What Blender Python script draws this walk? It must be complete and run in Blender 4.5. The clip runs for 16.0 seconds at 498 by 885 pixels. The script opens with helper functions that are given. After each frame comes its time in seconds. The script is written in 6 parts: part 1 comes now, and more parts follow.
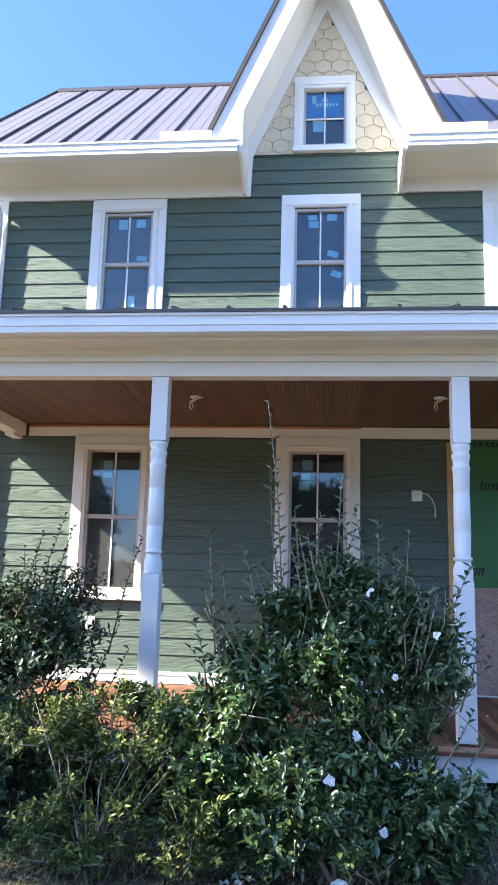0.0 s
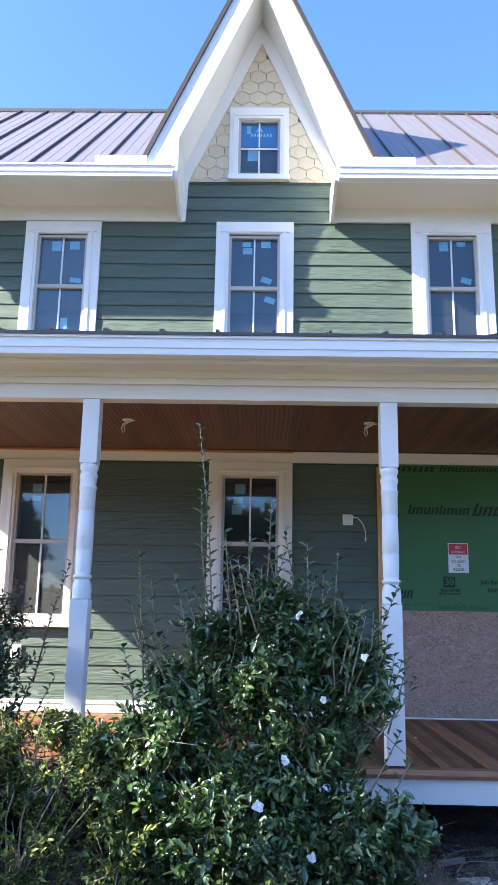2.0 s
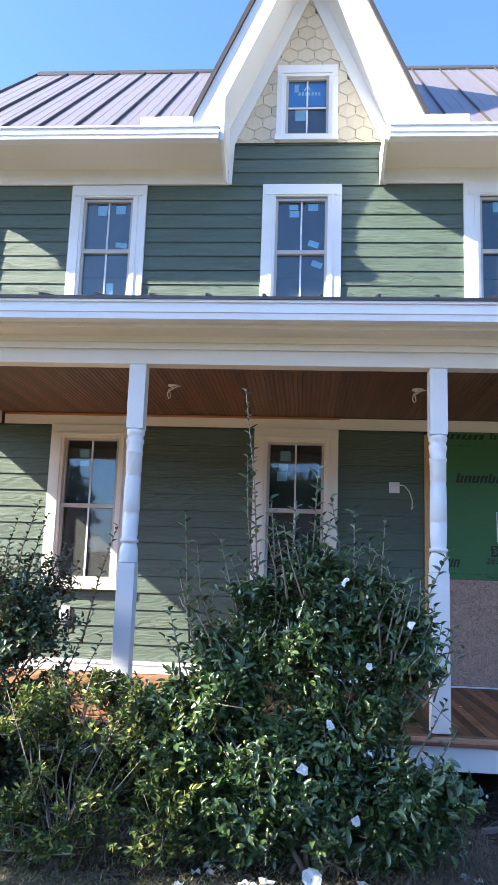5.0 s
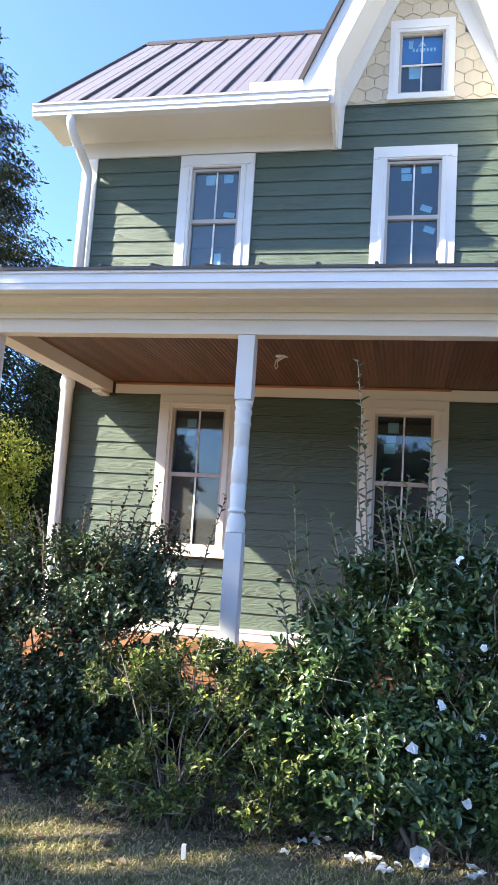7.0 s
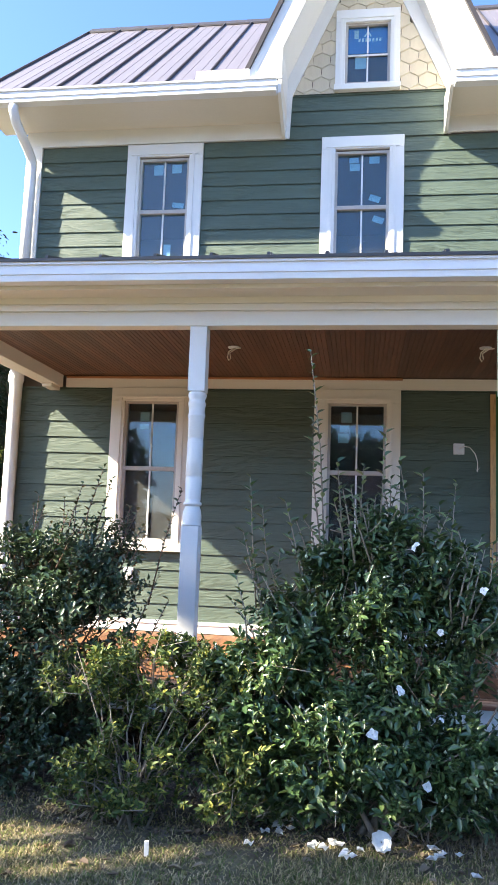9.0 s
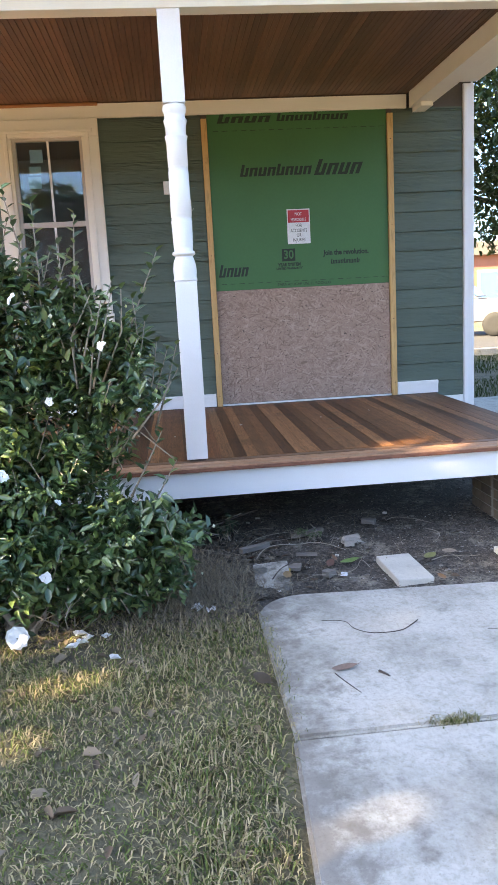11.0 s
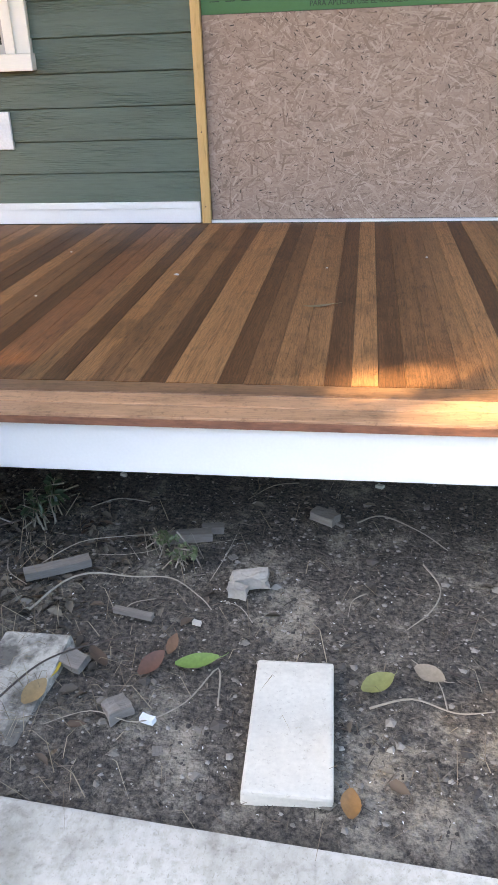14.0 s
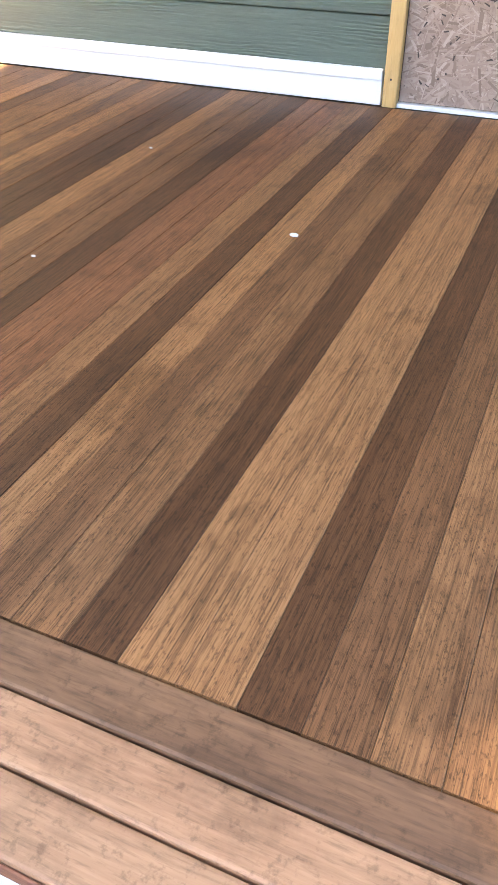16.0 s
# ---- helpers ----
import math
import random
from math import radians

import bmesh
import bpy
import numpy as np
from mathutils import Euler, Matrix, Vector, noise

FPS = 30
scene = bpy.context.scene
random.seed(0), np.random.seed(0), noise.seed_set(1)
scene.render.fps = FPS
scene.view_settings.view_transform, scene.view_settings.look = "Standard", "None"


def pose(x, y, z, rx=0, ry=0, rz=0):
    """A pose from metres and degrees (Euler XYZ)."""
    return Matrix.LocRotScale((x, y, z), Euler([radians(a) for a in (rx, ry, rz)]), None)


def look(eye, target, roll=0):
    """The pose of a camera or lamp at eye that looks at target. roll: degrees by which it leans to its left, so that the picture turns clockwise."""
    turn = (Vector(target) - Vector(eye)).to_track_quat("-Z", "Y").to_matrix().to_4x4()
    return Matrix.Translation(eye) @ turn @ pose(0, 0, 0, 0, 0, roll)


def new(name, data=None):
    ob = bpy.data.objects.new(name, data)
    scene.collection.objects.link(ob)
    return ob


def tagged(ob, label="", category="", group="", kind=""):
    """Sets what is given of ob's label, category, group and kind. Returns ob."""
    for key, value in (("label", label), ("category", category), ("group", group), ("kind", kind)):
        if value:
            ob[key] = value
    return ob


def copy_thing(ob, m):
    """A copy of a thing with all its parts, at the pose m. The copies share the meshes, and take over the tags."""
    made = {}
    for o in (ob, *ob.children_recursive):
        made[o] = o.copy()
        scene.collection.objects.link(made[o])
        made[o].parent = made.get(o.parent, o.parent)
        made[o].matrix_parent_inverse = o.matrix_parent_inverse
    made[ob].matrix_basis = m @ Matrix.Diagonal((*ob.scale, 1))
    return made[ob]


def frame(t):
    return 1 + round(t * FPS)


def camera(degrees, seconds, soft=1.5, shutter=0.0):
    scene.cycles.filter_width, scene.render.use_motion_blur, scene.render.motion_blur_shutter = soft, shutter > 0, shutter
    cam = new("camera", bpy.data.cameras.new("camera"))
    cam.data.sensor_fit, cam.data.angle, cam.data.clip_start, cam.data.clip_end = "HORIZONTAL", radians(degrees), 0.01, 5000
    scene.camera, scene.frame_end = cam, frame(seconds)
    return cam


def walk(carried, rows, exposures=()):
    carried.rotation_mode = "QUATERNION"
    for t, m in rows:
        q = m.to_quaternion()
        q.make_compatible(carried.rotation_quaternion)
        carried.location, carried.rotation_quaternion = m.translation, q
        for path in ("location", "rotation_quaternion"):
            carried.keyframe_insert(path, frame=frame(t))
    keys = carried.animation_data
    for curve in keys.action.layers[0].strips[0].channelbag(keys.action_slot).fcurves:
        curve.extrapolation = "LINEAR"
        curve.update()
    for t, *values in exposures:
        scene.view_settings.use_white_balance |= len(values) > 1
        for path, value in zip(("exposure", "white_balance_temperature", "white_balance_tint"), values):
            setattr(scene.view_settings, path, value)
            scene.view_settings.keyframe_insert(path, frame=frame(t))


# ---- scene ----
cam = camera(36.0, 16.0, soft=0.85)
PATH = [
    (0, (0.233, 0.0, 1.574), (0.031, 1.957, 1.933), 1.6),
    (0.5, (0.249, 0.0, 1.574), (0.077, 1.959, 1.937), 1.6),
    (1, (0.264, 0.004, 1.571), (0.149, 1.964, 1.951), 1.4),
    (1.5, (0.264, -0.012, 1.564), (0.201, 1.946, 1.967), 1.3),
    (2, (0.26, -0.005, 1.564), (0.225, 1.949, 1.99), 1.0),
    (2.5, (0.259, -0.005, 1.558), (0.228, 1.946, 1.999), 0.8),
    (3, (0.272, 0.0, 1.562), (0.228, 1.949, 2.006), 0.7),
    (5.5, (0.231, 0.039, 1.559), (0.03, 2.006, 1.856), 2.4),
    (6, (0.208, 0.047, 1.567), (-0.06, 2.011, 1.828), 2.8),
    (6.5, (0.179, 0.081, 1.565), (-0.159, 2.036, 1.814), 3.3),
    (7, (0.188, 0.074, 1.576), (-0.219, 2.016, 1.826), 3.7),
    (7.5, (0.204, 0.065, 1.57), (-0.256, 1.994, 1.836), 3.7),
    (8, (0.181, 0.078, 1.579), (-0.277, 2.005, 1.855), 3.7),
    (8.5, (0.19, 0.075, 1.592), (-0.224, 2.013, 1.859), 3.0),
    (9, (0.175, 0.1, 1.575), (-0.112, 2.066, 1.811), 2.1),
    (9.5, (0.285, 0.218, 1.534), (0.158, 2.207, 1.691), 0.4),
    (10, (0.547, 0.426, 1.528), (0.594, 2.425, 1.542), -1.2),
    (10.2, (0.653, 0.494, 1.539), (0.773, 2.49, 1.484), -1.8),
    (12.3, (1.808, 2.05, 1.344), (1.988, 3.902, 0.611), -3.1),
    (12.5, (1.899, 2.227, 1.356), (2.034, 4.075, 0.603), -3.1),
    (13, (2.197, 2.664, 1.35), (2.182, 4.51, 0.579), -2.9),
    (13.5, (2.37, 3.114, 1.358), (2.214, 4.936, 0.547), -2.4),
    (14, (2.411, 3.574, 1.389), (2.131, 5.337, 0.488), -2.2),
    (14.5, (2.449, 4.08, 1.404), (2.024, 5.762, 0.407), -2.4),
    (15, (2.363, 4.488, 1.388), (1.846, 6.082, 0.296), -1.9),
    (15.5, (2.248, 4.827, 1.356), (1.689, 6.331, 0.163), -1.4),
    (16, (2.207, 5.2, 1.31), (1.577, 6.627, 0.058), -0.3),
]
walk(cam, [(t, look(eye, target, roll)) for t, eye, target, roll in PATH],
     exposures=[(0, 2.3, 5700, 9), (5.5, 2.33, 5900, 9), (8.0, 2.36, 6200, 9), (8.9, 2.38, 6200, 9), (9.5, 2.6, 6300, 10), (10.2, 2.98, 6800, 10), (12.3, 3.3, 9600, 11), (13.0, 3.36, 9900, 11), (14.0, 3.74, 9800, 11), (15.0, 4.08, 9300, 11), (16, 4.36, 9600, 12)])

# ---- world and sun ----
SUN = Vector((2.46, 1.0, -1.94)).normalized()
world = bpy.data.worlds.new("sky")
scene.world = world
world.use_nodes = True
wn = world.node_tree.nodes
sky = wn.new("ShaderNodeTexSky")
sky.sky_type, sky.sun_disc = "NISHITA", False
sky.sun_elevation = math.asin(-SUN.z)
sky.sun_rotation = math.atan2(-SUN.x, -SUN.y)
sky.air_density, sky.dust_density, sky.ozone_density = 0.75, 1.2, 6.0
world.node_tree.links.new(sky.outputs[0], wn["Background"].inputs[0])
wn["Background"].inputs[1].default_value = 0.11
sun_data = bpy.data.lights.new("sun", "SUN")
sun_data.energy, sun_data.angle, sun_data.color = 4.8, radians(0.6), (1.0, 0.86, 0.64)
sun = new("sun", sun_data)
sun.matrix_world = look(-40 * SUN, (0, 0, 0))


# ---- materials ----
def mat(name, color, color2=None, rough=0.6, scale=6.0, fine=80.0, stretch=(1, 1, 1), bump=0.15, depth=0.01, metal=0.0,
        spec=0.5, vary=0.0, rand=None, contrast=1.0, detail=6.0, coat=0.0):
    """Two scales of noise between two colours, with fine relief; rand: 'object' or 'island' for piece to piece variation."""
    m = bpy.data.materials.new(name)
    m.use_nodes = True
    n, l = m.node_tree.nodes, m.node_tree.links
    b = n["Principled BSDF"]
    color2 = color2 or tuple(c * 0.72 for c in color)
    tc, mp = n.new("ShaderNodeTexCoord"), n.new("ShaderNodeMapping")
    mp.inputs["Scale"].default_value = stretch
    l.new(tc.outputs["Object"], mp.inputs["Vector"])
    source = None
    if rand:
        source = n.new("ShaderNodeObjectInfo").outputs["Random"] if rand == "object" else n.new("ShaderNodeNewGeometry").outputs["Random Per Island"]
        shift = n.new("ShaderNodeMath")
        shift.operation = "MULTIPLY"
        shift.inputs[1].default_value = 37.0
        l.new(source, shift.inputs[0])
        comb = n.new("ShaderNodeCombineXYZ")
        for k in range(3):
            l.new(shift.outputs[0], comb.inputs[k])
        l.new(comb.outputs[0], mp.inputs["Location"])
    big, small = n.new("ShaderNodeTexNoise"), n.new("ShaderNodeTexNoise")
    big.inputs["Scale"].default_value, big.inputs["Detail"].default_value = scale, detail
    small.inputs["Scale"].default_value, small.inputs["Detail"].default_value = fine, 4.0
    l.new(mp.outputs[0], big.inputs["Vector"])
    l.new(mp.outputs[0], small.inputs["Vector"])
    both = n.new("ShaderNodeMath")
    both.operation = "MULTIPLY_ADD"
    both.inputs[1].default_value = 0.45
    l.new(small.outputs["Fac"], both.inputs[0])
    half = n.new("ShaderNodeMath")
    half.operation = "MULTIPLY"
    half.inputs[1].default_value = 0.55
    l.new(big.outputs["Fac"], half.inputs[0])
    l.new(half.outputs[0], both.inputs[2])
    rng = n.new("ShaderNodeMapRange")
    rng.inputs[1].default_value, rng.inputs[2].default_value = 0.5 - 0.22 / contrast, 0.5 + 0.22 / contrast
    l.new(both.outputs[0], rng.inputs[0])
    mix = n.new("ShaderNodeMix")
    mix.data_type = "RGBA"
    mix.inputs[6].default_value, mix.inputs[7].default_value = (*color2, 1), (*color, 1)
    l.new(rng.outputs[0], mix.inputs[0])
    out = mix.outputs[2]
    if rand and vary:
        hsv = n.new("ShaderNodeHueSaturation")
        val = n.new("ShaderNodeMapRange")
        val.inputs[3].default_value, val.inputs[4].default_value = 1 - vary, 1 + vary
        l.new(source, val.inputs[0])
        l.new(val.outputs[0], hsv.inputs["Value"])
        l.new(out, hsv.inputs["Color"])
        out = hsv.outputs[0]
    l.new(out, b.inputs["Base Color"])
    b.inputs["Roughness"].default_value, b.inputs["Metallic"].default_value = rough, metal
    b.inputs["Specular IOR Level"].default_value = spec
    b.inputs["Coat Weight"].default_value = coat
    if bump:
        bp = n.new("ShaderNodeBump")
        bp.inputs["Strength"].default_value, bp.inputs["Distance"].default_value = bump, depth
        l.new(both.outputs[0], bp.inputs["Height"])
        l.new(bp.outputs[0], b.inputs["Normal"])
    return m


def glass_mat(name, tint=(1, 1, 1), dust=0.0):
    m = bpy.data.materials.new(name)
    m.use_nodes = True
    n, l = m.node_tree.nodes, m.node_tree.links
    n.remove(n["Principled BSDF"])
    clear, gloss, edge, mix = n.new("ShaderNodeBsdfTransparent"), n.new("ShaderNodeBsdfGlossy"), n.new("ShaderNodeLayerWeight"), n.new("ShaderNodeMixShader")
    steep, share = n.new("ShaderNodeMath"), n.new("ShaderNodeMapRange")
    clear.inputs[0].default_value = (*tint, 1)
    gloss.inputs["Roughness"].default_value = 0.02
    edge.inputs[0].default_value, steep.operation, steep.inputs[1].default_value = 0.5, "POWER", 5.0
    share.inputs[3].default_value, share.inputs[4].default_value = 0.065, 1.0
    l.new(edge.outputs["Facing"], steep.inputs[0])
    l.new(steep.outputs[0], share.inputs[0])
    l.new(share.outputs[0], mix.inputs[0])
    l.new(clear.outputs[0], mix.inputs[1])
    l.new(gloss.outputs[0], mix.inputs[2])
    film, haze, grime, amount = n.new("ShaderNodeBsdfDiffuse"), n.new("ShaderNodeMixShader"), n.new("ShaderNodeTexNoise"), n.new("ShaderNodeMapRange")
    film.inputs[0].default_value = (0.62, 0.62, 0.60, 1)
    grime.inputs["Scale"].default_value, grime.inputs["Detail"].default_value = 7, 8
    amount.inputs[1].default_value, amount.inputs[2].default_value = 0.35, 0.7
    amount.inputs[3].default_value, amount.inputs[4].default_value = dust * 0.6, dust
    l.new(grime.outputs["Fac"], amount.inputs[0])
    l.new(amount.outputs[0], haze.inputs[0])
    l.new(mix.outputs[0], haze.inputs[1])
    l.new(film.outputs[0], haze.inputs[2])
    l.new(haze.outputs[0], n["Material Output"].inputs[0])
    return m


SIDING = mat("green_fibre_cement", (0.093, 0.132, 0.102), (0.071, 0.101, 0.078), rough=0.58, scale=1.6, fine=7, stretch=(1.4, 1, 30), bump=0.8, depth=0.008, rand="object", vary=0.06)
WHITE = mat("white_trim_paint", (0.80, 0.80, 0.79), (0.73, 0.73, 0.71), rough=0.45, scale=3, fine=120, bump=0.06, depth=0.002)
CREAM = mat("cream_primed_trim", (0.78, 0.74, 0.66), (0.72, 0.68, 0.60), rough=0.5, scale=3, fine=90, stretch=(0.4, 1, 3), bump=0.08, depth=0.002)
GUTTER = mat("white_aluminium", (0.80, 0.81, 0.83), (0.74, 0.75, 0.78), rough=0.3, scale=4, fine=60, bump=0.04, depth=0.002)
ROOFING = mat("bronze_metal_roofing", (0.31, 0.275, 0.285), (0.26, 0.235, 0.245), rough=0.38, scale=1.2, fine=14, stretch=(6, 0.6, 0.6), bump=0.08, depth=0.004, metal=0.55)
ROOF_EDGE = mat("dark_bronze_metal", (0.10, 0.085, 0.075), rough=0.4, metal=0.5, bump=0.03)
SHINGLE = mat("cream_shingle", (0.64, 0.57, 0.43), (0.54, 0.47, 0.35), rough=0.7, scale=8, fine=60, stretch=(3, 1, 0.5), bump=0.25, depth=0.003, rand="object", vary=0.07)
CEILING = mat("stained_ceiling_boards", (0.175, 0.082, 0.042), (0.075, 0.037, 0.022), rough=0.5, scale=4, fine=30, stretch=(6, 0.35, 6), bump=0.2, depth=0.003, rand="island", vary=0.25)
CEDAR = mat("raw_cedar_trim", (0.42, 0.18, 0.07), rough=0.6, stretch=(0.5, 4, 4), bump=0.1)
ZIP = mat("green_sheathing", (0.042, 0.150, 0.046), (0.036, 0.128, 0.040), rough=0.55, scale=3, fine=45, bump=0.08, depth=0.002)
INK = mat("dark_green_print", (0.010, 0.028, 0.013), rough=0.6, bump=0)
OSB = mat("osb_strands", (0.42, 0.30, 0.235), (0.27, 0.18, 0.14), rough=0.75, scale=9, fine=34, stretch=(1, 1, 1), bump=0.35, depth=0.004, contrast=1.5)
LUMBER = mat("pine_lumber", (0.62, 0.40, 0.17), (0.50, 0.30, 0.11), rough=0.6, scale=3, fine=40, stretch=(8, 8, 0.6), bump=0.15, depth=0.003)
def deck_mat(name, color, color2):
    return mat(name, color, color2, rough=0.55, spec=0.3, scale=2.2, fine=30, stretch=(14, 0.35, 14), bump=0.5, depth=0.002, rand="object", vary=0.12, contrast=1.3)


DECK_TONES = {"L": deck_mat("honey_hardwood", (0.42, 0.196, 0.083), (0.275, 0.122, 0.050)), "H": deck_mat("tan_hardwood", (0.36, 0.168, 0.072), (0.215, 0.095, 0.041)),
              "M": deck_mat("brown_hardwood", (0.275, 0.124, 0.053), (0.16, 0.070, 0.031)), "R": deck_mat("red_brown_hardwood", (0.28, 0.114, 0.050), (0.165, 0.066, 0.030)),
              "D": deck_mat("dark_hardwood", (0.165, 0.070, 0.029), (0.080, 0.034, 0.015))}
DARK_EDGE = mat("dark_hardwood_border", (0.25, 0.128, 0.066), (0.12, 0.060, 0.033), rough=0.5, scale=3, fine=24, stretch=(0.6, 7, 9), bump=0.3, depth=0.003, contrast=1.1)
RED_EDGE = mat("sawn_red_brown_edge", (0.27, 0.105, 0.058), (0.13, 0.05, 0.03), rough=0.7, scale=9, fine=40, stretch=(1, 4, 4), bump=0.6, depth=0.004, contrast=1.5)
DECK_EDGE = mat("hardwood_border", (0.46, 0.255, 0.145), (0.30, 0.150, 0.082), rough=0.5, scale=3, fine=24, stretch=(0.6, 7, 9), bump=0.35, depth=0.003, rand="object", vary=0.25, contrast=1.2)
SASH = mat("taupe_vinyl_sash", (0.46, 0.43, 0.40), (0.42, 0.39, 0.36), rough=0.4, bump=0.03)
GLASS = glass_mat("window_glass", (0.72, 0.88, 0.94), 0.03)
SCREENED = glass_mat("screened_glass", (0.60, 0.70, 0.74), 0.085)
LABEL = mat("paper_label", (0.62, 0.66, 0.68), rough=0.6, bump=0.02)
FILM = mat("blue_label_film", (0.03, 0.20, 0.52), rough=0.4, bump=0.02)
ROOM = mat("bare_interior", (0.13, 0.12, 0.11), rough=0.9, bump=0.05)
def stained(m, layers, stretch=(1, 1, 1)):
    """Darker pits, streaks and broad stains over a plain material: rows of scale, low, high, shade and detail."""
    n, l = m.node_tree.nodes, m.node_tree.links
    b = n["Principled BSDF"]
    base = b.inputs["Base Color"].links[0].from_socket
    geo, mp = n.new("ShaderNodeNewGeometry"), n.new("ShaderNodeMapping")
    mp.inputs["Scale"].default_value = stretch
    l.new(geo.outputs["Position"], mp.inputs["Vector"])
    for scale, lo, hi, dark, detail in layers:
        tex, rng_, mix = n.new("ShaderNodeTexNoise"), n.new("ShaderNodeMapRange"), n.new("ShaderNodeMix")
        tex.inputs["Scale"].default_value, tex.inputs["Detail"].default_value = scale, detail
        tex.inputs["Roughness"].default_value = 0.65
        rng_.inputs[1].default_value, rng_.inputs[2].default_value = lo, hi
        mix.data_type, mix.blend_type = "RGBA", "MULTIPLY"
        mix.inputs[7].default_value = (dark, dark * 0.99, dark * 0.97, 1)
        l.new(mp.outputs[0], tex.inputs["Vector"])
        l.new(tex.outputs["Fac"], rng_.inputs[0])
        l.new(rng_.outputs[0], mix.inputs[0])
        l.new(base, mix.inputs[6])
        base = mix.outputs[2]
    l.new(base, b.inputs["Base Color"])


STAINS = ((110, 0.58, 0.70, 0.78, 3), (38, 0.52, 0.66, 0.82, 9), (9, 0.52, 0.70, 0.76, 12), (1.6, 0.47, 0.66, 0.64, 14))
for tone in DECK_TONES.values():
    stained(tone, ((24, 0.50, 0.62, 0.62, 7), (6, 0.50, 0.66, 0.74, 8), (55, 0.50, 0.60, 0.55, 4)), (14, 0.3, 14))
    stained(tone, ((300, 0.56, 0.68, 0.50, 2),), (1, 0.35, 1))
    stained(tone, ((5, 0.54, 0.68, 0.62, 10), (17, 0.55, 0.66, 0.70, 9)), (1, 0.6, 1))
stained(DECK_EDGE, ((26, 0.52, 0.66, 0.74, 5), (5, 0.52, 0.68, 0.70, 8)), (0.9, 8, 8))
for border in (DECK_EDGE, DARK_EDGE):
    stained(border, ((7, 0.53, 0.66, 0.68, 12), (60, 0.55, 0.67, 0.66, 5)))
stained(SIDING, ((6, 0.52, 0.68, 0.90, 6), (16, 0.54, 0.68, 0.90, 4)), (1.2, 1, 24))
def embossed(m, strength=0.6):
    """Pressed wood grain: wavy bands that come and go, over the relief that is there."""
    n, l = m.node_tree.nodes, m.node_tree.links
    b = n["Principled BSDF"]
    geo, info, shift = n.new("ShaderNodeNewGeometry"), n.new("ShaderNodeObjectInfo"), n.new("ShaderNodeVectorMath")
    spread, mp, wave, patch, rng_, both, bp = n.new("ShaderNodeMath"), n.new("ShaderNodeMapping"), n.new("ShaderNodeTexWave"), n.new("ShaderNodeTexNoise"), n.new("ShaderNodeMapRange"), n.new("ShaderNodeMath"), n.new("ShaderNodeBump")
    spread.operation, spread.inputs[1].default_value = "MULTIPLY", 19.0
    l.new(info.outputs["Random"], spread.inputs[0])
    l.new(geo.outputs["Position"], shift.inputs[0])
    l.new(spread.outputs[0], shift.inputs[1])
    mp.inputs["Scale"].default_value = (0.22, 1, 1)
    l.new(shift.outputs[0], mp.inputs["Vector"])
    wave.bands_direction = "Z"
    wave.inputs["Scale"].default_value, wave.inputs["Distortion"].default_value = 26.0, 14.0
    wave.inputs["Detail"].default_value, wave.inputs["Detail Scale"].default_value = 3.0, 0.5
    patch.inputs["Scale"].default_value, patch.inputs["Detail"].default_value = 9.0, 4
    rng_.inputs[1].default_value, rng_.inputs[2].default_value = 0.42, 0.62
    l.new(mp.outputs[0], wave.inputs["Vector"])
    l.new(mp.outputs[0], patch.inputs["Vector"])
    l.new(patch.outputs["Fac"], rng_.inputs[0])
    both.operation = "MULTIPLY"
    l.new(wave.outputs["Fac"], both.inputs[0])
    l.new(rng_.outputs[0], both.inputs[1])
    bp.inputs["Strength"].default_value, bp.inputs["Distance"].default_value = strength, 0.004
    l.new(both.outputs[0], bp.inputs["Height"])
    l.new(b.inputs["Normal"].links[0].from_socket, bp.inputs["Normal"])
    l.new(bp.outputs[0], b.inputs["Normal"])


embossed(SIDING)
stained(DARK_EDGE, ((20, 0.50, 0.64, 0.72, 5),), (0.9, 8, 8))
stained(LUMBER, ((9, 0.52, 0.64, 0.75, 6),), (6, 6, 0.8))
stained(OSB, ((30, 0.57, 0.65, 0.38, 5), (12, 0.54, 0.66, 0.72, 8)), (1, 1, 1))
CONCRETE = mat("worn_concrete", (0.57, 0.535, 0.47), (0.45, 0.42, 0.365), rough=0.85, scale=3, fine=60, bump=0.15, depth=0.003)
stained(CONCRETE, STAINS)
stained(CONCRETE, ((46, 0.50, 0.60, 0.92, 6), (130, 0.62, 0.70, 0.78, 2)), (1, 0.7, 1))
stained(CONCRETE, ((30, 0.49, 0.62, 0.92, 8), (5, 0.50, 0.66, 0.88, 14)), (1.5, 0.9, 1))
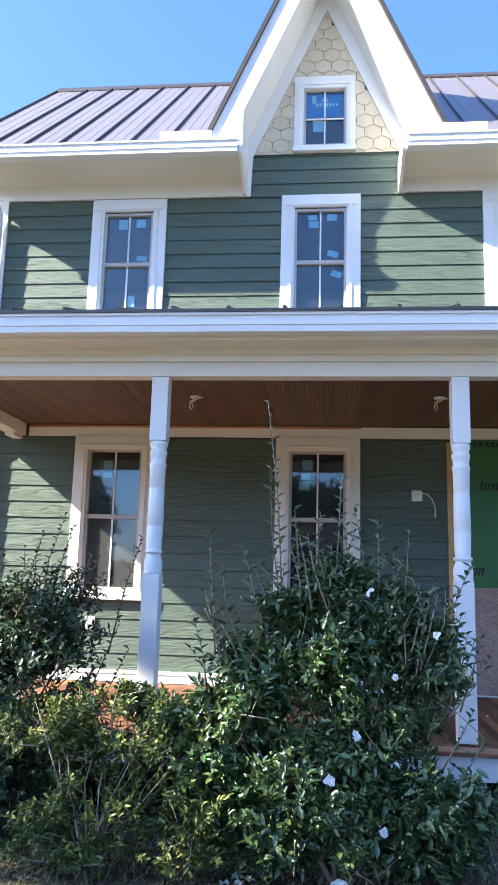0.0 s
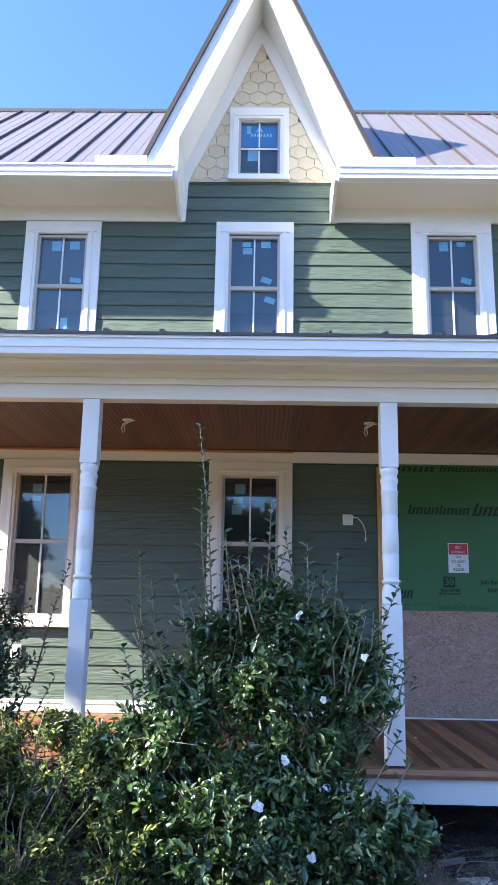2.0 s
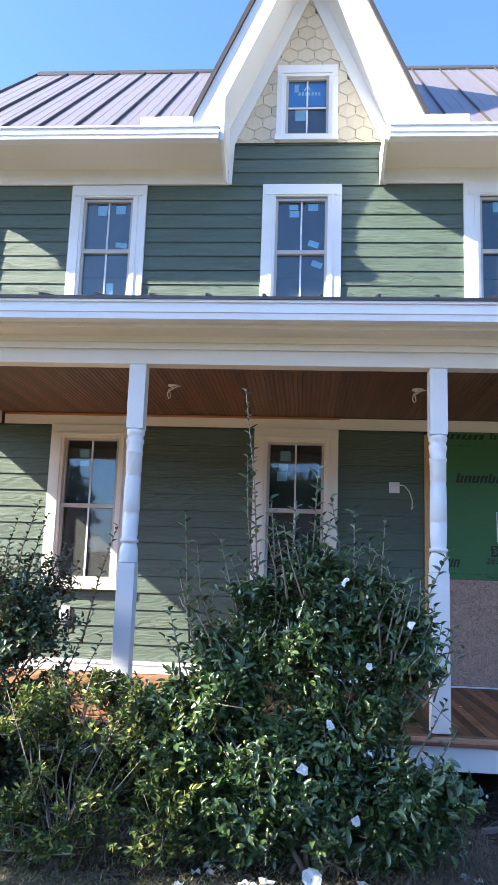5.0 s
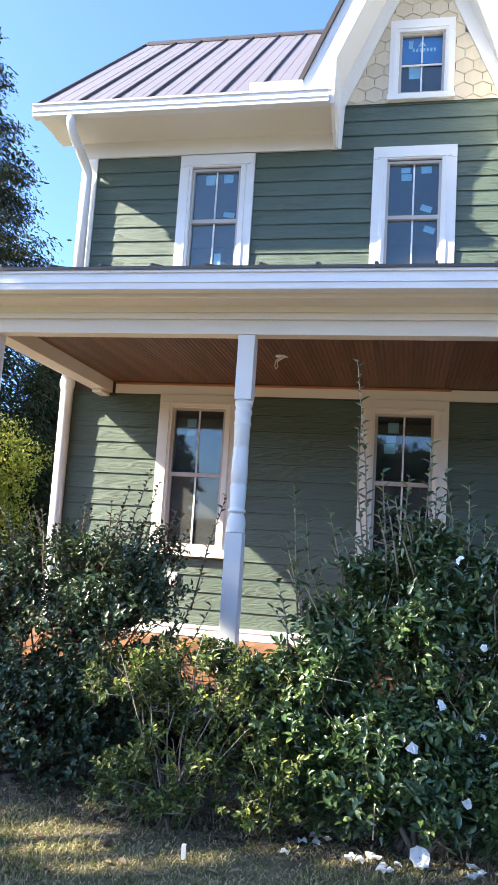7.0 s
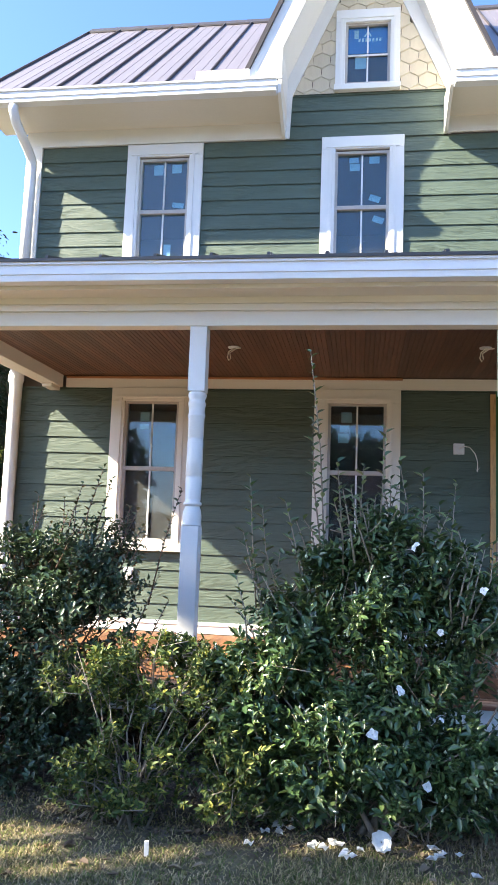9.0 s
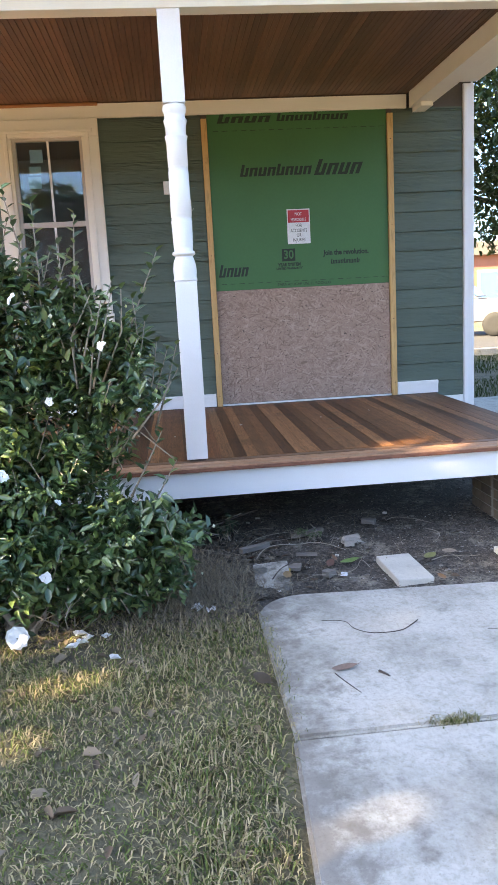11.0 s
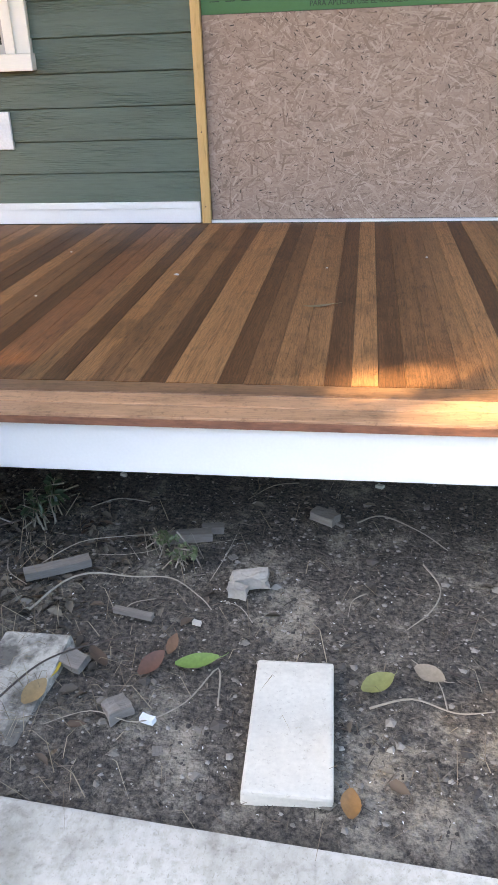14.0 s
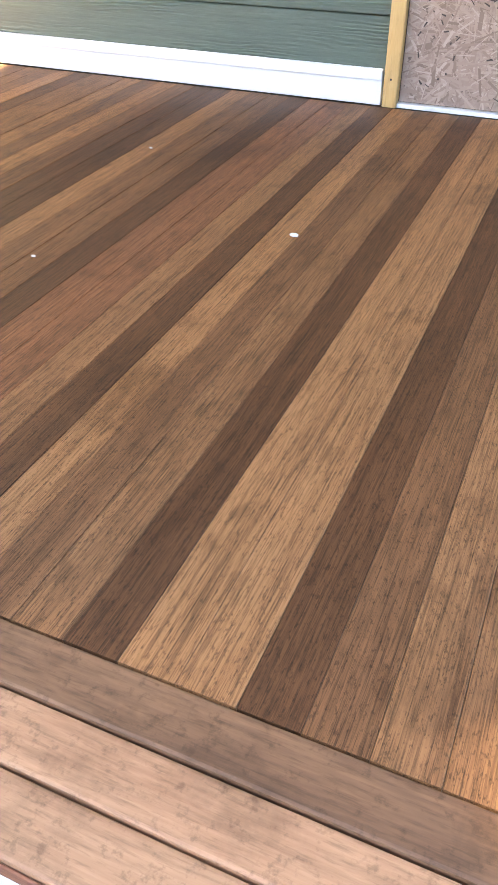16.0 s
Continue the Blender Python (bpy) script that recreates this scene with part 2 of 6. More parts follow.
def edge_grime(m):
    """Dark algae creeping in from the grass side of the walk."""
    n, l = m.node_tree.nodes, m.node_tree.links
    b = n["Principled BSDF"]
    geo, sep, near, tex, mul, rng_, mix = (n.new(k) for k in ("ShaderNodeNewGeometry", "ShaderNodeSeparateXYZ", "ShaderNodeMapRange", "ShaderNodeTexNoise", "ShaderNodeMath", "ShaderNodeMapRange", "ShaderNodeMix"))
    l.new(geo.outputs["Position"], sep.inputs[0])
    l.new(sep.outputs["X"], near.inputs[0])
    near.inputs[1].default_value, near.inputs[2].default_value, near.inputs[3].default_value, near.inputs[4].default_value = 1.42, 1.78, 0.32, 0.0
    tex.inputs["Scale"].default_value, tex.inputs["Detail"].default_value, tex.inputs["Roughness"].default_value = 9, 10, 0.7
    l.new(geo.outputs["Position"], tex.inputs["Vector"])
    l.new(tex.outputs["Fac"], mul.inputs[0])
    l.new(near.outputs[0], mul.inputs[1])
    rng_.inputs[1].default_value, rng_.inputs[2].default_value, rng_.inputs[4].default_value = 0.60, 0.80, 0.7
    l.new(mul.outputs[0], rng_.inputs[0])
    mix.data_type = "RGBA"
    mix.inputs[7].default_value = (0.16, 0.135, 0.11, 1)
    l.new(rng_.outputs[0], mix.inputs[0])
    l.new(b.inputs["Base Color"].links[0].from_socket, mix.inputs[6])
    l.new(mix.outputs[2], b.inputs["Base Color"])


edge_grime(CONCRETE)
PAVER = mat("pale_paver", (0.66, 0.615, 0.53), (0.49, 0.455, 0.39), rough=0.8, scale=7, fine=90, bump=0.25, depth=0.003, rand="object", vary=0.1)
stained(PAVER, ((95, 0.60, 0.70, 0.80, 3), (11, 0.52, 0.72, 0.84, 10)))
SOILED_PAVER = mat("soiled_paver", (0.52, 0.48, 0.41), (0.33, 0.30, 0.255), rough=0.9, scale=7, fine=90, bump=0.4, depth=0.004)
stained(SOILED_PAVER, ((7, 0.44, 0.58, 0.30, 10), (40, 0.50, 0.62, 0.6, 6)))
BRICK = mat("weathered_brick", (0.20, 0.15, 0.11), (0.10, 0.085, 0.06), rough=0.9, scale=10, fine=60, bump=0.4, depth=0.006, rand="object", vary=0.25)
MORTAR = mat("mortar", (0.30, 0.28, 0.25), rough=0.9, bump=0.3)
FOUNDATION = mat("dark_foundation", (0.10, 0.085, 0.075), rough=0.95, bump=0.3)
BARK = mat("grey_brown_bark", (0.20, 0.165, 0.13), (0.10, 0.08, 0.06), rough=0.9, scale=12, fine=60, stretch=(3, 3, 0.6), bump=0.5, depth=0.01)
TWIG = mat("pale_twig", (0.34, 0.29, 0.23), (0.20, 0.17, 0.13), rough=0.85, scale=20, fine=80, bump=0.2)
RED_TWIG = mat("red_brown_twig", (0.20, 0.13, 0.095), (0.10, 0.065, 0.05), rough=0.8, scale=20, fine=80, bump=0.2)
RED = mat("sign_red", (0.55, 0.035, 0.05), rough=0.35, bump=0.02)
SIGN_WHITE = mat("sign_white", (0.82, 0.83, 0.83), rough=0.35, bump=0.02)
BLACK = mat("black_print", (0.02, 0.02, 0.02), rough=0.6, bump=0)


# ---- mesh helpers ----
def box(bm, x0, x1, y0, y1, z0, z1, bevel=0.0):
    made = bmesh.ops.create_cube(bm, size=1.0)["verts"]
    for v in made:
        v.co = Vector((x0 + (v.co.x + 0.5) * (x1 - x0), y0 + (v.co.y + 0.5) * (y1 - y0), z0 + (v.co.z + 0.5) * (z1 - z0)))
    if bevel:
        edges = list({e for v in made for e in v.link_edges})
        bmesh.ops.bevel(bm, geom=edges, offset=bevel, segments=2, affect="EDGES", profile=0.6)
    return bm


def boxed(*spec, bevel=0.0):
    bm = bmesh.new()
    for s in spec:
        box(bm, *s, bevel=bevel)
    return bm


def prism(bm, outline, axis, a, b):
    """An outline of 2D points pushed along an axis from a to b."""
    def at(p, d):
        return {"x": (d, p[0], p[1]), "y": (p[0], d, p[1]), "z": (p[0], p[1], d)}[axis]
    first, last = [bm.verts.new(at(p, a)) for p in outline], [bm.verts.new(at(p, b)) for p in outline]
    k = len(outline)
    bm.faces.new(first)
    bm.faces.new(last[::-1])
    for i in range(k):
        bm.faces.new((first[i], last[i], last[(i + 1) % k], first[(i + 1) % k]))
    return bm


def lathe(bm, profile, sides=24, x=0.0, y=0.0):
    """A turned shape from (radius, z) pairs."""
    rings = [[bm.verts.new((x + r * math.cos(2 * math.pi * i / sides), y + r * math.sin(2 * math.pi * i / sides), z)) for i in range(sides)] for r, z in profile]
    for p, q in zip(rings, rings[1:]):
        for i in range(sides):
            f = bm.faces.new((p[i], p[(i + 1) % sides], q[(i + 1) % sides], q[i]))
            f.smooth = True
    bm.faces.new(rings[0][::-1])
    bm.faces.new(rings[-1])
    return bm


def tube(bm, points, radii, sides=6):
    """A tapered round limb along points."""
    pts = [Vector(p) for p in points]
    rings = []
    for i, p in enumerate(pts):
        d = (pts[min(i + 1, len(pts) - 1)] - pts[max(i - 1, 0)]).normalized()
        u = d.orthogonal().normalized()
        if rings:
            u = (last - d * last.dot(d)).normalized()
        last = u
        w = d.cross(u)
        rings.append([bm.verts.new(p + radii[i] * (math.cos(2 * math.pi * k / sides) * u + math.sin(2 * math.pi * k / sides) * w)) for k in range(sides)])
    for p, q in zip(rings, rings[1:]):
        for i in range(sides):
            bm.faces.new((p[i], p[(i + 1) % sides], q[(i + 1) % sides], q[i])).smooth = True
    bm.faces.new(rings[0][::-1])
    bm.faces.new(rings[-1])
    return bm


def finish(name, bm, material):
    bmesh.ops.recalc_face_normals(bm, faces=bm.faces)
    me = bpy.data.meshes.new(name)
    bm.to_mesh(me)
    bm.free()
    me.materials.append(material)
    return me


def part(name, bm, material, parent, label="", at=None):
    ob = new(name, finish(name, bm, material))
    ob.parent = parent
    if at is not None:
        ob.location = at
    return tagged(ob, label)


def empty(name, at, label, category, group="", kind=""):
    ob = new(name)
    ob.empty_display_size = 0.1
    ob.location = at
    return tagged(ob, label, category, group, kind)


def solid(name, bm, material, label, category="", kind="", at=None, group=""):
    ob = new(name, finish(name, bm, material))
    if at is not None:
        ob.location = at
    return tagged(ob, label, category, group, kind)


def piece(name, mesh, parent, at, turn=(0, 0, 0), scale=(1, 1, 1)):
    ob = new(name, mesh)
    ob.parent = parent
    ob.location, ob.rotation_euler, ob.scale = at, turn, scale
    return ob


# ---- plan ----
WALL = 8.08                      # front face of the sheathing
LEFT, RIGHT, BACK = -3.69, 3.935, 13.1
DECK_Z, DECK_FRONT = 0.525, 5.40
CEIL_Z = 3.235
OPEN = dict(lower1=(-2.36, -1.76, 1.44, 2.965), lower2=(-0.16, 0.44, 1.44, 2.965), upper1=(-2.345, -1.775, 4.40, 5.735),
            upper2=(-0.15, 0.43, 4.40, 5.745), upper3=(2.095, 2.665, 4.40, 5.755), gable=(-0.07, 0.42, 6.50, 7.25))
PEAK_X, PEAK_Z, STEEP = 0.19, 8.28, 2.25
DOOR = (1.53, 3.145, 0.525, 3.10)


# ---- ground ----
def ground_material():
    m = mat("lawn_and_soil", (0.20, 0.17, 0.095), (0.055, 0.048, 0.027), rough=0.95, scale=3.0, fine=60, bump=0.9, depth=0.03)
    n, l = m.node_tree.nodes, m.node_tree.links
    b = n["Principled BSDF"]
    lawn = b.inputs["Base Color"].links[0].from_socket
    tc, sep, edge, soil = n.new("ShaderNodeTexCoord"), n.new("ShaderNodeSeparateXYZ"), n.new("ShaderNodeTexNoise"), n.new("ShaderNodeTexNoise")
    edge.inputs["Scale"].default_value, edge.inputs["Detail"].default_value = 2.2, 6
    soil.inputs["Scale"].default_value, soil.inputs["Detail"].default_value = 64, 10
    for t in (edge, soil):
        l.new(tc.outputs["Object"], t.inputs["Vector"])
    l.new(tc.outputs["Object"], sep.inputs[0])
    wav = n.new("ShaderNodeMath")
    wav.operation = "MULTIPLY_ADD"
    wav.inputs[1].default_value = 1.1
    l.new(edge.outputs["Fac"], wav.inputs[0])
    l.new(sep.outputs["Y"], wav.inputs[2])
    low = n.new("ShaderNodeMapRange")
    low.inputs[1].default_value, low.inputs[2].default_value = 4.55, 4.95
    l.new(wav.outputs[0], low.inputs[0])
    high = n.new("ShaderNodeMapRange")
    high.inputs[1].default_value, high.inputs[2].default_value, high.inputs[3].default_value, high.inputs[4].default_value = 9.0, 9.6, 1.0, 0.0
    l.new(wav.outputs[0], high.inputs[0])
    band = n.new("ShaderNodeMath")
    band.operation = "MULTIPLY"
    l.new(low.outputs[0], band.inputs[0])
    l.new(high.outputs[0], band.inputs[1])
    dirt = n.new("ShaderNodeMix")
    dirt.data_type = "RGBA"
    dirt.inputs[6].default_value, dirt.inputs[7].default_value = (0.016, 0.013, 0.0105, 1), (0.135, 0.112, 0.088, 1)
    crumb = n.new("ShaderNodeMapRange")
    crumb.inputs[1].default_value, crumb.inputs[2].default_value = 0.39, 0.66
    soil.inputs["Roughness"].default_value = 0.72
    l.new(soil.outputs["Fac"], crumb.inputs[0])
    l.new(crumb.outputs[0], dirt.inputs[0])
    mix = n.new("ShaderNodeMix")
    mix.data_type = "RGBA"
    l.new(band.outputs[0], mix.inputs[0])
    l.new(lawn, mix.inputs[6])
    sand, sand_rng, pale = n.new("ShaderNodeTexNoise"), n.new("ShaderNodeMapRange"), n.new("ShaderNodeMix")
    sand.inputs["Scale"].default_value, sand.inputs["Detail"].default_value, sand.inputs["Roughness"].default_value = 2.6, 15, 0.86
    sand_rng.inputs[1].default_value, sand_rng.inputs[2].default_value, sand_rng.inputs[4].default_value = 0.51, 0.61, 0.85
    pale.data_type = "RGBA"
    pale.inputs[7].default_value = (0.31, 0.265, 0.205, 1)
    l.new(tc.outputs["Object"], sand.inputs["Vector"])
    l.new(sand.outputs["Fac"], sand_rng.inputs[0])
    l.new(sand_rng.outputs[0], pale.inputs[0])
    l.new(dirt.outputs[2], pale.inputs[6])
    l.new(pale.outputs[2], mix.inputs[7])
    l.new(mix.outputs[2], b.inputs["Base Color"])
    return m


def ground_height(x, y):
    near = max(0.0, 1 - max(abs(x) / 9, abs(y - 4) / 6))
    h = noise.noise(Vector((x * 1.3, y * 1.3, 0))) * 0.02 + noise.noise(Vector((x * 7, y * 7, 3))) * 0.010 + noise.noise(Vector((x * 19, y * 19, 5))) * 0.004
    return -0.028 + h * near


def build_ground():
    xs = [-900, -200, -60, -25, -12, -8] + list(np.arange(-6, 6.01, 0.06)) + [8, 12, 25, 60, 200, 900]
    ys = [-900, -200, -60, -25, -12, -5] + list(np.arange(-1, 8.61, 0.06)) + [10, 14, 25, 60, 200, 900]
    verts = [(x, y, ground_height(x, y)) for y in ys for x in xs]
    w = len(xs)
    faces = [(j * w + i, j * w + i + 1, (j + 1) * w + i + 1, (j + 1) * w + i) for j in range(len(ys) - 1) for i in range(w - 1)]
    me = bpy.data.meshes.new("ground")
    me.from_pydata(verts, [], faces)
    me.shade_smooth()
    me.materials.append(ground_material())
    tagged(new("ground", me), "sparse lawn turning to bare grey soil by the porch", "ground", kind="structure")


build_ground()

# concrete walk: two slabs with a joint, the far one with rounded corners
def build_walk():
    walk_thing = empty("concrete_walk", (0, 0, 0), "stained pale grey concrete front walk with a joint", "walkway", kind="structure")
    def slab(outline):
        bm = bmesh.new()
        prism(bm, outline, "z", -0.12, 0.0)
        bmesh.ops.bevel(bm, geom=[e for e in bm.edges if e.verts[0].co.z > -0.01 and e.verts[1].co.z > -0.01], offset=0.012, segments=2, affect="EDGES")
        return bm
    r, corner = 0.24, []
    for k in range(7):
        a = math.pi * (1 - k / 12)
        corner.append((1.66 + r * math.cos(a), 4.37 + r * math.sin(a)))
    for k in range(7):
        a = math.pi * (0.5 - k / 12)
        corner.append((3.10 + r * math.cos(a), 4.27 + r * math.sin(a)))
    part("slab", slab([(1.43, 3.325)] + corner + [(3.34, 3.325)]), CONCRETE, walk_thing)
    part("slab", slab([(1.28, 1.2), (1.42, 3.31), (3.34, 3.31), (3.34, 1.2)]), CONCRETE, walk_thing)
    part("slab", slab([(1.10, -1.2), (1.27, 1.185), (3.34, 1.185), (3.34, -1.2)]), CONCRETE, walk_thing)
    return walk_thing


build_walk()


# ---- house walls ----
def wall_with_holes(x0, x1, z0, z1, y0, y1, holes):
    """A wall of boxes that leaves rectangular openings."""
    xs = sorted({x0, x1, *(v for h in holes for v in h[:2])})
    zs = sorted({z0, z1, *(v for h in holes for v in h[2:])})
    bm = bmesh.new()
    for a, b in zip(xs, xs[1:]):
        for c, d in zip(zs, zs[1:]):
            mx, mz = (a + b) / 2, (c + d) / 2
            if not any(h[0] < mx < h[1] and h[2] < mz < h[3] for h in holes):
                box(bm, a, b, y0, y1, c, d)
    bmesh.ops.remove_doubles(bm, verts=bm.verts, dist=1e-5)
    return bm


holes = [OPEN[k] for k in ("lower1", "lower2", "upper1", "upper2", "upper3")]
wall_front = solid("wall_north", wall_with_holes(LEFT, RIGHT, 0.0, 6.42, WALL, WALL + 0.15, holes), FOUNDATION, "front wall clad in green lap siding", kind="structure")
g = OPEN["gable"]
bm = bmesh.new()
prism(bm, [(PEAK_X - 1.0, 6.43), (g[0], 6.43), (g[0], PEAK_Z + 0.35 - STEEP * (PEAK_X - g[0])), (PEAK_X - 1.0, 6.5)], "y", WALL, WALL + 0.1)
prism(bm, [(g[1], 6.43), (PEAK_X + 1.0, 6.43), (PEAK_X + 1.0, 6.5), (g[1], PEAK_Z + 0.35 - STEEP * (g[1] - PEAK_X))], "y", WALL, WALL + 0.1)
prism(bm, [(g[0], 6.43), (g[1], 6.43), (g[1], g[2]), (g[0], g[2])], "y", WALL, WALL + 0.1)
prism(bm, [(g[0], g[3]), (g[1], g[3]), (g[1], PEAK_Z + 0.35 - STEEP * (g[1] - PEAK_X)), (PEAK_X, PEAK_Z + 0.35), (g[0], PEAK_Z + 0.35 - STEEP * (PEAK_X - g[0]))], "y", WALL, WALL + 0.1)
gable_wall = solid("wall_gable", bm, FOUNDATION, "gable wall clad in cream hexagonal shingles", kind="structure")
solid("wall_west", boxed((LEFT, LEFT + 0.15, WALL + 0.152, BACK, 0, 6.3)), SIDING, "green side wall of the house", kind="structure")
solid("wall_east", boxed((RIGHT - 0.15, RIGHT, WALL + 0.152, BACK, 0, 6.3)), SIDING, "green side wall of the house", kind="structure")
solid("wall_south", boxed((LEFT, RIGHT, BACK, BACK + 0.15, 0, 6.3)), SIDING, "green back wall of the house", kind="structure")
solid("floor", boxed((LEFT + 0.152, RIGHT - 0.152, WALL + 0.154, BACK - 0.004, 0.35, 0.5)), ROOM, "bare indoor floor", kind="structure")
solid("ceiling", boxed((LEFT + 0.152, RIGHT - 0.152, WALL + 0.154, BACK - 0.004, 3.4, 3.6)), ROOM, "bare indoor ceiling between storeys", kind="structure")
solid("ceiling_upper", boxed((LEFT + 0.152, RIGHT - 0.152, WALL + 0.154, BACK - 0.004, 6.14, 6.24)), ROOM, "bare upper ceiling", kind="structure")
solid("wall_inner", boxed((LEFT + 0.16, RIGHT - 0.16, 11.4, 11.5, 0.51, 3.39), (LEFT + 0.16, RIGHT - 0.16, 11.4, 11.5, 3.61, 6.13)), ROOM, "bare indoor partition wall", kind="structure")


# ---- lap siding, one object a board ----
def siding_board(length, height):
    bm = bmesh.new()
    prism(bm, [(-0.019, 0.0), (-0.0195, 0.003), (-0.009, height - 0.007), (-0.002, height - 0.003), (-0.002, height + 0.010), (0.0, height + 0.010), (0.0, 0.012), (-0.010, 0.012), (-0.015, 0.0)], "x", -length / 2, length / 2)
    return finish("siding_board", bm, SIDING)


def lay_siding(x0, x1, z0, z1, first, step, blocks):
    z = first
    while z < z1 - 0.01:
        a, top = max(z, z0), min(z + step, z1)
        if top - a > 0.02:
            spans = [(x0, x1)]
            for b in blocks:
                if b[2] < a + 0.6 * (top - a) and b[3] > a + 0.4 * (top - a):
                    spans = [s for lo, hi in spans for s in ((lo, min(hi, b[0])), (max(lo, b[1]), hi)) if s[1] - s[0] > 0.02]
            for lo, hi in spans:
                piece("siding_board", siding_board(hi - lo, top - a), wall_front, ((lo + hi) / 2, WALL, a))
        z += step


lay_siding(LEFT + 0.13, RIGHT - 0.085, 0.64, 3.105, 0.64, 0.1745, [(-2.50, -1.62, 1.36, 3.2), (-0.30, 0.58, 1.36, 3.2), (1.475, 3.20, 0, 3.2)])
lay_siding(3.602, RIGHT - 0.085, 0.49, 0.64, 0.4655, 0.1745, [])
lay_siding(LEFT + 0.18, RIGHT - 0.18, 4.2, 5.905, 4.2175, 0.1675, [(-2.49, -1.625, 4, 6), (-0.30, 0.585, 4, 6), (1.925, 2.825, 4, 6)])
lay_siding(-0.71, 1.03, 5.9, 6.42, 5.8925, 0.1685, [(-0.30, 0.585, 4, 5.91)])


# ---- windows ----
def build_window(index, key, casing, meeting=None, trim=WHITE, label="", stickers=(), sill=True, dusty=False):
    x0, x1, z0, z1 = OPEN[key]
    cx0, cx1, cz0, cz1 = casing
    win = empty(f"window_{index}", (0, 0, 0), label, "window", kind="structure")
    f = WALL - 0.045
    part("casing_side", boxed((cx0, x0, f, WALL, z0, cz1 - 0.145), bevel=0.004), trim, win)
    part("casing_side", boxed((x1, cx1, f, WALL, z0, cz1 - 0.145), bevel=0.004), trim, win)
    part("casing_head", boxed((cx0, cx1, f, WALL, cz1 - 0.145, cz1), (cx0 + 0.05, cx1 - 0.05, f - 0.012, f + 0.002, z1 + 0.03, z1 + 0.055), bevel=0.004), trim, win)
    part("casing_bead", boxed((x0 - 0.062, x0 - 0.03, f - 0.012, f + 0.002, z0, z1 + 0.03), (x1 + 0.03, x1 + 0.062, f - 0.012, f + 0.002, z0, z1 + 0.03), bevel=0.003), trim, win)
    if sill:
        part("sill", boxed((cx0 - 0.01, cx1 + 0.01, f - 0.03, WALL, cz0, z0), bevel=0.006), trim, win)
    t, y0, y1 = 0.028, WALL - 0.012, WALL + 0.05
    part("frame", boxed((x0, x0 + t, y0, y1, z0, z1), (x1 - t, x1, y0, y1, z0, z1), (x0 + t, x1 - t, y0, y1, z1 - t, z1), (x0 + t, x1 - t, y0, y1, z0, z0 + t + 0.02)), SASH, win)
    mid = (x0 + x1) / 2
    if meeting:
        part("meeting_rail", boxed((x0 + t, x1 - t, y0 - 0.004, y1, meeting - 0.022, meeting + 0.022), bevel=0.004), SASH, win)
    else:
        meeting = (z0 + z1) / 2
        part("muntin", boxed((x0 + t, x1 - t, WALL + 0.010, WALL + 0.022, meeting - 0.010, meeting + 0.010)), SIGN_WHITE, win)
    for lo, hi in ((z0 + t + 0.02, meeting - 0.022), (meeting + 0.022, z1 - t)):
        part("muntin", boxed((mid - 0.009, mid + 0.009, WALL + 0.010, WALL + 0.022, lo, hi)), SIGN_WHITE, win)
        pane = part("pane", boxed((x0 + t, x1 - t, WALL + 0.024, WALL + 0.030, lo, hi)), SCREENED if dusty and hi < meeting else GLASS, win)
        pane.visible_shadow = False
    for sx, sz, sw, sh, turn in stickers:
        bm = boxed((-sw / 2, sw / 2, 0, 0.002, -sh / 2, sh / 2))
        s = part("sticker", bm, LABEL, win, "pale paper label on the glass", at=(sx, WALL + 0.033, sz))
        s.rotation_euler = (0, radians(turn), 0)
    return win


build_window(1, "lower1", (-2.51, -1.61, 1.355, 3.105), meeting=2.23, trim=CREAM, dusty=True, label="two over two sash window with cream casing on the porch",
             stickers=[(-2.15, 2.80, 0.10, 0.09, 0), (-2.15, 2.69, 0.10, 0.06, 0)])
build_window(2, "lower2", (-0.305, 0.585, 1.355, 3.105), meeting=2.235, trim=CREAM, dusty=True, label="two over two sash window with cream casing on the porch",
             stickers=[(0.03, 2.82, 0.11, 0.11, 0), (0.01, 2.70, 0.10, 0.07, 0), (0.0, 2.60, 0.11, 0.10, 0)])
build_window(3, "upper1", (-2.49, -1.62, 4.3, 5.895), meeting=5.11, label="upstairs white-cased sash window with labels on the glass",
             stickers=[(-2.14, 5.62, 0.11, 0.12, 0), (-1.93, 5.63, 0.11, 0.10, 0), (-1.9, 5.20, 0.13, 0.06, 8), (-2.0, 4.68, 0.08, 0.13, 0)])
build_window(4, "upper2", (-0.30, 0.585, 4.3, 5.905), meeting=5.105, label="upstairs white-cased sash window with labels on the glass",
             stickers=[(0.05, 5.66, 0.10, 0.06, 0), (0.06, 5.58, 0.11, 0.08, 0), (0.27, 5.66, 0.11, 0.08, 0), (0.28, 5.22, 0.12, 0.07, 20), (0.32, 4.98, 0.12, 0.07, 20)])
build_window(5, "upper3", (1.92, 2.83, 4.3, 5.915), meeting=5.125, label="upstairs white-cased sash window with labels on the glass",
             stickers=[(2.30, 5.66, 0.10, 0.12, 0), (2.5, 5.69, 0.10, 0.06, 0), (2.54, 5.24, 0.12, 0.07, 15)])
build_window(6, "gable", (-0.175, 0.525, 6.435, 7.39), label="small four-pane gable window with white casing and blue film",
             stickers=[(0.05, 7.14, 0.05, 0.10, 0), (0.10, 6.80, 0.12, 0.14, 0)])

# ---- wall trim ----
def trim_piece(name, spec, material, label, bevel=0.004):
    return solid(name, boxed(spec, bevel=bevel), material, label, kind="structure")


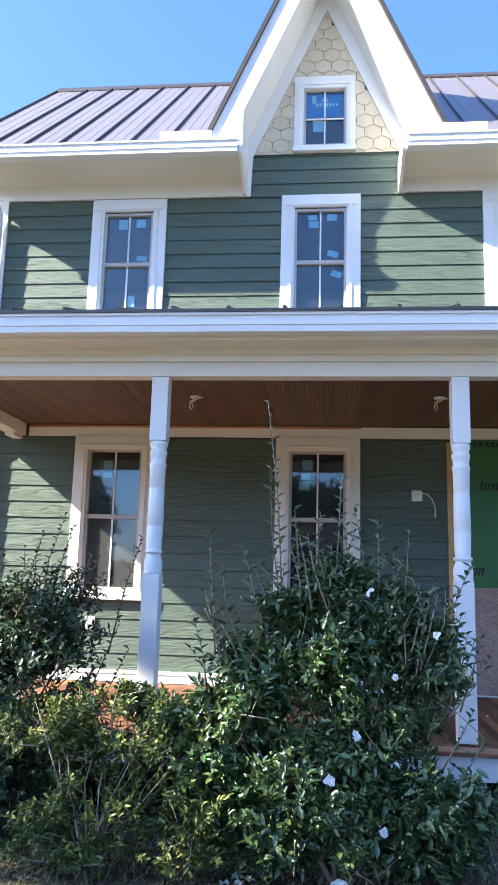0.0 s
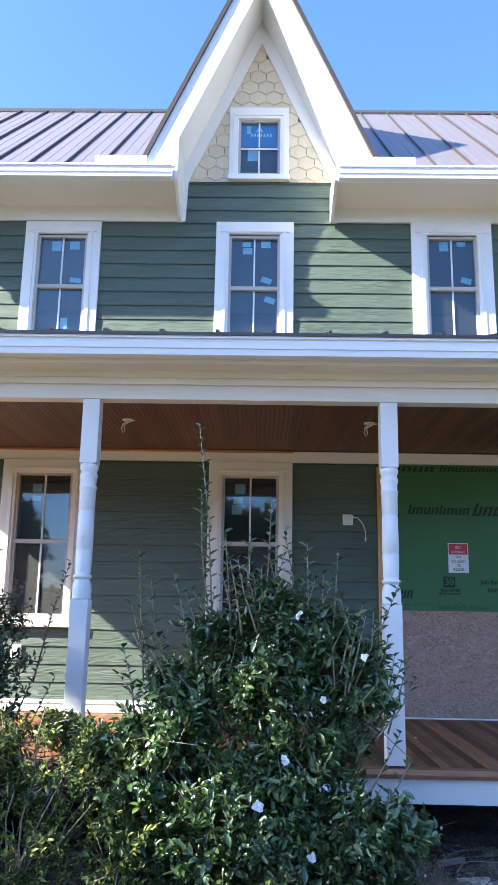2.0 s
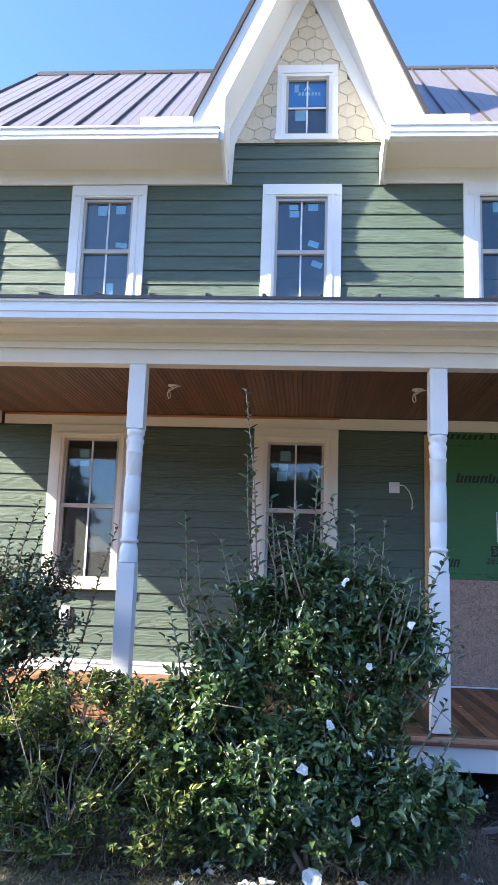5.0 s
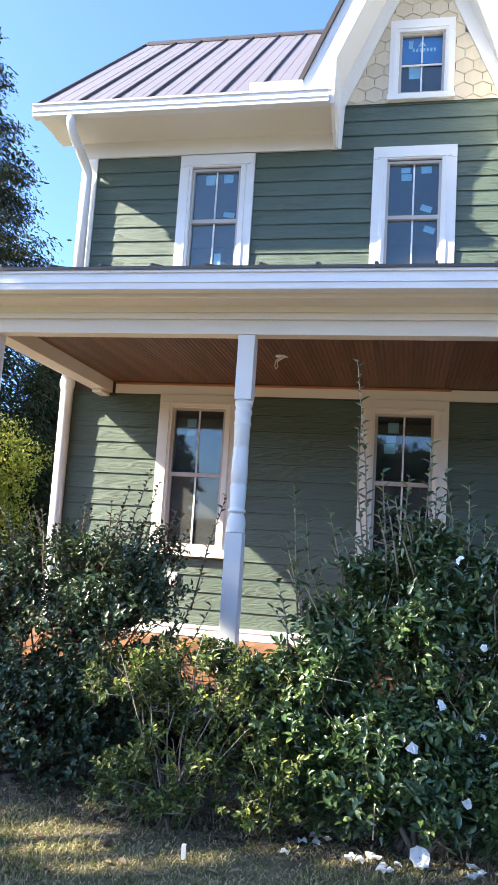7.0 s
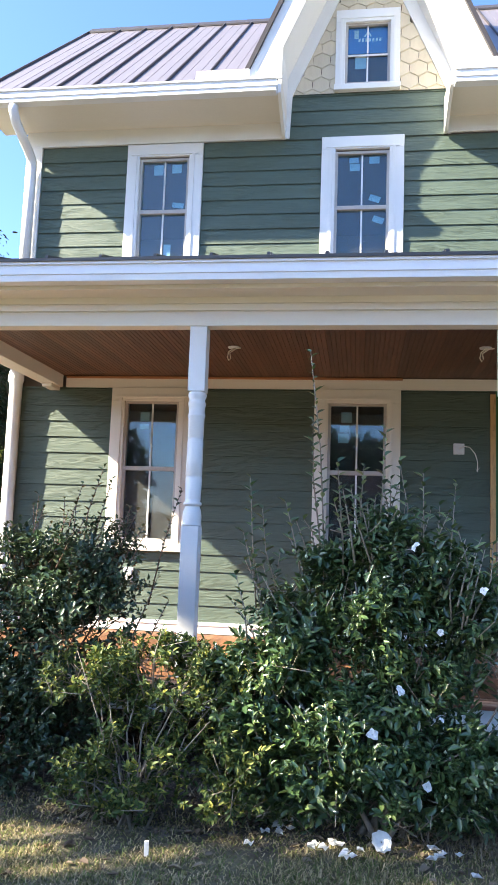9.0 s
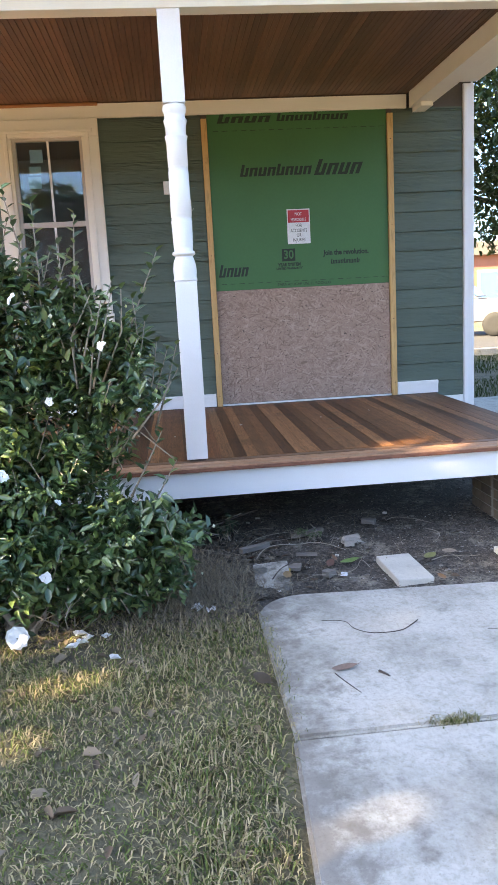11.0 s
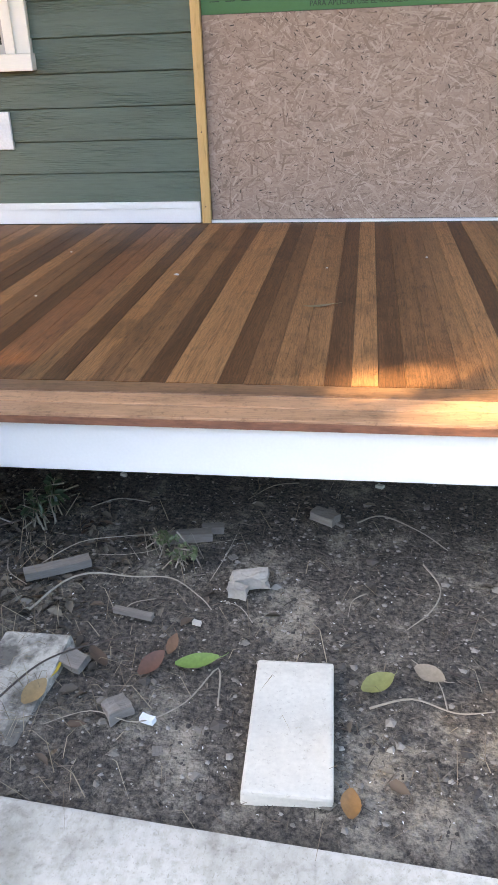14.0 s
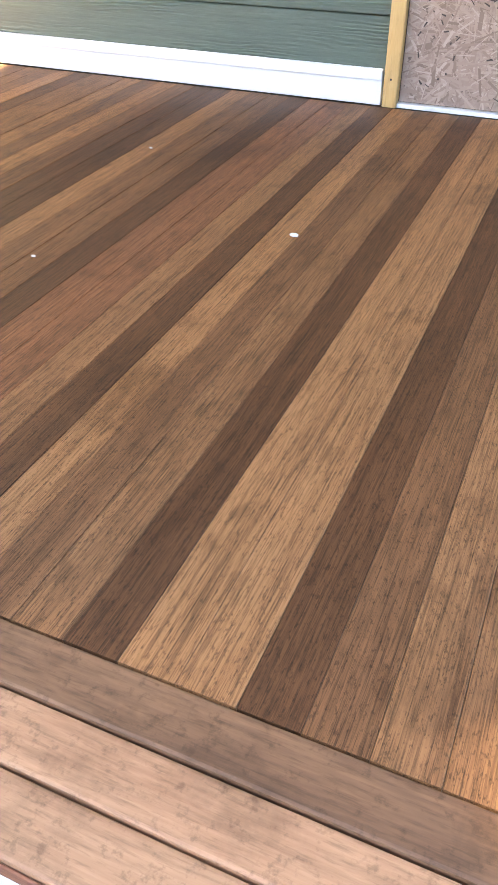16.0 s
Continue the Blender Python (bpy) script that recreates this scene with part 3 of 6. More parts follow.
trim_piece("trim_corner_upper_left", (LEFT - 0.02, LEFT + 0.175, WALL - 0.03, WALL + 0.0, 4.2, 5.93), WHITE, "white corner board")
trim_piece("trim_corner_lower_left", (LEFT - 0.02, LEFT + 0.125, WALL - 0.03, WALL + 0.0, 0.33, 3.3), WHITE, "white corner board")
trim_piece("trim_corner_lower_right", (RIGHT - 0.08, RIGHT + 0.02, WALL - 0.03, WALL + 0.0, 0.33, 3.3), WHITE, "white corner board")
trim_piece("trim_corner_bead", (RIGHT - 0.076, RIGHT - 0.045, WALL - 0.040, WALL - 0.0305, 0.332, 3.29), WHITE, "white inner strip on the corner board")
trim_piece("trim_corner_side_right", (RIGHT, RIGHT + 0.022, WALL + 0.002, WALL + 0.12, 0.33, 6.1), WHITE, "white corner board")
trim_piece("trim_corner_upper_right", (RIGHT - 0.19, RIGHT + 0.02, WALL - 0.03, WALL + 0.0, 4.2, 5.93), WHITE, "white corner board")
trim_piece("trim_frieze_porch", (-3.05, 3.33, WALL - 0.028, WALL - 0.0, 3.108, 3.225), CREAM, "cream frieze board under the porch ceiling")
trim_piece("trim_cedar", (-3.04, 0.60, WALL - 0.055, WALL - 0.03, 3.205, 3.23), CEDAR, "raw cedar strip along the ceiling edge", 0.006)
for x0, x1 in ((LEFT + 0.13, 1.47), (3.205, 3.60)):
    trim_piece("trim_skirt", (x0, x1, WALL - 0.032, WALL - 0.001, DECK_Z + 0.004, 0.648), WHITE, "white skirt board along the deck")
for x0, x1 in ((LEFT + 0.13, 1.47), (3.205, 3.60)):
    trim_piece("trim_skirt_cap", (x0, x1, WALL - 0.040, WALL - 0.0325, 0.612, 0.646), WHITE, "white moulded cap along the skirt board", 0.003)
trim_piece("trim_water_table", (3.602, RIGHT - 0.085, WALL - 0.03, WALL - 0.001, 0.40, 0.49), WHITE, "white skirt board along the wall")
trim_piece("trim_frieze_left", (LEFT - 0.02, -0.705, WALL - 0.032, WALL - 0.0, 5.912, 6.10), WHITE, "white frieze board under the eave")
trim_piece("trim_frieze_right", (1.03, RIGHT + 0.02, WALL - 0.032, WALL - 0.0, 5.92, 6.10), WHITE, "white frieze board under the eave")

# ---- eaves and gutters ----
EAVE_Y, EAVE_Z, PITCH, RIDGE_Y = 7.45, 6.25, 0.928, 10.55
RIDGE_Z = EAVE_Z + PITCH * (RIDGE_Y - EAVE_Y)
ROOF_L, ROOF_R = -4.02, 4.40


def gutter_profile(y, z):
    """K-style gutter section: front lip, curved face, flat bottom."""
    return [(y + 0.005, z), (y - 0.008, z - 0.003), (y - 0.008, z - 0.022), (y + 0.010, z - 0.026), (y + 0.007, z - 0.062), (y + 0.004, z - 0.092), (y + 0.014, z - 0.097), (y + 0.018, z - 0.14), (y + 0.12, z - 0.14), (y + 0.12, z)]


for name, a, b, y, z, label in (("gutter", ROOF_L - 0.02, -0.745, 7.36, 6.215, "white upper gutter along the eave"), ("gutter", 1.04, ROOF_R + 0.02, 7.36, 6.215, "white upper gutter along the eave"),
                                ("gutter", -3.78, 4.05, 5.165, 3.468, "white gutter along the porch roof")):
    bm = bmesh.new()
    prism(bm, gutter_profile(y, z), "x", a, b)
    solid(name, bm, GUTTER, label, "gutter", kind="structure")
for a, b in ((ROOF_L + 0.02, -0.70), (1.0, ROOF_R - 0.02)):
    bm = bmesh.new()
    prism(bm, [(7.482, 6.095), (7.482, 6.24), (WALL, 6.30), (WALL, 6.095)], "x", a, b)
    solid("soffit", bm, CREAM, "cream boxed eave soffit", kind="structure")
# eave returns beside the gable
for x in (-0.735, 0.998):
    bm = bmesh.new()
    prism(bm, [(7.46, 6.24), (7.46, 6.10), (7.95, 5.895), (WALL - 0.034, 5.895), (WALL - 0.034, 6.24)], "x", x, x + 0.034)
    solid("eave_return", bm, WHITE, "white eave return beside the gable", kind="structure")

# ---- main roof with standing seams ----
def build_main_roof():
    roof = empty("roof", (0, 0, 0), "bronze-grey standing seam metal roof", "roof", kind="structure")
    n = Vector((0, -PITCH, 1)).normalized()
    def start(x):
        """Where the slope begins: at the eave, or behind the valley of the front gable."""
        return max(EAVE_Y, EAVE_Y + (9.10 - STEEP * abs(x - PEAK_X) - EAVE_Z) / PITCH - 0.04)
    def slope(bm, x0, x1, lift0, lift1, back=0.0):
        pts = []
        for x in (x0, x1):
            for y in (start(x) - back, RIDGE_Y):
                base = Vector((x, y, EAVE_Z + PITCH * (y - EAVE_Y)))
                pts += [bm.verts.new(base + n * lift0), bm.verts.new(base + n * lift1)]
        a, b, c, d, e, f, gg, h = pts
        for q in ((a, b, d, c), (e, gg, h, f), (a, e, f, b), (c, d, h, gg), (b, f, h, d), (a, c, gg, e)):
            bm.faces.new(q)
    x, breaks = ROOF_L, (PEAK_X - (9.10 - EAVE_Z) / STEEP, PEAK_X, PEAK_X + (9.10 - EAVE_Z) / STEEP)
    while x < ROOF_R - 0.05:
        x1 = min(x + (0.49 if x == ROOF_L else 0.4015), ROOF_R)
        bm = bmesh.new()
        cuts = [x + 0.001] + [c for c in breaks if x + 0.01 < c < x1 - 0.01] + [x1 - 0.001]
        for a, b in zip(cuts, cuts[1:]):
            slope(bm, a, b, -0.03, 0.0)
        for q in (0.33, 0.66):
            slope(bm, x + (x1 - x) * q - 0.010, x + (x1 - x) * q + 0.010, -0.001, 0.003)
        part("roof_panel", bm, ROOFING, roof)
        bm = bmesh.new()
        slope(bm, x - 0.006, x + 0.006, 0.001, 0.028, 0.005)
        # dark metal here paints in the seam's shadow line; panels are lighter
        part("seam", bm, ROOF_EDGE, roof)
        x = x1 if x1 < ROOF_R - 0.01 else ROOF_R
    bm = bmesh.new()
    prism(bm, [(RIDGE_Y - 0.12, RIDGE_Z - 0.075), (RIDGE_Y, RIDGE_Z + 0.05), (RIDGE_Y + 0.12, RIDGE_Z - 0.075), (RIDGE_Y + 0.12, RIDGE_Z - 0.1), (RIDGE_Y, RIDGE_Z + 0.02), (RIDGE_Y - 0.12, RIDGE_Z - 0.1)], "x", ROOF_L, ROOF_R)
    part("ridge_cap", bm, ROOF_EDGE, roof)
    bm = bmesh.new()
    prism(bm, [(RIDGE_Y, RIDGE_Z - 0.03), (RIDGE_Y, RIDGE_Z), (13.65, EAVE_Z), (13.65, EAVE_Z - 0.03)], "x", ROOF_L, ROOF_R)
    part("back_slope", bm, ROOFING, roof)
    for x in (ROOF_L - 0.035, ROOF_R + 0.002):
        bm = bmesh.new()
        prism(bm, [(EAVE_Y, EAVE_Z - 0.13), (EAVE_Y, EAVE_Z + 0.02), (RIDGE_Y, RIDGE_Z + 0.02), (13.65, EAVE_Z + 0.02), (13.65, EAVE_Z - 0.13), (RIDGE_Y, RIDGE_Z - 0.13)], "x", x, x + 0.033)
        part("rake_edge", bm, ROOF_EDGE, roof)
    for x0, x1 in ((ROOF_L + 0.05, ROOF_L + 0.40), (ROOF_R - 0.40, ROOF_R - 0.05)):
        bm = bmesh.new()
        prism(bm, [(WALL, 6.26), (RIDGE_Y, RIDGE_Z - 0.5), (13.2, 6.26)], "x", LEFT + 0.01 if x0 < 0 else RIGHT - 0.12, LEFT + 0.12 if x0 < 0 else RIGHT - 0.01)
        part("end_gable", bm, WHITE, roof)
    for x0, x1 in ((-1.60, -1.03), (1.35, 1.87)):
        part("diverter", boxed((x0, x1, 7.43, 7.60, 6.262, 6.36), bevel=0.012), GUTTER, roof, "white metal diverter at the eave")


build_main_roof()


# ---- front gable roof ----
def build_gable():
    gable = empty("front_gable", (0, 0, 0), "steep white front gable with deep rake boards", "gable", kind="structure")
    front, outer, inner = 7.47, 9.12, 8.60
    for s in (-1, 1):
        def at(z_apex, z):
            return PEAK_X + s * (z_apex - z) / STEEP
        bm = bmesh.new()
        prism(bm, [(PEAK_X, outer), (at(outer, 6.27), 6.27), (at(inner, 6.60), 6.27), (at(inner, 6.60), 6.60), (PEAK_X, inner)], "y", front, front + 0.035)
        part("rake_board", bm, WHITE, gable)
        bm = bmesh.new()
        prism(bm, [(PEAK_X, inner), (at(inner, 6.60), 6.60), (at(inner, 6.60), 6.24), (at(inner, 6.60) + s * 0.03, 6.24), (at(inner + 0.06, 6.60), 6.60), (PEAK_X, inner + 0.06)], "y", front + 0.036, WALL - 0.002)
        part("rake_soffit", bm, WHITE, gable)
        bm = bmesh.new()
        prism(bm, [(PEAK_X, inner), (at(inner, 6.60), 6.60), (at(inner, 6.60), 5.91), (at(PEAK_Z, 6.41) + s * 0.02, 5.91), (at(PEAK_Z, 6.41), 6.41), (PEAK_X, PEAK_Z)], "y", WALL - 0.034, WALL - 0.001)
        part("rake_frieze", bm, WHITE, gable)
        # roof plane of the gable, cut where it meets the main slope
        bm = bmesh.new()
        lift = 0.045 * math.sqrt(1 + STEEP ** 2)
        za, zb = outer + 0.004, outer + 0.004 + lift
        def meet(z):
            return EAVE_Y + (z - EAVE_Z) / PITCH
        low, out = 6.27, 0.02
        quads = []
        for apex in (za, zb):
            quads += [bm.verts.new((PEAK_X, front - 0.03, apex)), bm.verts.new((PEAK_X, meet(apex) + 0.05, apex)),
                      bm.verts.new((at(apex, low), meet(low) + 0.05, low)), bm.verts.new((at(apex, low), front - 0.03, low))]
        a, b, c, d, e, f, h, i = quads
        for q in ((a, b, c, d), (e, i, h, f), (a, d, i, e), (b, f, h, c), (c, h, i, d), (a, e, f, b)):
            bm.faces.new(q)
        part("roof_slope", bm, ROOF_EDGE, gable)
    return gable


build_gable()


# ---- hexagonal shingles ----
def lay_shingles():
    w, pitch, r = 0.192, 0.143, 0.111
    hexagon = [(0, -r), (w / 2, -r / 2 - 0.006), (w / 2, r / 2), (0, r), (-w / 2, r / 2), (-w / 2, -r / 2 - 0.006)]
    def mesh(cut=None, beside=None):
        bm = bmesh.new()
        prism(bm, [(x * 0.965, z * 0.965) for x, z in hexagon], "y", -0.012, 0.0)
        for v in bm.verts:
            if v.co.y < -0.004:
                v.co.y -= 0.016 * (0.5 - v.co.z / (2 * r))
        if cut is not None:
            bmesh.ops.bisect_plane(bm, geom=bm.verts[:] + bm.edges[:] + bm.faces[:], plane_co=(0, 0, cut), plane_no=(0, 0, -1), clear_outer=True)
        if beside is not None:
            at_, out_ = beside
            bmesh.ops.bisect_plane(bm, geom=bm.verts[:] + bm.edges[:] + bm.faces[:], plane_co=at_, plane_no=out_, clear_outer=True)
        return finish("shingle", bm, SHINGLE)
    whole = mesh()
    z, row = 6.40, 0
    while z < PEAK_Z + 0.1:
        half = (PEAK_Z + 0.12 - z) / STEEP
        x = PEAK_X - 1.2 * w * 6 + (w / 2 if row % 2 else 0)
        while x < PEAK_X + 1.3:
            inside_window = g[0] - 0.1 < x - w / 2 and x + w / 2 < g[1] + 0.1 and g[2] - 0.06 < z - r and z + r < g[3] + 0.1
            blocks_pane = x + w / 2 > g[0] and x - w / 2 < g[1] and z + r > g[2] and z - r < g[3]
            if abs(x - PEAK_X) < half + 0.02 and not inside_window and not blocks_pane:
                piece("shingle", whole if z - r > 6.42 else mesh(6.425 - z), gable_wall, (x, WALL, z), scale=(1, 1, 1))
            elif abs(x - PEAK_X) < half + 0.02 and blocks_pane:
                low = None if z - r > 6.42 else 6.425 - z
                if x - w / 2 < g[0] - 0.08:
                    piece("shingle", mesh(low, ((g[0] - 0.05 - x, 0, 0), (1, 0, 0))), gable_wall, (x, WALL, z))
                elif x + w / 2 > g[1] + 0.08:
                    piece("shingle", mesh(low, ((g[1] + 0.05 - x, 0, 0), (-1, 0, 0))), gable_wall, (x, WALL, z))
                elif z + r > g[3] + 0.08:
                    piece("shingle", mesh(low, ((0, 0, g[3] + 0.05 - z), (0, 0, -1))), gable_wall, (x, WALL, z))
            x += w
        z += pitch
        row += 1


lay_shingles()


# ---- porch: beam, mouldings, ceiling, roof ----
def build_porch_frame():
    beam = empty("porch_beam", (0, 0, 0), "cream boxed porch beam with stepped mouldings", "beam", kind="structure")
    part("beam_face", boxed((-3.24, 3.51, 5.575, 5.70, 3.105, 3.40), bevel=0.004), CREAM, beam)
    part("bed_moulding", boxed((-3.27, 3.54, 5.545, 5.574, 3.215, 3.37), (-3.29, 3.56, 5.525, 5.544, 3.262, 3.37), bevel=0.003), CREAM, beam)
    bm = bmesh.new()
    prism(bm, [(5.524, 3.31), (5.524, 3.37), (5.33, 3.37), (5.33, 3.33), (5.36, 3.317)], "x", -3.70, 3.96)
    part("soffit", bm, CREAM, beam)
    part("fascia", boxed((-3.72, 3.98, 5.295, 5.328, 3.30, 3.455), bevel=0.003), CREAM, beam)
    for x0, x1 in ((-3.25, -3.08), (3.35, 3.52)):
        part("side_beam", boxed((x0, x1, 5.702, WALL - 0.035, 3.105, 3.40), bevel=0.004), CREAM, beam)
        part("side_lip", boxed((x0 + 0.03, x1 - 0.03, 7.80, WALL - 0.036, 3.065, 3.103), bevel=0.004), CREAM, beam)
    for x0, x1 in ((-3.72, -3.255), (3.525, 3.98)):
        part("side_soffit", boxed((x0, x1, 5.702, WALL - 0.04, 3.31, 3.36)), CREAM, beam)
    return beam


build_porch_frame()


def build_porch_ceiling():
    bm = bmesh.new()
    x, w = -3.078, 0.082
    while x < 3.345:
        a, b = x, min(x + w, 3.348)
        m = (a + b) / 2
        prism(bm, [(a + 0.0005, CEIL_Z + 0.02), (a + 0.0005, CEIL_Z + 0.004), (a + 0.004, CEIL_Z), (m - 0.004, CEIL_Z), (m, CEIL_Z + 0.004), (m + 0.004, CEIL_Z), (b - 0.004, CEIL_Z), (b - 0.0005, CEIL_Z + 0.004), (b - 0.0005, CEIL_Z + 0.02)], "y", 5.702, WALL - 0.002)
        x += w
    solid("ceiling_porch", bm, CEILING, "dark stained tongue and groove porch ceiling", kind="structure")


build_porch_ceiling()


def build_porch_roof():
    roof = empty("porch_roof", (0, 0, 0), "low dark metal porch roof with seams", "roof", kind="structure")
    tilt = 0.30
    def z_at(y):
        return 3.474 + tilt * (y - 5.20)
    bm = bmesh.new()
    prism(bm, [(5.145, z_at(5.145) + 0.006), (WALL - 0.03, z_at(WALL - 0.03)), (WALL - 0.03, z_at(WALL - 0.03) + 0.02), (5.145, z_at(5.145) + 0.030)], "x", -3.76, 4.02)
    part("roof_sheet", bm, ROOF_EDGE, roof)
    x = -3.72
    while x < 4.0:
        bm = bmesh.new()
        prism(bm, [(5.17, z_at(5.17) + 0.02), (5.20, z_at(5.20) + 0.055), (WALL - 0.03, z_at(WALL - 0.03) + 0.05), (WALL - 0.03, z_at(WALL - 0.03) + 0.02)], "x", x - 0.011, x + 0.011)
        part("seam", bm, ROOF_EDGE, roof)
        x += 0.405
    for x in (-3.74, 3.96):
        bm = bmesh.new()
        prism(bm, [(5.33, 3.365), (5.33, z_at(5.33) - 0.002), (WALL - 0.03, z_at(WALL - 0.03) - 0.002), (WALL - 0.03, 3.365)], "x", x, x + 0.03)
        part("end_board", bm, CREAM, roof)


build_porch_roof()


# ---- turned porch posts ----
def build_post(at):
    post = empty("porch_post", at, "white painted turned porch post", "post", "porch posts")
    h, top = 0.0645, 3.103 - DECK_Z
    part("lower_block", boxed((-h, h, -h, h, 0.012, 1.09), bevel=0.006), WHITE, post)
    part("upper_block", boxed((-h, h, -h, h, 2.085, top), bevel=0.006), WHITE, post)
    part("base_plate", boxed((-0.05, 0.05, -0.05, 0.05, 0.0, 0.011)), ROOF_EDGE, post, "dark metal base plate")
    prof = [(0.071, 1.091), (0.072, 1.10), (0.069, 1.115), (0.071, 1.14), (0.071, 1.165), (0.067, 1.20), (0.060, 1.228), (0.058, 1.236), (0.068, 1.242), (0.070, 1.252), (0.068, 1.262), (0.060, 1.268),
            (0.062, 1.29), (0.065, 1.44), (0.061, 1.444), (0.065, 1.450), (0.061, 1.456), (0.065, 1.462), (0.064, 1.58), (0.063, 1.72), (0.059, 1.725), (0.063, 1.731), (0.059, 1.737), (0.063, 1.743),
            (0.064, 1.88), (0.067, 1.90), (0.069, 1.912), (0.063, 1.92), (0.064, 1.96), (0.068, 1.985), (0.070, 2.0), (0.064, 2.012), (0.063, 2.03), (0.069, 2.045), (0.071, 2.06), (0.069, 2.075), (0.066, 2.084)]
    part("turning", lathe(bmesh.new(), [(0.0655 + (r - 0.068) * 1.4, z) for r, z in prof]), WHITE, post)
    return post


post_one = build_post((-1.037, 5.645, DECK_Z + 0.001))
for x in (-3.16, 1.206, 3.428):
    copy_thing(post_one, pose(x, 5.645, DECK_Z + 0.001))


# ---- deck ----
def build_deck():
    deck = empty("porch_deck", (0, 0, 0), "oiled hardwood porch deck with a white fascia", "deck", kind="structure")
    part("fascia", boxed((-3.42, 3.60, 5.425, 5.445, 0.335, 0.495), bevel=0.003), WHITE, deck)
    part("fascia", boxed((3.578, 3.60, 5.446, WALL - 0.034, 0.335, 0.495), bevel=0.003), WHITE, deck)
    part("fascia", boxed((-3.42, -3.398, 5.446, WALL - 0.034, 0.335, 0.495), bevel=0.003), WHITE, deck)
    part("subframe", boxed((-3.39, 3.57, 5.50, 5.54, 0.345, 0.493), (-3.39, 3.57, 6.7, 6.74, 0.34, 0.493), (-3.39, 3.57, 7.95, 7.99, 0.34, 0.493)), LUMBER, deck)
    return deck


porch_deck = build_deck()


# ---- boarded doorway ----
def build_boarding():
    board = empty("boarded_doorway", (0, 0, 0), "doorway closed with green sheathing over bare strand board", "doorway", kind="structure")
    part("sheathing", boxed((DOOR[0] + 0.003, DOOR[1] - 0.003, WALL - 0.014, WALL - 0.002, 1.585, 3.106)), ZIP, board, "green sheathing panel")
    part("strand_board", boxed((DOOR[0] + 0.003, DOOR[1] - 0.003, WALL - 0.010, WALL - 0.0015, 0.545, 1.583)), OSB, board, "bare brown strand board")
    part("threshold", boxed((DOOR[0], DOOR[1], WALL - 0.03, WALL - 0.001, DECK_Z + 0.003, 0.541)), WHITE, board)
    part("stud", boxed((1.478, 1.529, WALL - 0.040, WALL - 0.001, DECK_Z + 0.002, 3.07), bevel=0.003), LUMBER, board, "yellow pine edge strip")
    part("stud", boxed((3.148, 3.199, WALL - 0.040, WALL - 0.001, DECK_Z + 0.002, 3.07), bevel=0.003), LUMBER, board, "yellow pine edge strip")
    return board


boarding = build_boarding()

# ---- leaf and plant helpers ----
def leaf_mat(name, colors, rough=0.4, through_light=0.25, spec=0.5):
    """Leaf colours picked leaf by leaf, with a little light shining through."""
    m = bpy.data.materials.new(name)
    m.use_nodes = True
    n, l = m.node_tree.nodes, m.node_tree.links
    b = n["Principled BSDF"]
    geo, ramp, tex, mul = n.new("ShaderNodeNewGeometry"), n.new("ShaderNodeValToRGB"), n.new("ShaderNodeTexNoise"), n.new("ShaderNodeMix")
    tc = n.new("ShaderNodeTexCoord")
    for i, c in enumerate(colors):
        e = ramp.color_ramp.elements[i] if i < 2 else ramp.color_ramp.elements.new(0.5)
        e.color = (*c, 1)
    for i, e in enumerate(ramp.color_ramp.elements):
        e.position = i / max(1, len(colors) - 1)
    for i, c in enumerate(colors):
        ramp.color_ramp.elements[i].color = (*c, 1)
    tex.inputs["Scale"].default_value = 35
    l.new(tc.outputs["Object"], tex.inputs["Vector"])
    mul.data_type, mul.blend_type = "RGBA", "MULTIPLY"
    mul.inputs[0].default_value = 0.5
    l.new(geo.outputs["Random Per Island"], ramp.inputs[0])
    l.new(ramp.outputs[0], mul.inputs[6])
    l.new(tex.outputs["Color"], mul.inputs[7])
    l.new(ramp.outputs[0], b.inputs["Base Color"])
    b.inputs["Roughness"].default_value, b.inputs["Specular IOR Level"].default_value = rough, spec
    tr, mix = n.new("ShaderNodeBsdfTranslucent"), n.new("ShaderNodeMixShader")
    l.new(ramp.outputs[0], tr.inputs[0])
    mix.inputs[0].default_value = through_light
    l.new(b.outputs[0], mix.inputs[1])
    l.new(tr.outputs[0], mix.inputs[2])
    l.new(mix.outputs[0], n["Material Output"].inputs[0])
    return m


CAMELLIA = leaf_mat("glossy_camellia_leaf", [(0.038, 0.078, 0.030), (0.056, 0.110, 0.038), (0.095, 0.160, 0.050), (0.20, 0.27, 0.085)], rough=0.30, spec=0.9, through_light=0.18)
DARK_LEAF = leaf_mat("dark_evergreen_leaf", [(0.022, 0.042, 0.020), (0.036, 0.066, 0.028), (0.052, 0.090, 0.036), (0.095, 0.120, 0.055)], rough=0.33, spec=0.6, through_light=0.10)
AZALEA = leaf_mat("yellow_green_azalea_leaf", [(0.040, 0.070, 0.022), (0.060, 0.098, 0.027), (0.085, 0.125, 0.032), (0.12, 0.16, 0.04), (0.42, 0.42, 0.09)], rough=0.5, spec=0.35, through_light=0.2)
SPRUCE = leaf_mat("spruce_needles", [(0.022, 0.038, 0.018), (0.038, 0.055, 0.022), (0.07, 0.07, 0.028), (0.10, 0.075, 0.04)], rough=0.85, spec=0.15, through_light=0.1)
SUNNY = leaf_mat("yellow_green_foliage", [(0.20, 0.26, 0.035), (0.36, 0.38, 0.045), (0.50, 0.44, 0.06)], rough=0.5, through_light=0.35)
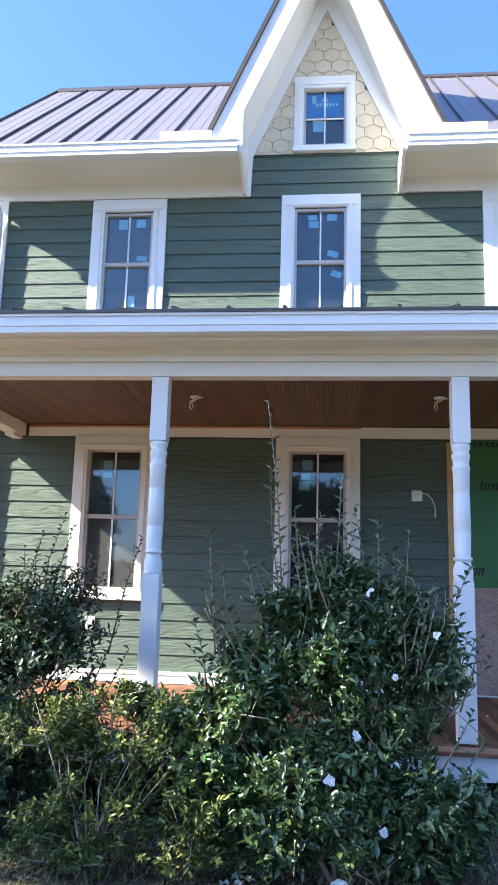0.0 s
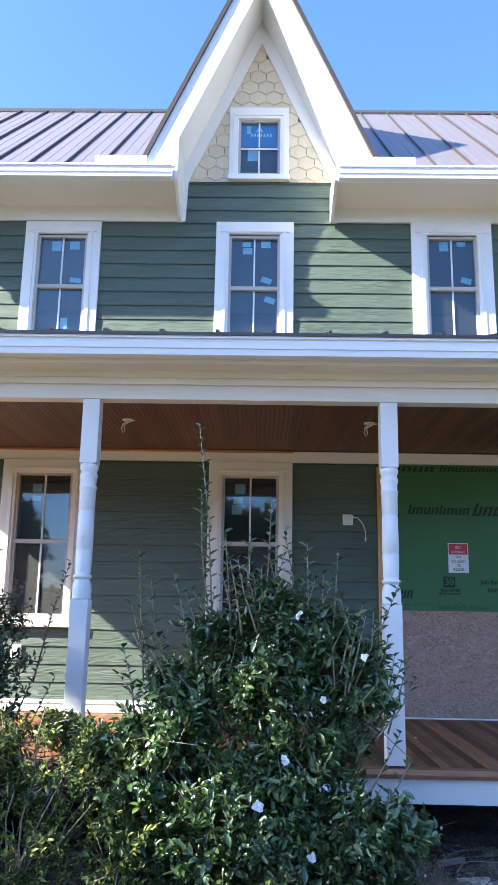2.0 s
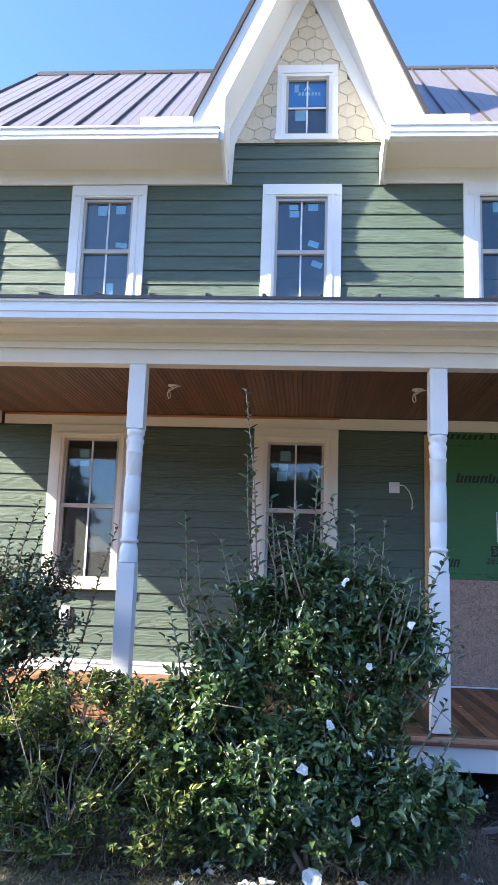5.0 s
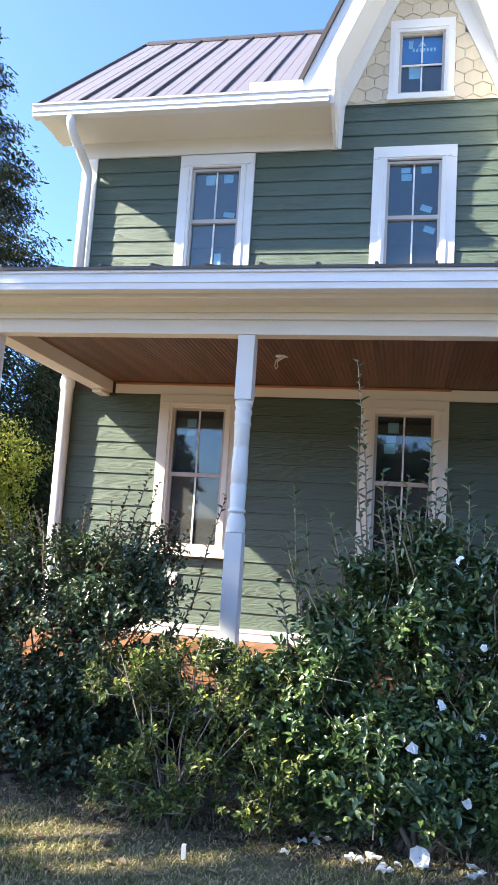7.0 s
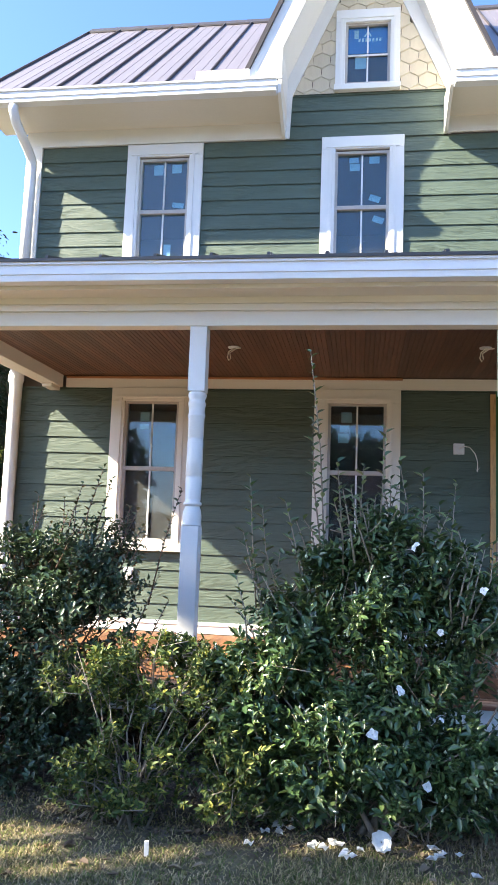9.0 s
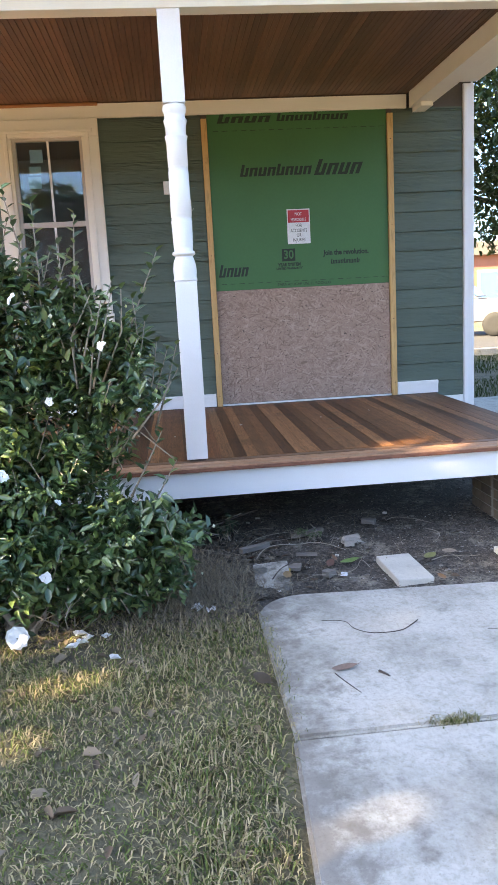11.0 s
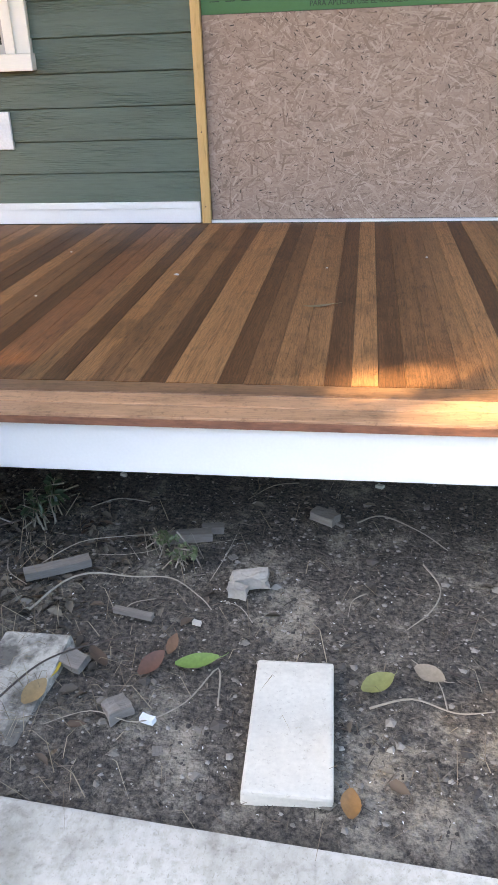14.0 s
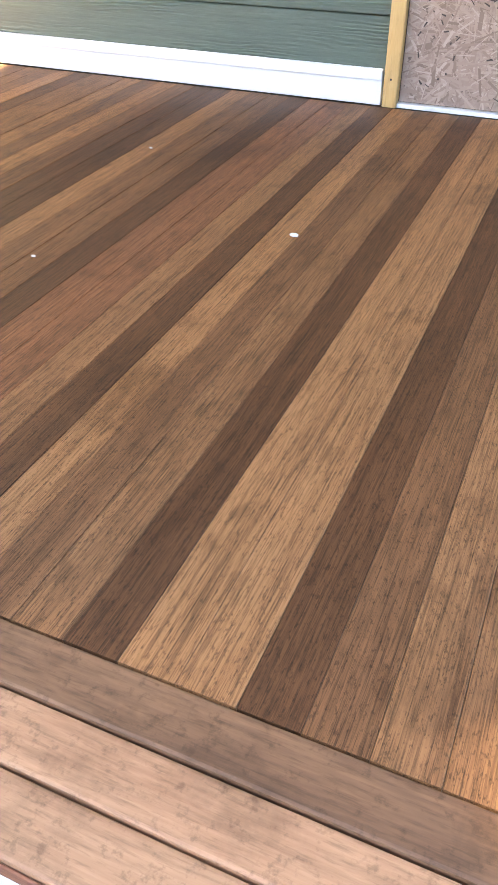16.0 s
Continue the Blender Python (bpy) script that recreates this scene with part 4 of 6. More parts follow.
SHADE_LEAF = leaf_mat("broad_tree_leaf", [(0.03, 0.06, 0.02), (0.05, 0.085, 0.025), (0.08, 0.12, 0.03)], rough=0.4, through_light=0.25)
GRASS = leaf_mat("mixed_grass", [(0.08, 0.09, 0.03), (0.15, 0.19, 0.055), (0.30, 0.27, 0.12), (0.50, 0.41, 0.24), (0.36, 0.29, 0.17), (0.11, 0.085, 0.045), (0.09, 0.13, 0.035)], rough=0.85, through_light=0.2, spec=0.15)
# darker copy of the grass, with the house-side shade put into its colour
SHADE_GRASS = leaf_mat("shade_darkened_grass", [(0.035, 0.055, 0.018), (0.06, 0.085, 0.025), (0.11, 0.12, 0.05)], rough=0.85, through_light=0.15, spec=0.15)
STRAW = leaf_mat("dead_stems", [(0.10, 0.075, 0.05), (0.20, 0.155, 0.10), (0.34, 0.28, 0.19)], rough=0.8, through_light=0.1)
LITTER = leaf_mat("dry_leaf_litter", [(0.03, 0.024, 0.02), (0.05, 0.038, 0.028), (0.09, 0.07, 0.05), (0.17, 0.14, 0.105), (0.08, 0.045, 0.025)], rough=0.75, through_light=0.05)
DRY = leaf_mat("dry_lawn_leaf", [(0.10, 0.065, 0.04), (0.16, 0.115, 0.07), (0.28, 0.22, 0.15), (0.13, 0.07, 0.035)], rough=0.75, through_light=0.1)
GRIT = leaf_mat("soil_clods", [(0.035, 0.029, 0.024), (0.065, 0.054, 0.045), (0.13, 0.11, 0.09), (0.30, 0.27, 0.23)], rough=0.9, through_light=0.0)
PETAL = leaf_mat("white_petal", [(0.84, 0.84, 0.81), (0.90, 0.90, 0.88)], rough=0.75, through_light=0.3)
STRAND = leaf_mat("wood_strands", [(0.22, 0.145, 0.11), (0.31, 0.208, 0.158), (0.345, 0.235, 0.18), (0.38, 0.26, 0.20), (0.47, 0.345, 0.275)], rough=0.75, through_light=0.0)


def unit(v):
    return v / (np.linalg.norm(v, axis=1, keepdims=True) + 1e-9)


def leaves_mesh(name, base, ahead, up, length, width, material, fold=0.25, droop=0.15):
    """Folded pointed leaves, eight corners each: base points, directions, upward sides, lengths and widths as arrays."""
    n = len(base)
    ahead = unit(ahead)
    side = unit(np.cross(ahead, up))
    up = np.cross(side, ahead)
    L, W = length[:, None], width[:, None]
    lift, sag = up * W * fold, -up * L * droop
    v = np.stack([base, base + ahead * L * 0.28 + side * W * 0.42 + lift, base + ahead * L * 0.66 + side * W * 0.40 + lift + sag * 0.5, base + ahead * L + sag,
                  base + ahead * L * 0.66 - side * W * 0.40 + lift + sag * 0.5, base + ahead * L * 0.28 - side * W * 0.42 + lift], 1)
    me = bpy.data.meshes.new(name)
    idx = np.arange(n)[:, None] * 6
    faces = np.concatenate([idx + np.array([[0, 1, 2, 3]]), idx + np.array([[0, 3, 4, 5]])], 0)
    me.from_pydata(v.reshape(-1, 3).tolist(), [], faces.tolist())
    me.materials.append(material)
    me.shade_smooth()
    return me


def blades_mesh(name, base, lean, height, width, material, rng):
    """Thin bent grass blades."""
    n = len(base)
    a = rng.uniform(0, 2 * np.pi, n)
    out = np.stack([np.cos(a), np.sin(a), 0 * a], 1)
    side = np.stack([-np.sin(a), np.cos(a), 0 * a], 1) * width[:, None] / 2
    H = height[:, None]
    midp = base + np.array([0, 0, 1.0]) * H * 0.6 + out * H * lean[:, None] * 0.35
    tip = base + np.array([0, 0, 1.0]) * H * (1 - 0.5 * lean[:, None]) + out * H * lean[:, None]
    v = np.stack([base - side, base + side, midp + side * 0.8, midp - side * 0.8, tip], 1)
    idx = np.arange(n)[:, None] * 5
    me = bpy.data.meshes.new(name)
    me.from_pydata(v.reshape(-1, 3).tolist(), [], (idx + np.array([[0, 1, 2, 3]])).tolist() + (idx + np.array([[3, 2, 4]])).tolist())
    me.materials.append(material)
    return me


def crown_points(rng, clumps, count):
    """Points in a set of ellipsoids, most of them near the outside."""
    vol = np.array([r[0] * r[1] * r[2] for _, r in clumps]) ** 0.75
    which = rng.choice(len(clumps), count, p=vol / vol.sum())
    d = unit(rng.normal(size=(count, 3)))
    rad = rng.uniform(0.15, 1, count) ** 0.45
    lump = 1 + 0.16 * np.sin(7 * d[:, 0] + 3 * which) * np.cos(6 * d[:, 2] + which) + rng.normal(0, 0.06, count)
    c, r = np.array([k[0] for k in clumps])[which], np.array([k[1] for k in clumps])[which]
    return c + d * r * (rad * lump)[:, None], d


def build_bush(name, at, label, clumps, twigs, per_twig, leaf, material, seed, shoots=(), stems=7, twig_len=0.16, aspect=0.45, twig_mat=None, category="bush", stem_r=0.018, airy=-1.0, shown=260):
    rng = np.random.default_rng(seed)
    bush = empty(name, at, label, category)
    tips, d = crown_points(rng, clumps, twigs)
    tips[:, 2] = np.maximum(tips[:, 2], 0.06)
    open_ = np.array([noise.noise(Vector(t) * 5.5 + Vector(at)) for t in tips]) > airy
    tips, d = tips[open_], d[open_]
    twigs = len(tips)
    heading = unit(d * np.array([1, 1, 0.6]) + np.array([0, 0, 0.55]) + rng.normal(0, 0.35, (twigs, 3)))
    base, ahead, ups = [], [], []
    for k in range(per_twig):
        f = (k + rng.uniform(-0.3, 0.3, twigs)) / per_twig
        spot = tips - heading * twig_len * (1 - f)[:, None]
        spin = 2.4 * k + rng.uniform(0, 6.28, twigs)
        u = unit(np.cross(heading, np.array([0.3, 0.2, 1.0])))
        w = np.cross(heading, u)
        away = u * np.cos(spin)[:, None] + w * np.sin(spin)[:, None]
        base.append(spot)
        ahead.append(unit(away * 0.8 + heading * 0.7 + rng.normal(0, 0.2, (twigs, 3))))
        ups.append(unit(np.array([0, 0, 0.8]) + d * 0.5 + rng.normal(0, 0.35, (twigs, 3))))
    base, ahead, ups = np.concatenate(base), np.concatenate(ahead), np.concatenate(ups)
    wood = bmesh.new()
    # stems from the root out to the clumps
    for k in range(stems):
        c, r = clumps[k % len(clumps)]
        end = Vector(c) + Vector((rng.normal(0, 0.3) * r[0], rng.normal(0, 0.3) * r[1], r[2] * rng.uniform(0.2, 0.8)))
        foot = Vector((clumps[0][0][0] + rng.normal(0, 0.06), clumps[0][0][1] + rng.normal(0, 0.05), -0.04))
        mid = foot.lerp(end, 0.45) + Vector((rng.normal(0, 0.05), rng.normal(0, 0.05), 0.08))
        part("stem", tube(bmesh.new(), [foot, foot.lerp(mid, 0.5), mid, end], [stem_r, stem_r * 0.75, stem_r * 0.5, stem_r * 0.2], 6), twig_mat or TWIG, bush)
    for i in rng.choice(twigs, min(twigs, shown), replace=False):
        a, b = Vector(tips[i] - heading[i] * twig_len * 2.2), Vector(tips[i])
        tube(wood, [a, b], [0.0035, 0.0016], 3)
    # long shoots above the crown
    for sx, sy, sz, length in shoots:
        tip = Vector((sx, sy, sz))
        foot = tip + Vector((-0.22 * sx + rng.normal(0, 0.04), rng.normal(0, 0.04), -length * 1.35))
        mid = foot.lerp(tip, 0.55) + Vector((rng.normal(0, 0.03), 0, 0))
        tube(wood, [foot, mid, tip], [0.006, 0.0042, 0.002], 5)
        m = max(6, int(length / 0.026))
        for k in range(m):
            f = 0.3 + 0.7 * k / (m - 1)
            p = foot.lerp(mid, f / 0.55) if f < 0.55 else mid.lerp(tip, (f - 0.55) / 0.45)
            a = 2.4 * k
            base = np.vstack([base, [p]])
            ahead = np.vstack([ahead, [(math.cos(a), math.sin(a), 0.75)]])
            ups = np.vstack([ups, [(0.1, -0.3, 1)]])
    length = leaf * rng.uniform(0.6, 1.2, len(base))
    me = leaves_mesh("foliage", base, ahead, ups, length, length * aspect * rng.uniform(0.8, 1.2, len(base)), material)
    tagged(piece("foliage", me, bush, (0, 0, 0)), kind="stuff")
    tagged(part("twigwork", wood, twig_mat or TWIG, bush), kind="stuff")
    return bush, tips, d


# ---- shrubs before the porch ----
camellia, tips, outward = build_bush(
    "camellia_bush", (0.30, 4.50, 0), "glossy dark green camellia bush with white flowers and buds",
    [((0.02, 0.0, 1.22), (0.40, 0.34, 0.40)), ((-0.45, -0.03, 1.08), (0.28, 0.28, 0.30)), ((0.52, 0.0, 1.22), (0.30, 0.28, 0.24)), ((-0.20, -0.10, 0.44), (0.52, 0.36, 0.31)),
     ((0.58, -0.10, 0.50), (0.32, 0.30, 0.24)), ((-0.66, -0.05, 0.62), (0.30, 0.30, 0.32)), ((0.0, 0.0, 1.60), (0.22, 0.20, 0.18)), ((0.22, -0.10, 0.36), (0.42, 0.30, 0.22)),
     ((-0.30, 0.0, 1.42), (0.22, 0.2, 0.18)), ((0.32, 0.0, 1.48), (0.20, 0.18, 0.16)), ((0.25, 0, 0.85), (0.36, 0.26, 0.26)), ((-0.55, -0.02, 0.86), (0.36, 0.28, 0.26)), ((-0.25, 0.0, 0.20), (0.55, 0.20, 0.18)), ((0.45, 0.0, 0.22), (0.42, 0.20, 0.18)), ((-0.15, -0.05, 0.74), (0.32, 0.24, 0.19)), ((0.12, -0.05, 0.66), (0.26, 0.24, 0.16))],
    6900, 8, 0.060, CAMELLIA, 11, stems=14, aspect=0.46, airy=-0.10, twig_len=0.15, shown=420,
    shoots=[(-0.42, 0, 2.64, 0.95), (-0.40, 0.05, 2.25, 0.6), (0.02, 0, 2.20, 0.62), (-0.75, 0, 1.90, 0.55), (-0.68, 0.05, 1.72, 0.4), (0.23, 0, 1.95, 0.5), (0.41, 0, 1.90, 0.55), (-0.54, 0, 1.76, 0.35),
            (0.76, 0, 1.72, 0.5), (-0.78, 0, 1.58, 0.35), (0.10, 0.05, 2.02, 0.45), (0.88, 0, 0.46, 0.2), (0.55, 0, 1.60, 0.3), (-0.10, 0, 1.98, 0.4), (-0.25, 0, 2.0, 0.45)]
    + [(x, 0.12 * math.sin(9 * x), 1.86 - 0.75 * abs(x) ** 1.4 + 0.07 * math.sin(23 * x), 0.30) for x in np.arange(-0.80, 0.86, 0.045)]
    + [(s_ * (0.72 + 0.10 * math.sin(17 * z)), -0.1, z, 0.22) for s_ in (-1, 1) for z in np.arange(0.5, 1.35, 0.14)])


def build_flower(at, turn, size, petals=9, spread=0.5, broad=1.0):
    """An open bloom of loose cupped petals round a short centre."""
    r = np.random.default_rng(int(1000 * abs(at[0]) + 100 * at[2]))
    a = np.arange(petals) * 2.4 + r.uniform(-0.3, 0.3, petals)
    rise = np.linspace(0.15, 0.9, petals) * spread + r.uniform(-0.1, 0.1, petals)
    ahead = np.stack([np.cos(a), np.sin(a), rise], 1)
    length = size * np.linspace(1.15, 0.7, petals) * r.uniform(0.8, 1.15, petals)
    me = leaves_mesh("camellia_flower", ahead * size * 0.06, ahead, np.tile([0.0, 0.0, 1.0], (petals, 1)), length, length * broad * r.uniform(0.9, 1.25, petals), PETAL, fold=0.22, droop=0.12)
    ob = new("camellia_flower", me)
    ob.location, ob.rotation_euler = at, turn
    return tagged(ob, "white camellia flower open on the bush", "flower", "camellia flowers")


for k, (x, y, z, s) in enumerate(((0.47, 4.17, 1.54, 0.036), (0.81, 4.17, 1.33, 0.030), (0.59, 4.10, 1.12, 0.026), (0.39, 4.02, 0.84, 0.034), (0.26, 4.00, 0.63, 0.036), (0.52, 4.00, 0.41, 0.034), (0.59, 4.05, 0.71, 0.020))):
    build_flower((x, y, z), (radians(50 + 17 * (k % 3)), radians(20 * (k % 4) - 30), radians(14 * k - 40)), s * 0.8)
bm = bmesh.new()
brng = np.random.default_rng(4)
front = [i for i in range(len(tips)) if outward[i][1] < 0.25]
for i in brng.choice(front, 300, replace=False):
    p = Vector(tips[i] + outward[i] * 0.02)
    r = brng.uniform(0.006, 0.010)
    top, low = bm.verts.new(p + Vector((0, -0.4 * r, 1.5 * r))), bm.verts.new(p - Vector((0, 0, 1.2 * r)))
    ring = [bm.verts.new(p + Vector((r * math.cos(a), r * math.sin(a), 0))) for a in (0, 1.57, 3.14, 4.71)]
    for k in range(4):
        bm.faces.new((ring[k], ring[(k + 1) % 4], top))
        bm.faces.new((ring[(k + 1) % 4], ring[k], low))
BUD = leaf_mat("pale_bud", [(0.30, 0.36, 0.10), (0.50, 0.54, 0.22), (0.74, 0.74, 0.58)], rough=0.4, through_light=0.1)
buds = part("bud_growth", bm, BUD, camellia, "pale green flower buds")
buds.location = (0, 0, 0)
tagged(buds, kind="stuff")

build_bush("evergreen_bush", (-2.05, 4.95, 0), "large dark evergreen bush with small glossy leaves",
           [((-0.20, 0, 0.78), (0.70, 0.45, 0.72)), ((0.40, -0.1, 0.80), (0.50, 0.42, 0.62)), ((0.55, 0, 1.32), (0.36, 0.30, 0.36)), ((-0.50, 0, 1.22), (0.45, 0.38, 0.34)), ((0.05, -0.25, 0.42), (0.72, 0.36, 0.40)),
            ((-1.10, 0.05, 0.75), (0.55, 0.42, 0.70)), ((0.15, 0, 1.35), (0.35, 0.3, 0.28))],
           7200, 8, 0.043, DARK_LEAF, 21, stems=22, aspect=0.58, twig_len=0.13, airy=-0.10, shown=700, twig_mat=RED_TWIG,
           shoots=[(0.56, 0, 1.98, 0.5), (0.62, 0, 1.90, 0.45), (0.42, 0, 1.86, 0.4), (1.10, -0.05, 1.84, 0.55), (0.98, -0.05, 1.30, 0.4), (1.05, -0.05, 1.14, 0.35), (-0.20, 0, 1.70, 0.3), (0.12, 0, 1.78, 0.35), (0.86, 0, 1.55, 0.4),
                   (-0.62, 0, 1.66, 0.3), (0.30, 0, 1.76, 0.3), (0.75, 0, 1.72, 0.35), (-0.45, 0, 1.66, 0.25)]
           + [(x, 0.1 * math.sin(11 * x), 1.62 + 0.10 * math.sin(19 * x), 0.30) for x in np.arange(-1.2, 0.9, 0.06)])
build_bush("azalea_bush", (-0.95, 4.38, 0), "low yellow-green azalea bush with bare grey twigs",
           [((-0.05, -0.02, 0.32), (0.48, 0.30, 0.28)), ((0.20, 0.08, 0.72), (0.40, 0.26, 0.24)), ((-0.25, -0.06, 0.20), (0.30, 0.26, 0.18)), ((0.46, -0.02, 0.34), (0.32, 0.28, 0.30)), ((-0.20, 0.12, 0.75), (0.26, 0.22, 0.22)), ((0.02, 0.08, 0.84), (0.42, 0.22, 0.15)), ((-0.45, 0.1, 0.74), (0.28, 0.22, 0.20)), ((0.45, 0.05, 0.78), (0.32, 0.22, 0.17)), ((0.2, 0.1, 0.90), (0.30, 0.2, 0.12))],
           3300, 7, 0.040, AZALEA, 31, stems=16, stem_r=0.009, aspect=0.48, twig_len=0.07, airy=-0.06, shown=600,
           shoots=[(0.05, 0, 1.04, 0.25), (-0.12, 0, 0.98, 0.25), (0.35, 0, 0.95, 0.2)])


SEEDLING = leaf_mat("pale_seedling_leaf", [(0.09, 0.12, 0.055), (0.13, 0.165, 0.08), (0.19, 0.22, 0.12)], rough=0.5)
for x, y, k in ((1.88, 5.46, 51), (1.80, 5.535, 52)):
    build_bush("seedling", (x, y, -0.02), "small pale green weed seedling on the soil", [((0, 0, 0.055), (0.055, 0.05, 0.02)), ((0.03, 0.01, 0.06), (0.04, 0.03, 0.015))], 11, 4, 0.026, SEEDLING, k, stems=4, twig_len=0.035, aspect=0.6, category="weed", stem_r=0.0016)

for x, y, k in ((1.16, 5.56, 53), (1.34, 5.68, 54), (1.00, 5.62, 55)):
    build_bush("weed", (x, y, -0.02), "leafy dark green weed growing under the deck edge", [((0, 0, 0.07), (0.08, 0.07, 0.05)), ((0.05, 0.02, 0.12), (0.06, 0.05, 0.04))], 18, 4, 0.042, DARK_LEAF, k, stems=5, twig_len=0.06, aspect=0.5, category="weed", stem_r=0.002)

# ---- ground cover ----
def ground_z(pts):
    return np.array([ground_height(float(x), float(y)) for x, y in pts])


def off_walk(p):
    return (p[:, 0] < 1.42) | (p[:, 1] > 4.62) | (p[:, 0] > 3.36)


def cover(name, mesh, label):
    return tagged(new(name, mesh), label, "", kind="stuff")


rng = np.random.default_rng(8)
p = rng.uniform((-3.6, 2.2), (1.5, 4.75), (80000, 2))
edge = 4.28 + 0.22 * np.sin(2.1 * p[:, 0]) + 0.12 * np.sin(7 * p[:, 0] + 1) + np.where(p[:, 0] > 0.9, 0.25, 0)
patch = np.array([noise.noise(Vector((x * 2.2, y * 2.2, 9))) for x, y in p])
keep = (rng.uniform(0, 1, len(p)) < np.clip((edge - p[:, 1]) / 0.25, 0.03, 1) * np.clip(0.75 + patch, 0.2, 1)) & (p[:, 0] < 1.43 - 0.05 * (4.4 - p[:, 1]) + rng.normal(0, 0.025, len(p)))
p = p[keep]
b3 = np.column_stack([p, ground_z(p) - 0.004])
cover("grass", blades_mesh("grass", b3, rng.uniform(0.4, 1.7, len(p)), rng.uniform(0.018, 0.058, len(p)) * np.clip(1 + 0.9 * patch[keep], 0.4, 1.6), rng.uniform(0.003, 0.007, len(p)), GRASS, rng), "short patchy lawn of green and straw blades")
p = rng.uniform((-3.6, 2.2), (1.42, 4.75), (34000, 2))
p = p[p[:, 0] < 1.43 - 0.05 * (4.4 - p[:, 1])]
cover("thatch", blades_mesh("thatch", np.column_stack([p, ground_z(p) - 0.002]), rng.uniform(1.6, 3.2, len(p)), rng.uniform(0.012, 0.030, len(p)), rng.uniform(0.003, 0.008, len(p)), GRASS, rng), "dry mixed thatch between the grass blades")
p = np.concatenate([rng.normal((1.05, 4.80), (0.26, 0.28), (3600, 2)), rng.uniform((-3.2, 4.3), (1.3, 5.3), (700, 2)), rng.uniform((1.3, 4.62), (3.4, 6.0), (260, 2))])
p = p[off_walk(p)]
b3 = np.column_stack([p, ground_z(p)])
cover("dead_grass", blades_mesh("dead_grass", b3, rng.uniform(0.8, 2.2, len(p)), rng.uniform(0.05, 0.20, len(p)) * np.where(p[:, 0] > 1.4, 0.5, 1), rng.uniform(0.0015, 0.003, len(p)), STRAW, rng), "dry dead grass stems beside the bush")
p = rng.normal((2.0, 3.317), (0.05, 0.012), (240, 2))
p = np.concatenate([p, rng.normal((2.32, 3.317), (0.07, 0.014), (300, 2)), rng.normal((1.44, 3.9), (0.02, 0.3), (300, 2))])
cover("joint_grass", blades_mesh("joint_grass", np.column_stack([p, np.full(len(p), -0.006)]), rng.uniform(0.5, 1.6, len(p)), rng.uniform(0.015, 0.05, len(p)), rng.uniform(0.0015, 0.003, len(p)), GRASS, rng), "grass tufts in the walk joint")


p = rng.uniform((0.9, 4.4), (3.5, 6.3), (5200, 2))
p = p[off_walk(p)]
a = rng.uniform(0, 6.28, len(p))
L = rng.gamma(2.0, 0.011, len(p)) + 0.006
cover("straw_bits", leaves_mesh("straw_bits", np.column_stack([p, ground_z(p) + rng.uniform(0.002, 0.008, len(p))]), np.stack([np.cos(a), np.sin(a), rng.normal(0, 0.12, len(p))], 1), np.tile([0, 0, 1.0], (len(p), 1)), L, rng.uniform(0.0015, 0.004, len(p)), LITTER), "short broken stems and bark bits on the soil")


def scatter_leaves(name, p, size, material, label, lift=0.004):
    n = len(p)
    a = rng.uniform(0, 6.28, n)
    base = np.column_stack([p, ground_z(p) + lift + rng.uniform(0, 0.008, n)])
    L = size * rng.uniform(0.5, 1.3, n)
    me = leaves_mesh(name, base, np.stack([np.cos(a), np.sin(a), rng.normal(0.05, 0.18, n)], 1), unit(np.stack([rng.normal(0, 0.35, n), rng.normal(0, 0.35, n), np.ones(n)], 1)), L, L * rng.uniform(0.35, 0.6, n), material, fold=0.3, droop=0.12)
    return cover(name, me, label)


p = np.concatenate([rng.uniform((-3.3, 4.25), (3.5, 6.6), (2600, 2)), rng.uniform((0.8, 4.4), (1.75, 5.7), (1500, 2))])
p = p[off_walk(p) & (rng.uniform(0, 1, len(p)) < np.where(p[:, 0] < 1.6, 0.75, 0.16)) & ((abs(p[:, 0] - 1.56) > 0.12) | (abs(p[:, 1] - 4.9) > 0.2))]
scatter_leaves("leaf_litter", p, 0.042, LITTER, "dry brown leaf litter on the soil")
p = rng.uniform((-2.5, 2.6), (1.35, 4.4), (190, 2))
scatter_leaves("fallen_leaves", p, 0.065, DRY, "dry leaves strewn over the lawn", 0.008)


def build_grit():
    p = rng.uniform((-2.0, 4.35), (3.6, 6.8), (42000, 2))
    p = p[off_walk(p) & ((p[:, 0] > 0.9) | (rng.uniform(0, 1, len(p)) < 0.25))]
    n = len(p)
    c = np.column_stack([p, ground_z(p)])
    r = rng.gamma(1.3, 0.0019, n) + 0.001
    v = []
    for k in range(5):
        a = 2 * np.pi * k / 5 + rng.uniform(-0.3, 0.3, n)
        v.append(c + np.stack([np.cos(a), np.sin(a), 0.15 + 0 * a], 1) * (r * rng.uniform(0.7, 1.3, n))[:, None])
    v.append(c + np.stack([0 * r, 0 * r, r * rng.uniform(0.5, 0.9, n)], 1))
    v = np.stack(v, 1).reshape(-1, 3)
    idx = np.arange(n)[:, None] * 6
    f = np.concatenate([idx + np.array([[k, (k + 1) % 5, 5]]) for k in range(5)])
    me = bpy.data.meshes.new("soil_clods")
    me.from_pydata(v.tolist(), [], f.tolist())
    me.materials.append(GRIT)
    cover("soil_clods", me, "loose grit and clods on the soil")


build_grit()
CHIP = leaf_mat("pale_chips", [(0.42, 0.40, 0.36), (0.58, 0.56, 0.52), (0.70, 0.69, 0.66)], rough=0.8, through_light=0.0)
